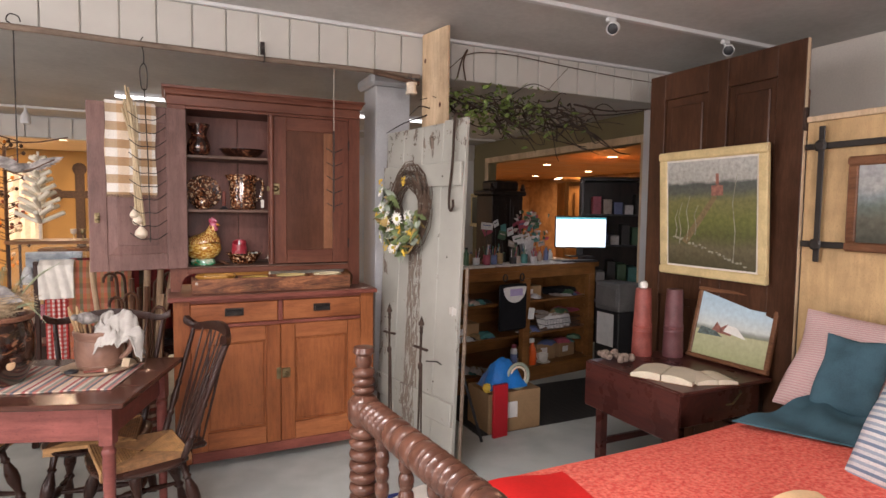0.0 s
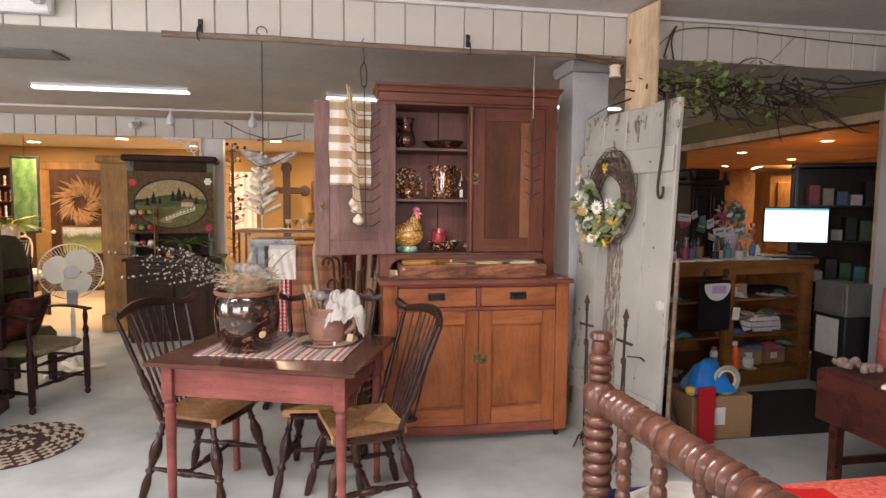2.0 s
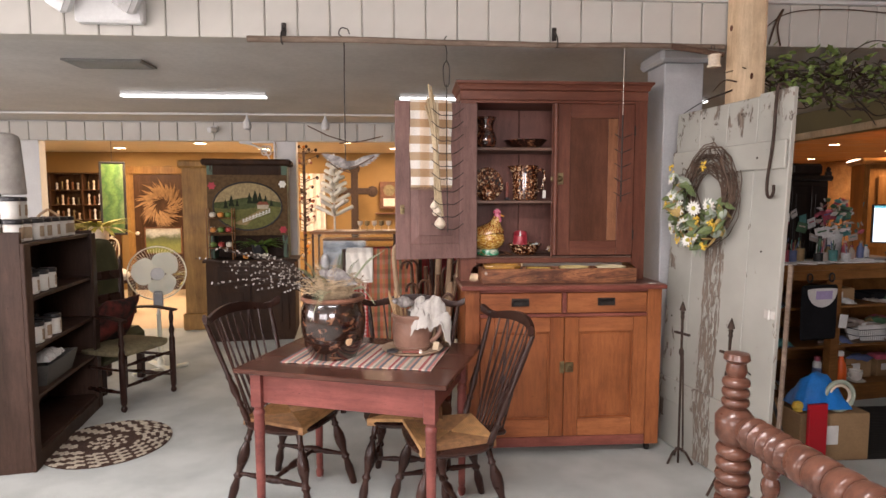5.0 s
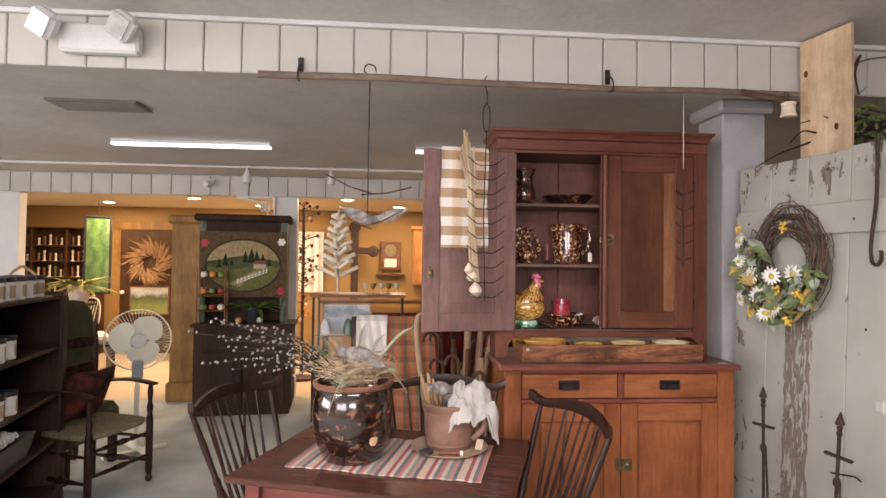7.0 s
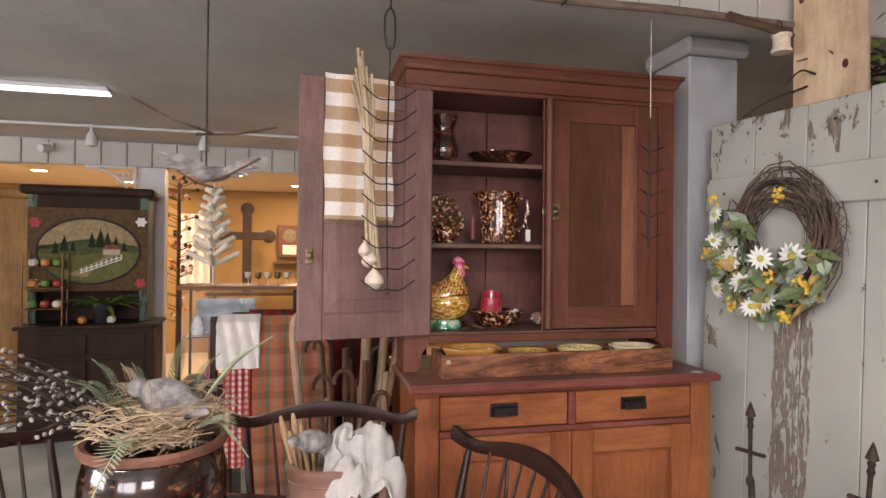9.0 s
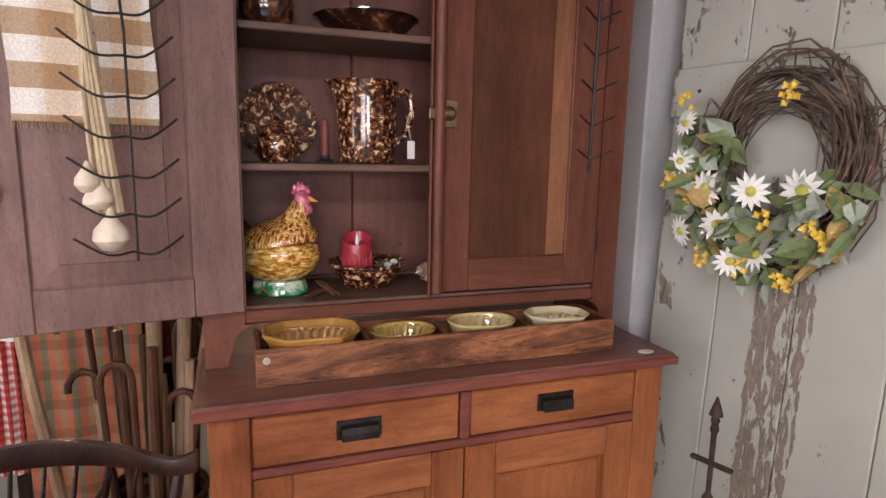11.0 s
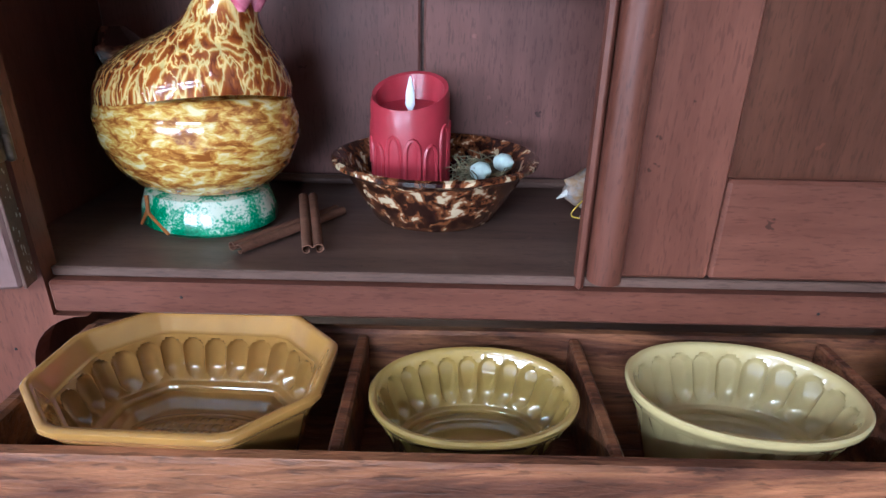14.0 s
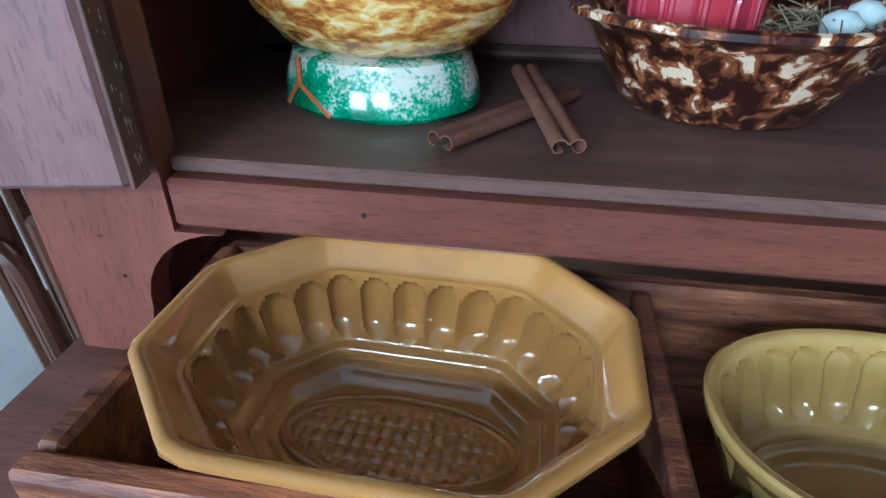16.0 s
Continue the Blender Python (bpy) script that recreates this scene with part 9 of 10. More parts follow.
part("hill", slab(bmesh.new(), lower_oval(0.07, 0.025), 0.0094, 0.0102, on_rug), WOOL["hill"], hr)
part("field", slab(bmesh.new(), lower_oval(-0.02, 0.018), 0.0104, 0.0112, on_rug), WOOL["field"], hr)
part("path", slab(bmesh.new(), [(-0.16, -0.19), (-0.02, -0.21), (0.12, -0.08), (0.2, -0.03), (0.16, -0.02), (0.04, -0.09)], 0.0114, 0.0118, on_rug), WOOL["path"], hr)
for x, z, q in ((-0.23, -0.02, 1.0), (-0.17, 0.0, 1.25), (-0.11, 0.0, 0.8), (0.02, 0.03, 1.2), (0.08, 0.03, 1.5), (0.13, 0.03, 1.25), (0.19, 0.02, 1.0), (0.25, 0.0, 0.8)):
    part("fir_tree", slab(bmesh.new(), [(x - 0.026 * q, z), (x + 0.026 * q, z), (x + 0.012 * q, z + 0.04 * q), (x + 0.018 * q, z + 0.04 * q), (x, z + 0.1 * q), (x - 0.018 * q, z + 0.04 * q), (x - 0.012 * q, z + 0.04 * q)], 0.0114, 0.0122, on_rug), WOOL["tree"], hr)
part("cottage", slab(bmesh.new(), [(0.1, -0.03), (0.22, -0.03), (0.22, 0.015), (0.1, 0.015)], 0.0124, 0.013, on_rug), WOOL["house"], hr)
part("cottage_roof", slab(bmesh.new(), [(0.09, 0.0155), (0.23, 0.0155), (0.2, 0.05), (0.12, 0.05)], 0.0124, 0.0132, on_rug), WOOL["roof"], hr)
for k in range(9):
    u = -0.05 + 0.035 * k
    part("fence_post", B(u - 0.004, u + 0.004, -0.0145, -0.0125, 0.16 + 0.014 * k, 0.205 + 0.014 * k, b=0.0008), "petal", hr)
for dz in (0.0, 0.03):
    part("fence_rail", B(-0.06, 0.25, -0.0155, -0.0146, -0.003, 0.003, b=0.0004, m=Matrix.Translation((0, 0, 0.185 + dz * 0.7)) @ pose(0, 0, 0, 0, -21, 0)), "petal", hr)
for x, z, mt_ in ((-0.37, 0.56, "red_wax"), (0.37, 0.58, "petal"), (-0.37, 0.08, "petal"), (0.37, 0.08, "red_wax")):
    bm = bmesh.new()
    for q in range(6):
        a = 1.047 * q
        leaf(bm, (x, -0.008, z), (math.cos(a), 0, math.sin(a)), (0, -1, 0), 0.045, 0.034, 0.0)
    part("flower", bm, mt_, hr)
# wire rack and fruit on the hutch
wrk = thing("wire_shelf", HU @ pose(-0.27, -0.2, 0.8905), "little cane shelf of painted gourds on the hutch", "shelf")
for x in (-0.13, 0.13):
    for y in (-0.07, 0.07):
        part("upright", tube(bmesh.new(), [(x, y, 0), (x, y, 0.55)], 0.007, 6), "counter_wood", wrk)
for z in (0.12, 0.28, 0.44):
    part("tier", B(-0.13, 0.13, -0.07, 0.07, z, z + 0.008), "counter_wood", wrk)
G = [surf("gourd_%s" % w_, c, 0.4, vary=0.3, scale=12) for w_, c in (("green", (0.12, 0.2, 0.04)), ("orange", (0.5, 0.2, 0.04)), ("white", (0.6, 0.56, 0.45)), ("red", (0.3, 0.04, 0.03)))]
for k in range(11):
    zz = (0.1285, 0.2885, 0.4485)[k % 3] if k < 9 else 0.0
    x = -0.08 + 0.08 * (k // 3) if k < 9 else 0.25 + 0.2 * (k - 9)
    g = thing("gourd", HU @ pose(-0.27 + x, -0.2, 0.8905 + zz), "small painted gourd on the hutch", "gourd", "gourds on the hutch")
    part("body", lathe(bmesh.new(), [(0.006, 0), (0.028, 0.008), (0.036, 0.03), (0.028, 0.052), (0.008, 0.06)], 16), G[k % 4], g, smooth=True)
    part("stem", tube(bmesh.new(), [(0, 0, 0.058), (0.006, 0, 0.075)], 0.004, 5), "twig", g)


def potted(name, m, s, leafmat, label, n=46, pot="black_plastic"):
    t = thing(name, m, label, "plant")
    part("pot", lathe(bmesh.new(), [(0.07 * s, 0), (0.075 * s, 0.005), (0.1 * s, 0.16 * s), (0.105 * s, 0.16 * s), (0.105 * s, 0.18 * s), (0.09 * s, 0.18 * s), (0.085 * s, 0.15 * s), (0.01, 0.15 * s)], 24), pot, t, smooth=True)
    for k in range(n):
        a, u = R.uniform(0, 6.28), R.uniform(0.1, 0.95)
        bm = leaf(bmesh.new(), (0.04 * s * math.cos(a), 0.04 * s * math.sin(a), 0.16 * s), (math.cos(a), math.sin(a), u), (0, 0, 1), s * R.uniform(0.18, 0.34), s * 0.05, -0.45)
        part("leaf", bm, leafmat, t)
    return t


M["fresh_leaf"] = surf("fresh_green_leaf", (0.12, 0.2, 0.035), 0.5, vary=0.35, scale=20)
M["yellow_leaf"] = surf("yellow_green_leaf", (0.3, 0.29, 0.05), 0.5, vary=0.35, scale=20)
potted("potted_plant", HU @ pose(0.12, -0.16, 0.8905), 0.85, "fresh_leaf", "leafy green plant in a black pot on the hutch")
och = thing("ochre_pilaster", pose(-2.58, 6.98, 0, 0, 0, 8), "ochre-painted wooden pilaster with a plinth and teal edge", "pilaster")
M["ochre_wood"] = wood("ochre_painted_wood", (0.26, 0.13, 0.035), (0.36, 0.2, 0.06), "Z", 0.5, 4)
part("shaft", B(-0.16, 0.12, -0.12, 0.3, 0.2, 1.9), "ochre_wood", och)
part("plinth", B(-0.19, 0.15, -0.15, 0.3, 0, 0.1995, b=0.012), "ochre_wood", och)
part("cap", B(-0.2, 0.15, -0.16, 0.3, 1.9005, 1.99, b=0.02), "ochre_wood", och)
part("teal_edge", B(0.1205, 0.16, -0.1, 0.3, 0.2, 1.9), surf("teal_paint", (0.1, 0.19, 0.14), 0.6, vary=0.3), och)

M["pane"] = glass("clear_glass")
sc = thing("glass_showcase", pose(-0.68, 6.2, 0), "dark-framed glass shop showcase", "showcase")
part("base", B(-0.43, 0.43, -0.22, 0.22, 0, 0.45), "case_brown", sc)
for x in (-0.43, 0.41):
    for y in (-0.22, 0.2):
        part("upright", B(x, x + 0.02, y, y + 0.02, 0.4505, 1.17, b=0.002), "case_brown", sc)
part("top", B(-0.45, 0.45, -0.24, 0.24, 1.1705, 1.2), "counter_wood", sc)
part("shelf", B(-0.4, 0.4, -0.19, 0.19, 0.8, 0.806), "pane", sc)
gp = part("front_pane", B(-0.409, 0.409, -0.215, -0.211, 0.452, 1.169, b=0.0005), "pane", sc)
gp.visible_shadow = False
part("picture_card", B(-0.36, 0.1, 0.1, 0.12, 0.81, 1.08, b=0.003), landscape("card_scene", [(0, (0.2, 0.22, 0.24)), (0.5, (0.3, 0.34, 0.38)), (0.7, (0.12, 0.15, 0.18)), (1, (0.45, 0.5, 0.52))], 2, 0.8, 1.1, 0.3, 12), sc, "blue-grey printed card")
for k in range(7):
    part("stock", lathe(bmesh.new(), [(0.04, 0), (0.05, 0.05), (0.03, 0.12), (0.02, 0.14)], 12, Matrix.Translation((-0.33 + 0.11 * k, 0.0, 0.4505 if k % 2 else 0.8065))), SM[k % 8], sc, smooth=True)
for k in range(5):
    solo("glass_goblet", lathe(bmesh.new(), [(0.03, 0), (0.005, 0.012), (0.005, 0.06), (0.03, 0.08), (0.035, 0.13), (0.03, 0.13)], 14), "brass" if k % 2 else "garlic", pose(-0.62 + 0.075 * k, 6.1, 1.2005) @ Matrix.Scale(0.8, 4), "small goblet on the showcase", "goblet", "goblets on the showcase", smooth=True)
M["goose"] = surf("ivory_feather", (0.82, 0.77, 0.64), 0.9, vary=0.06, scale=40)
ft = thing("feather_tree", pose(-0.9, 6.22, 1.2005), "white feather tree on the showcase", "ornament tree")
part("trunk", tube(bmesh.new(), [(0, 0, 0), (0, 0, 0.82)], 0.01, 8), "cream", ft)
for k in range(9):
    z = 0.16 + 0.072 * k
    for q in range(4):
        a = 1.571 * q + 0.75 * k
        ln = 0.2 * (1 - 0.08 * k)
        e = Vector((ln * math.cos(a), ln * math.sin(a), z + 0.1 * ln / 0.2))
        part("branch", turned(bmesh.new(), (0, 0, z), e, [(0, 0.012), (0.1, 0.02), (0.95, 0.021), (1, 0.014)], 8), "goose", ft)

# ---------------------------------------------------------------- canes, blankets and settle beside the cupboard
M["cane_dark"] = wood("dark_cane", (0.05, 0.022, 0.014), (0.12, 0.055, 0.03), "Z", 0.35, 10)
M["cane_pale"] = wood("pale_cane", (0.3, 0.19, 0.11), (0.46, 0.32, 0.2), "Z", 0.5, 10)
bs = thing("cane_basket", pose(0.03, 3.62, 0), "tall woven basket in red and brown holding canes", "basket")
M["weave"] = striped("red_brown_weave", [(0.16, 0.04, 0.03), (0.36, 0.3, 0.24), (0.1, 0.05, 0.035)], 2, 0.02, cross=(0, 0.022, [(1, 1, 1), (0.6, 0.55, 0.5)]))
part("body", lathe(bmesh.new(), [(0.1, 0), (0.11, 0.01), (0.135, 0.35), (0.14, 0.6), (0.133, 0.6), (0.1, 0.02)], 28), "weave", bs, smooth=True)
part("rim", tube(bmesh.new(), [(0.137 * math.cos(6.283 * k / 32), 0.137 * math.sin(6.283 * k / 32), 0.604) for k in range(33)], 0.009, 6), "cane_dark", bs, smooth=True)
for k in range(17):
    a = 6.283 * k / 17
    x0, y0 = 0.07 * math.cos(a), 0.07 * math.sin(a)
    x1, y1 = x0 * 1.7 + R.uniform(-0.03, 0.03), y0 * 1.5
    h = R.uniform(0.82, 1.1)
    hook = k % 2 == 0
    bm = bmesh.new()
    b3 = Vector((0.03 + x0, 3.62 + y0, 0.025))
    tp = Vector((0.03 + x1, 3.62 + y1, h))
    if hook:
        s = -1 if x1 < 0 else 1
        pts = [b3, (b3 + tp) / 2, tp] + [tp + Vector((s * (0.035 - 0.035 * math.cos(q)), 0, 0.045 * math.sin(q))) for q in (0.5, 1.0, 1.6, 2.2, 2.8, 3.3)]
        tube(bm, pts, 0.009, 8)
    else:
        tube(bm, [b3, (b3 + tp) / 2 + Vector((0.006, 0, 0)), tp], 0.012 if k % 3 else 0.017, 8, 0.013)
    solo("walking_cane", bm, "cane_dark" if hook or k % 3 else "cane_pale", I4, "hooked dark wooden walking cane in the basket" if hook else "straight peeled walking stick in the basket", "walking cane", "canes in the basket", smooth=True)
for x0, x1, y1, h, r_ in ((0.04, 0.14, 3.56, 1.16, 0.018), (-0.02, 0.2, 3.58, 1.12, 0.016), (0.0, 0.07, 3.55, 1.2, 0.02)):
    solo("walking_stick", tube(bmesh.new(), [(x0, 3.6, 0.03), ((x0 + x1) / 2 + 0.008, (3.6 + y1) / 2, h / 2), (x1, y1, h)], r_ * 0.8, 9, r_), "cane_pale", I4, "thick pale peeled walking stick in the basket", "walking cane", "canes in the basket", smooth=True)
solo("staff", tube(bmesh.new(), curve3([(0, 0, 0.0), (-0.01, 0.01, 0.6), (-0.06, 0.02, 1.0), (-0.07, 0.02, 1.2), (-0.03, 0.02, 1.23), (0.0, 0.02, 1.2)], 6), 0.015, 8), "cane_pale", pose(-0.14, 3.5, 0), "tall crooked peeled staff leaning by the basket", "walking cane", smooth=True)
M["plaid"] = striped("rust_plaid", [(0.4, 0.12, 0.07), (0.3, 0.17, 0.09), (0.42, 0.13, 0.08), (0.17, 0.15, 0.09)], 0, 0.02, cross=(2, 0.035, [(1, 1, 1), (0.75, 0.7, 0.6), (1, 0.9, 0.7)]))
M["red_check"] = striped("red_gingham", [(0.66, 0.58, 0.52), (0.45, 0.06, 0.05)], 0, 0.014, cross=(2, 0.014, [(1, 1, 1), (0.8, 0.35, 0.35)]))
br = thing("blanket_rack", pose(-0.27, 4.17, 0), "wooden rail stand holding folded blankets", "rack")
for x in (-0.32, 0.32):
    part("upright", B(x - 0.015, x + 0.015, -0.015, 0.015, 0, 1.16, b=0.004), "chair_dark", br)
    part("foot", B(x - 0.02, x + 0.02, -0.2, 0.2, 0, 0.04, b=0.006), "chair_dark", br)
part("rail", tube(bmesh.new(), [(-0.32, 0, 1.12), (0.32, 0, 1.12)], 0.014, 10), "chair_dark", br)


def drape(x0, x1, z0, z1, dy=0.03, top=1.14):
    def f(u, v):
        s = v * 2 - 1
        z = top - abs(s) ** 1.3 * (top - (z0 if s < 0 else z1))
        return (x0 + (x1 - x0) * u, math.copysign(min(1, abs(s) * 5), s) * dy + 0.008 * math.sin(20 * u + 5 * s), z)
    return f


solo("plaid_blanket", sheet(bmesh.new(), 26, 40, drape(-0.16, 0.2, 0.25, 0.5, 0.042, 1.158), 0.008), "plaid", pose(-0.25, 4.17, 0), "rust and brown plaid wool blanket over the rack", "blanket", smooth=True)
solo("white_blanket", sheet(bmesh.new(), 16, 30, drape(-0.32, -0.13, 0.92, 0.9, 0.055, 1.165), 0.01), "cream", pose(-0.25, 4.17, 0), "white cotton blanket over the rack", "blanket", smooth=True)
solo("gingham_cloth", sheet(bmesh.new(), 16, 30, drape(-0.29, -0.17, 0.45, 0.5, 0.036, 1.145), 0.006), "red_check", pose(-0.25, 4.17, 0), "red and white gingham cloth over the rack", "cloth", smooth=True)
st = thing("settle", pose(0.0, 4.75, 0), "dark wooden settle with a red plaid throw", "bench")
part("back", B(-0.6, 0.6, 0.2, 0.23, 0.4, 1.1), "chair_dark", st)
part("seat", B(-0.6, 0.6, -0.25, 0.1995, 0.4, 0.44), "chair_dark", st)
for x in (-0.58, 0.54):
    part("side", B(x, x + 0.04, -0.25, 0.1995, 0, 0.3995), "chair_dark", st)
stl = thing("turned_stool", pose(-0.76, 5.16, 0, 0, 0, 20) @ Matrix.Diagonal((0.9, 0.9, 0.72, 1)), "low red-brown wooden stool with turned legs", "stool")
part("seat", lathe(bmesh.new(), [(0.13, 0.59), (0.158, 0.596), (0.162, 0.61), (0.155, 0.622), (0.1, 0.618), (0.01, 0.614)], 32), "cup_red", stl, smooth=True)
for q in range(4):
    a = 1.571 * q + 0.785
    c_, s_ = math.cos(a), math.sin(a)
    part("leg", turned(bmesh.new(), (0.2 * c_, 0.2 * s_, 0), (0.1 * c_, 0.1 * s_, 0.592), LEGP, 12), "chair_dark", stl, smooth=True)
    c2, s2 = math.cos(a + 1.571), math.sin(a + 1.571)
    z = 0.2 if q % 2 else 0.27
    k_ = 0.2 - 0.1 * z / 0.592
    part("stretcher", turned(bmesh.new(), (k_ * c_, k_ * s_, z), (k_ * c2, k_ * s2, z), STRET, 10), "chair_dark", stl, smooth=True)
M["red_plaid"] = striped("red_plaid", [(0.2, 0.018, 0.018), (0.14, 0.012, 0.014), (0.2, 0.018, 0.018), (0.05, 0.04, 0.025)], 0, 0.035, cross=(2, 0.05, [(1, 1, 1), (0.8, 0.75, 0.7), (1, 0.9, 0.6)]))
solo("red_plaid_throw", sheet(bmesh.new(), 24, 20, lambda u, v: (-0.5 + 0.9 * u, 0.18 - 0.01 * math.sin(8 * u), 1.12 - 0.6 * v), 0.01), "red_plaid", pose(0.0, 4.75, 0), "dark red plaid throw over the settle back", "throw", smooth=True)

# ---------------------------------------------------------------- ceiling fixtures
M["tube"] = glow("fluorescent_tube", (0.95, 1.0, 0.97), 3.2)
for x, y, z in [(-1.93, 5.08, 2.44), (0.42, 5.08, 2.44), (1.98, 5.08, 2.44)] + [(x_, y_, 2.63) for x_, y_ in FRONT_TUBES]:
    t = thing("fluorescent_light", pose(x, y, z) @ Matrix.Diagonal((1, 5 if y < 3 else 1, 1, 1)), "long white fluorescent ceiling light, lit", "ceiling light", "fluorescent lights")
    part("housing", B(-0.6, 0.6, -0.035, 0.035, -0.03, -0.0005, b=0.006), "white_paint", t)
    part("diffuser", B(-0.605, 0.605, -0.034, 0.034, -0.046, -0.0305, b=0.008), "tube", t)
vt = thing("ceiling_vent", pose(-2.12, 4.05, 2.4385), "grey louvred ceiling vent", "vent")
part("frame", B(-0.26, 0.26, -0.12, 0.12, -0.012, 0, b=0.004), surf("grey_metal", (0.2, 0.2, 0.19), 0.5, 0.3), vt)
for k in range(9):
    part("slat", B(-0.24, 0.24, -0.105 + 0.0245 * k, -0.09 + 0.0245 * k, -0.018, -0.0125, b=0.002), bpy.data.materials["grey_metal"], vt)
ex = thing("emergency_light", pose(-1.65, 3.128, 2.42), "white emergency light box with two square lamps", "emergency light")
part("box", B(-0.17, 0.17, -0.06, 0, 0.0, 0.13, b=0.012), "white_paint", ex)
M["reflector"] = surf("lamp_reflector", (0.6, 0.6, 0.6), 0.15, 0.6, vary=0.2, scale=25)
for x in (-0.19, 0.13):
    h = part("lamp_head", B(-0.055, 0.055, -0.05, 0.02, -0.06, 0.06, b=0.02, m=Matrix.Translation((x, -0.1, 0.1)) @ pose(0, 0, 0, 20, 35, 0)), "white_paint", ex)
    part("lens", B(-0.045, 0.045, -0.056, -0.0505, -0.05, 0.05, b=0.003, m=Matrix.Translation((x, -0.1, 0.1)) @ pose(0, 0, 0, 20, 35, 0)), "reflector", h)
pipe = thing("ceiling_pipe", pose(0, 6.2, 2.41), "thin white conduit with small lamps along the ceiling", "conduit")
part("conduit", tube(bmesh.new(), [(-6.5, 0, 0.012), (4.0, 0, 0.012)], 0.012, 8), "white_paint", pipe)
for x in (-1.79, -0.98):
    part("lamp_holder", lathe(bmesh.new(), [(0.01, 0.0), (0.014, -0.03), (0.035, -0.06), (0.045, -0.11), (0.04, -0.14), (0.01, -0.15)], 16, Matrix.Translation((x, 0, 0))), "white_paint", pipe, smooth=True)
    part("clip", B(x - 0.01, x + 0.01, -0.015, 0.015, 0.0, 0.029), "white_paint", pipe)
cm = thing("security_camera", pose(-2.33, 6.88, 2.34), "small white security camera on the far beam", "camera")
part("mount", B(-0.03, 0.03, -0.02, 0.02, 0, 0.05, b=0.005), "white_paint", cm)
part("body", lathe(bmesh.new(), [(0.02, 0), (0.035, 0.01), (0.035, 0.09), (0.02, 0.1)], 16, aim((0, -0.02, 0), (-0.05, -0.12, -0.02))), "white_paint", cm, smooth=True)
sk = thing("scroll_bracket", pose(-1.66, 6.93, 2.22), "pierced white scrollwork bracket in the opening's corner", "bracket")
part("edge", tube(bmesh.new(), curve3([(-0.42, 0, -0.02), (-0.25, 0, -0.05), (-0.1, 0, -0.16), (-0.03, 0, -0.38)], 6), 0.012, 6), "white_paint", sk)
part("side_bar", B(-0.025, -0.001, -0.015, 0.015, -0.4, -0.001), "white_paint", sk)
part("top_bar", B(-0.42, -0.026, -0.015, 0.015, -0.025, -0.001), "white_paint", sk)
for k in range(4):
    a = 1.571 * k + 0.785
    part("loop", tube(bmesh.new(), [(-0.11 + 0.035 * math.cos(a) + 0.028 * math.cos(q), 0, -0.11 + 0.035 * math.sin(a) + 0.028 * math.sin(q)) for q in [6.283 * w_ / 14 for w_ in range(15)]], 0.008, 6), "white_paint", sk)

# ---------------------------------------------------------------- the lamp-lit back room
M["brown_door"] = wood("brown_back_door", (0.05, 0.022, 0.009), (0.09, 0.042, 0.018), "Z", 0.45, 4)
bdoor = thing("door_1", pose(-4.3, 10.19, 0), "brown panelled back-room door with white knob", "door", kind="structure")
part("leaf", B(-0.46, 0.46, -0.04, 0, 0, 1.98), "brown_door", bdoor)
for x0, x1, z0, z1 in ((-0.36, 0.36, 1.1, 1.85), (-0.36, -0.04, 0.15, 0.95), (0.04, 0.36, 0.15, 0.95)):
    part("door_panel", B(x0, x1, -0.048, -0.0405, z0, z1, b=0.006), "brown_door", bdoor)
for x0, x1, z0, z1 in ((-0.58, -0.465, 0, 1.985), (0.465, 0.58, 0, 1.985), (-0.58, 0.58, 1.99, 2.12)):
    part("casing", B(x0, x1, -0.03, -0.001, z0, z1), "ochre_wood", bdoor)
part("knob", lathe(bmesh.new(), [(0.015, 0), (0.012, 0.03), (0.032, 0.045), (0.028, 0.07), (0.004, 0.078)], 16, Matrix.Translation((-0.4, -0.041, 0.98)) @ pose(0, 0, 0, 90)), "petal", bdoor, smooth=True)
stw = thing("twig_wreath", pose(-4.28, 10.12, 1.46), "spiky dried-grass star wreath on the back door", "wreath")
M["straw"] = surf("dried_grass", (0.26, 0.15, 0.065), 0.8, vary=0.35, scale=20)
for k in range(170):
    a, r = R.uniform(0, 6.28), R.uniform(0.08, 0.2)
    d = Vector((math.cos(a + 1.0), R.uniform(-0.35, 0), math.sin(a + 1.0))) * R.uniform(0.18, 0.34)
    p = Vector((r * math.cos(a), -0.03, r * math.sin(a)))
    part("blade", leaf(bmesh.new(), p, d, (0, -1, 0), d.length, 0.022, 0.1), "straw", stw)
picture(pose(-4.28, 10.13, 0.62), 0.62, 0.46, 0.02, "oak_frame", landscape("tree_painting", [(0, (0.22, 0.24, 0.07)), (0.35, (0.16, 0.19, 0.05)), (0.6, (0.07, 0.09, 0.04)), (0.75, (0.4, 0.42, 0.4)), (1, (0.55, 0.54, 0.48))], 2, 0, 0.46, 0.25, 5), "small landscape of green trees hung on the door")
rkk = thing("spice_shelf", pose(-5.75, 9.95, 0), "wide dark rack of candlesticks and bottles against the back wall", "shelf unit")
part("back", B(-0.8, 0.75, 0.2, 0.22, 0.0, 2.0), "brown_door", rkk)
for x in (-0.8, -0.28, 0.24, 0.73):
    part("upright", B(x, x + 0.025, 0.0, 0.1995, 0, 2.0), "brown_door", rkk)
for z in (0.9, 1.2, 1.45, 1.7, 1.98):
    part("shelf_board", B(-0.774, 0.729, 0.0, 0.1995, z, z + 0.02), "brown_door", rkk)
k = 0
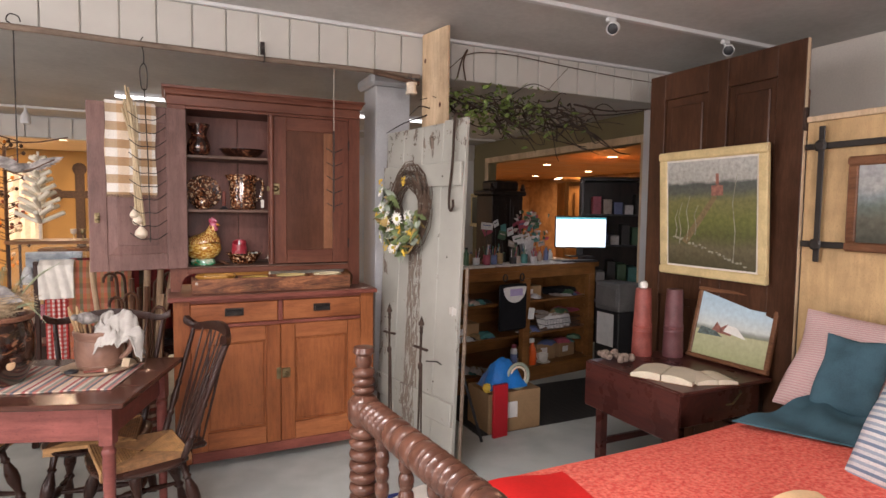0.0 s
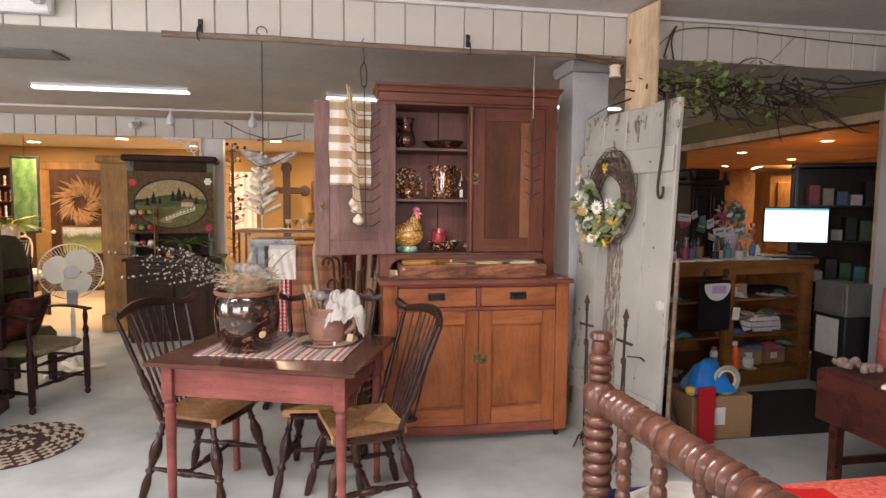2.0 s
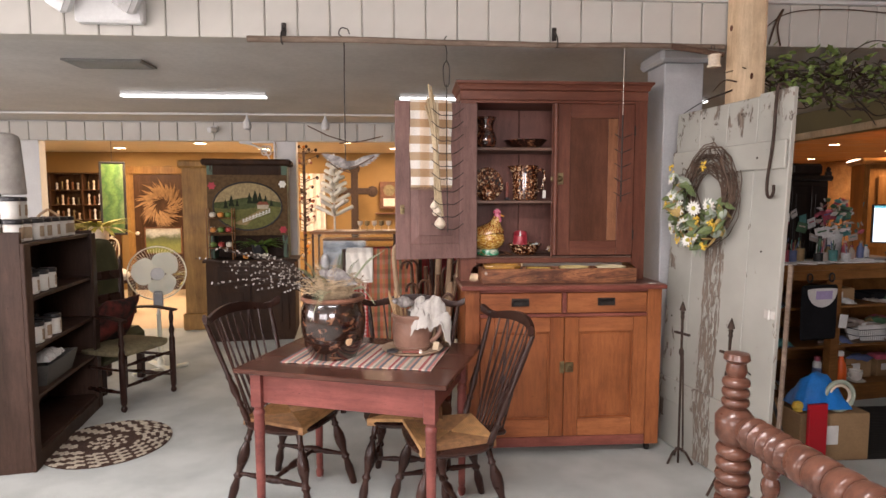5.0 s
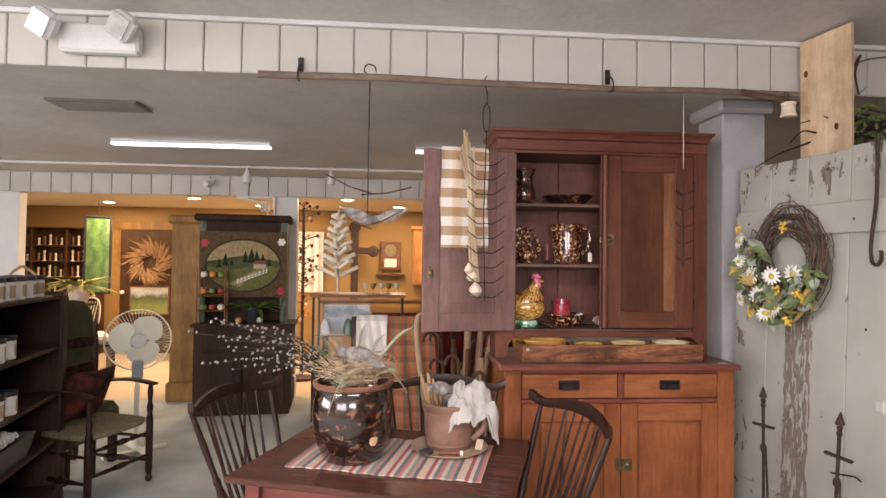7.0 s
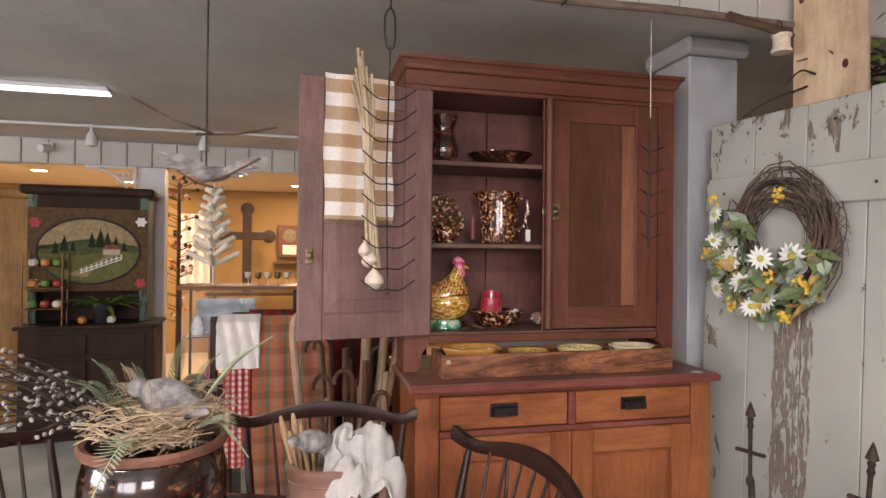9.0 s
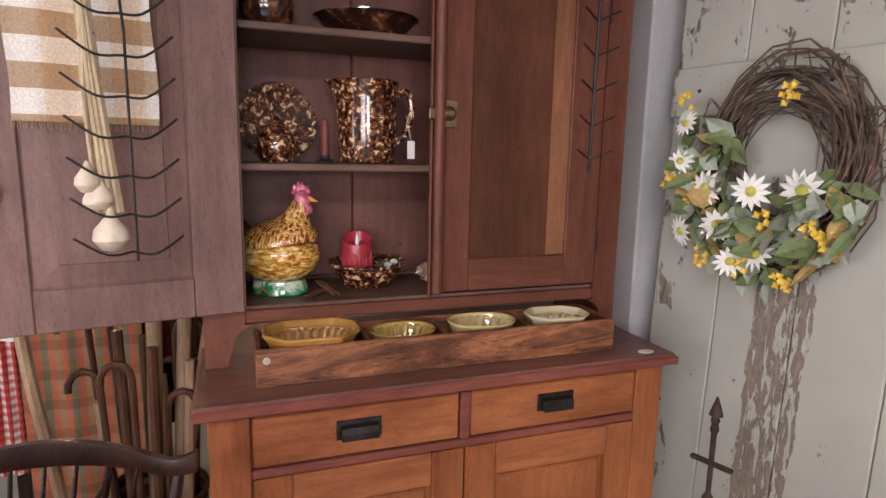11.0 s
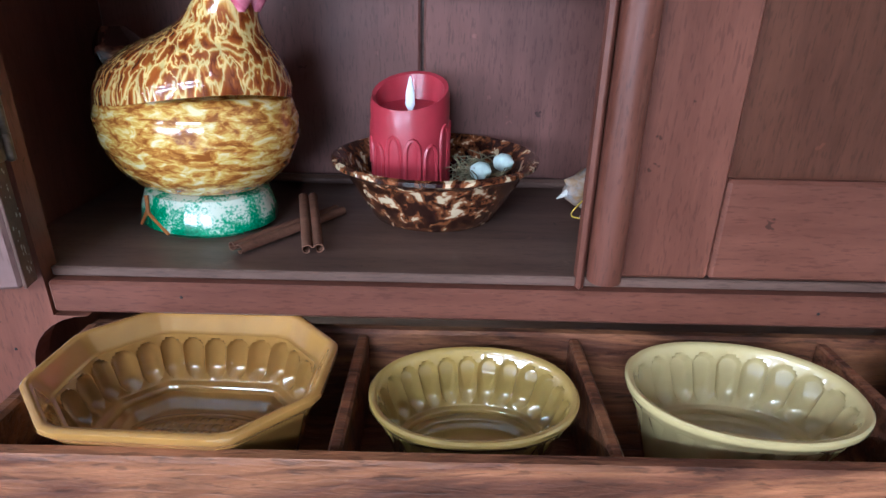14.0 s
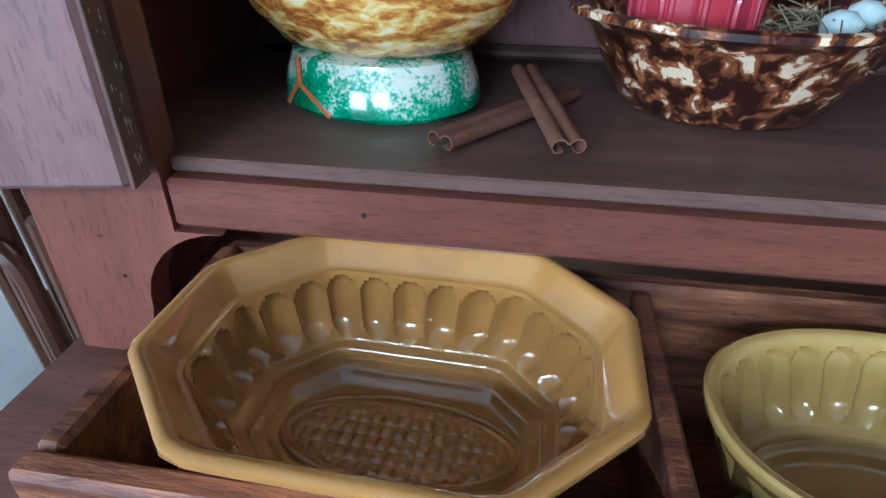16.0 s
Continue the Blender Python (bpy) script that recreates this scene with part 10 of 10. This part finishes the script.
for z in (0.92, 1.22, 1.47, 1.72):
    for x in [-0.7 + 0.085 * q for q in range(17)]:
        if abs(x + 0.27) < 0.03 or abs(x - 0.25) < 0.03:
            continue
        k += 1
        hh = R.uniform(0.1, 0.19)
        solo("candlestick", lathe(bmesh.new(), [(0.03, 0), (0.012, 0.02), (0.018, hh * 0.4), (0.01, hh * 0.6), (0.02, hh * 0.85), (0.012, hh)], 10), ("brass", "garlic", "oak_frame", "white_thing")[k % 4], pose(-5.75 + x, 10.03, z + 0.0005), "turned candlestick on the back-room rack", "candlestick", "candlesticks on the rack", smooth=True)
gpn = picture(pose(-4.2, 8.3, 1.05, 0, 0, 18), 0.32, 1.02, 0.03, "black_frame", landscape("green_print", [(0, (0.2, 0.3, 0.07)), (0.3, (0.05, 0.13, 0.02)), (0.5, (0.14, 0.26, 0.05)), (0.65, (0.06, 0.15, 0.03)), (1, (0.28, 0.36, 0.14))], 0, -0.2, 0.2, 0.6, 3), "tall bright green leaf print in a black frame, hung from above")
part("hanger_wire", tube(bmesh.new(), [(0, -0.01, 1.02), (0.0, -0.01, 1.31)], 0.004, 5), "iron", gpn)
potted("fern_plant", pose(-3.9, 7.3, 1.0), 1.15, "yellow_leaf", "bushy yellow-green fern in a pale pot", 60, "garlic")
ps = thing("plant_stand", pose(-3.9, 7.3, 0), "small dark wooden plant stand", "stand")
part("top", lathe(bmesh.new(), [(0.16, 0.98), (0.16, 1.0), (0.01, 1.0)], 24), "chair_dark", ps)
part("column", lathe(bmesh.new(), [(0.14, 0), (0.14, 0.03), (0.03, 0.06), (0.03, 0.98)], 16), "chair_dark", ps, smooth=True)
potted("potted_flowers", pose(-3.55, 9.7, 0.0), 1.5, "yellow_leaf", "yellow-green potted flowers on the back-room floor", 50, "crock_rim")
M["ivory"] = surf("ivory_paint", (0.66, 0.6, 0.48), 0.5, vary=0.06)
wc = thing("white_chair", pose(-4.55, 8.35, 0.0, 0, 0, -30), "ivory-painted hoop-back chair in the back room", "chair")
part("seat", slab(bmesh.new(), superellipse(0.23, 0.21, 0.7, 28), 0.42, 0.45), "ivory", wc)
hoop = curve3([(-0.2, 0.18, 0.45), (-0.22, 0.25, 0.75), (-0.12, 0.29, 0.96), (0.12, 0.29, 0.96), (0.22, 0.25, 0.75), (0.2, 0.18, 0.45)], 8)
part("hoop", tube(bmesh.new(), hoop, 0.012, 8), "ivory", wc, smooth=True)
for k in range(6):
    x = -0.14 + 0.056 * k
    part("spindle", tube(bmesh.new(), [(x * 0.8, 0.18, 0.45), (x, 0.28, 0.94)], 0.006, 6), "ivory", wc)
for x in (-0.17, 0.17):
    for y in (-0.16, 0.16):
        part("leg", turned(bmesh.new(), (x * 1.25, y * 1.25, 0), (x, y, 0.42), [(0, 0.012), (0.5, 0.018), (1, 0.012)], 8), "ivory", wc)
bch = thing("black_bench", pose(-4.15, 7.85, 0, 0, 0, 40), "small dark bench with a pale cushion", "bench")
part("top", B(-0.4, 0.4, -0.15, 0.15, 0.42, 0.46, b=0.01), "chair_dark", bch)
for x in (-0.33, 0.33):
    part("leg", B(x - 0.02, x + 0.02, -0.12, 0.12, 0, 0.4195, b=0.004), "chair_dark", bch)
part("cushion", B(-0.35, 0.3, -0.13, 0.13, 0.4605, 0.6, b=0.05), "cream", bch)
for k, (x, y) in enumerate(((-5.2, 8.2), (-3.9, 8.0), (-3.1, 8.6), (-2.2, 7.9), (-4.6, 9.4), (-2.4, 9.5), (-1.0, 8.4), (-0.3, 9.3), (0.8, 8.4))):
    t = thing("downlight", pose(x, y, 2.359), "round recessed warm ceiling lamp", "ceiling light", "downlights")
    part("ring", lathe(bmesh.new(), [(0.085, -0.006), (0.105, -0.004), (0.105, 0.0)], 24), "white_paint", t)
    part("lens", lathe(bmesh.new(), [(0.08, -0.008), (0.03, -0.0075)], 20), "lamp_warm", t)
    area("downlight_beam", look((x, y, 2.345), (x, y, 0)), 0.16, 0.16, 34, WARM, "DISK")
# back wall of the right-hand opening: clock, cross, cupboard, cloth, twig tree
ck2 = thing("wall_clock", pose(-0.42, 10.19, 1.38), "brown wooden wall clock with a brass dial", "clock")
part("case", B(-0.17, 0.17, -0.08, 0, 0.0, 0.48, b=0.01), "oak_frame", ck2)
part("dial", lathe(bmesh.new(), [(0.1, 0), (0.1, 0.004), (0.01, 0.005)], 28, Matrix.Translation((0, -0.081, 0.33)) @ pose(0, 0, 0, 90)), "brass", ck2)
part("lower_pane", B(-0.1, 0.1, -0.084, -0.0805, 0.05, 0.19, b=0.002), "cream", ck2)
part("bracket_shelf", B(-0.24, 0.24, -0.14, 0, -0.09, -0.06, b=0.006), "oak_frame", ck2)
cr = thing("iron_cross", pose(-1.0, 9.9, 0.9), "large dark iron cross standing in the back room", "cross")
part("upright", B(-0.06, 0.06, -0.03, 0.03, 0, 1.15, b=0.01), "rust", cr)
part("arms", B(-0.28, 0.28, -0.029, 0.029, 0.735, 0.845, b=0.01), "rust", cr)
for x, z in ((-0.3, 0.785), (0.3, 0.785), (0, 1.17)):
    part("finial", lathe(bmesh.new(), [(0.03, -0.025), (0.095, 0), (0.03, 0.025)], 14, Matrix.Translation((x, 0, z)) @ pose(0, 0, 0, 90)), "rust", cr, smooth=True)
tb = thing("console_table", pose(-0.6, 9.8, 0), "plain brown table along the back wall", "table")
part("top", B(-0.9, 0.9, -0.25, 0.25, 0.86, 0.9), "brown_door", tb)
for x in (-0.85, 0.81):
    for y in (-0.22, 0.18):
        part("leg", B(x, x + 0.04, y, y + 0.04, 0, 0.8595), "brown_door", tb)
hc = thing("wall_cupboard", pose(0.35, 10.19, 1.15), "orange pine hanging cupboard on the back wall", "cupboard")
part("body", B(-0.4, 0.4, -0.25, 0, 0, 0.9), "honey", hc)
part("cornice", B(-0.44, 0.44, -0.29, 0, 0.9005, 0.96, b=0.015), "honey", hc)
for x in (-0.38, 0.01):
    part("door", B(x, x + 0.37, -0.266, -0.2505, 0.04, 0.86, b=0.006), "honey", hc)
solo("linen_hanging", sheet(bmesh.new(), 20, 14, lambda u, v: (-1.95 + 0.42 * u, 10.15 + 0.02 * math.sin(22 * u), 2.0 - 1.0 * v), 0.008), "cream", I4, "long cream linen cloth hung in the back room", "cloth", smooth=True)
tt = thing("twig_tree", pose(-1.52, 8.0, 0), "tall rusty twig tree hung with ornaments", "ornament tree")
part("stand", lathe(bmesh.new(), [(0.18, 0), (0.18, 0.03), (0.02, 0.05), (0.02, 2.2)], 14), "twig", tt)
for k in range(80):
    z = R.uniform(0.7, 2.25)
    a, ln = R.uniform(0, 6.28), R.uniform(0.1, 0.22)
    e = Vector((ln * math.cos(a), ln * math.sin(a), z + 0.06))
    br_ = part("branch", tube(bmesh.new(), [(0, 0, z), e], 0.006, 5, 0.003), "twig", tt)
    part("ornament", lathe(bmesh.new(), [(0.003, -0.03), (0.02, -0.012), (0.02, 0.008), (0.003, 0.02)], 8, Matrix.Translation(e)), ("rust", "orange_glaze", "garlic", "cup_red")[k % 4], br_, smooth=True)
sl = thing("wooden_sled", pose(-3.9, 6.35, 1.0, 12, 0, 10), "bentwood sled frame leaning in the opening", "sled")
for x in (-0.14, 0.14):
    part("runner", tube(bmesh.new(), curve3([(x, 0, -0.98), (x, 0, 0.1), (x * 0.8, 0, 0.34), (0, 0, 0.44)], 6), 0.014, 6), "cane_pale", sl, smooth=True)
for z in (-0.6, -0.2, 0.05, 0.2):
    part("slat", B(-0.14, 0.14, -0.01, 0.01, z, z + 0.05, b=0.003), "cane_pale", sl)
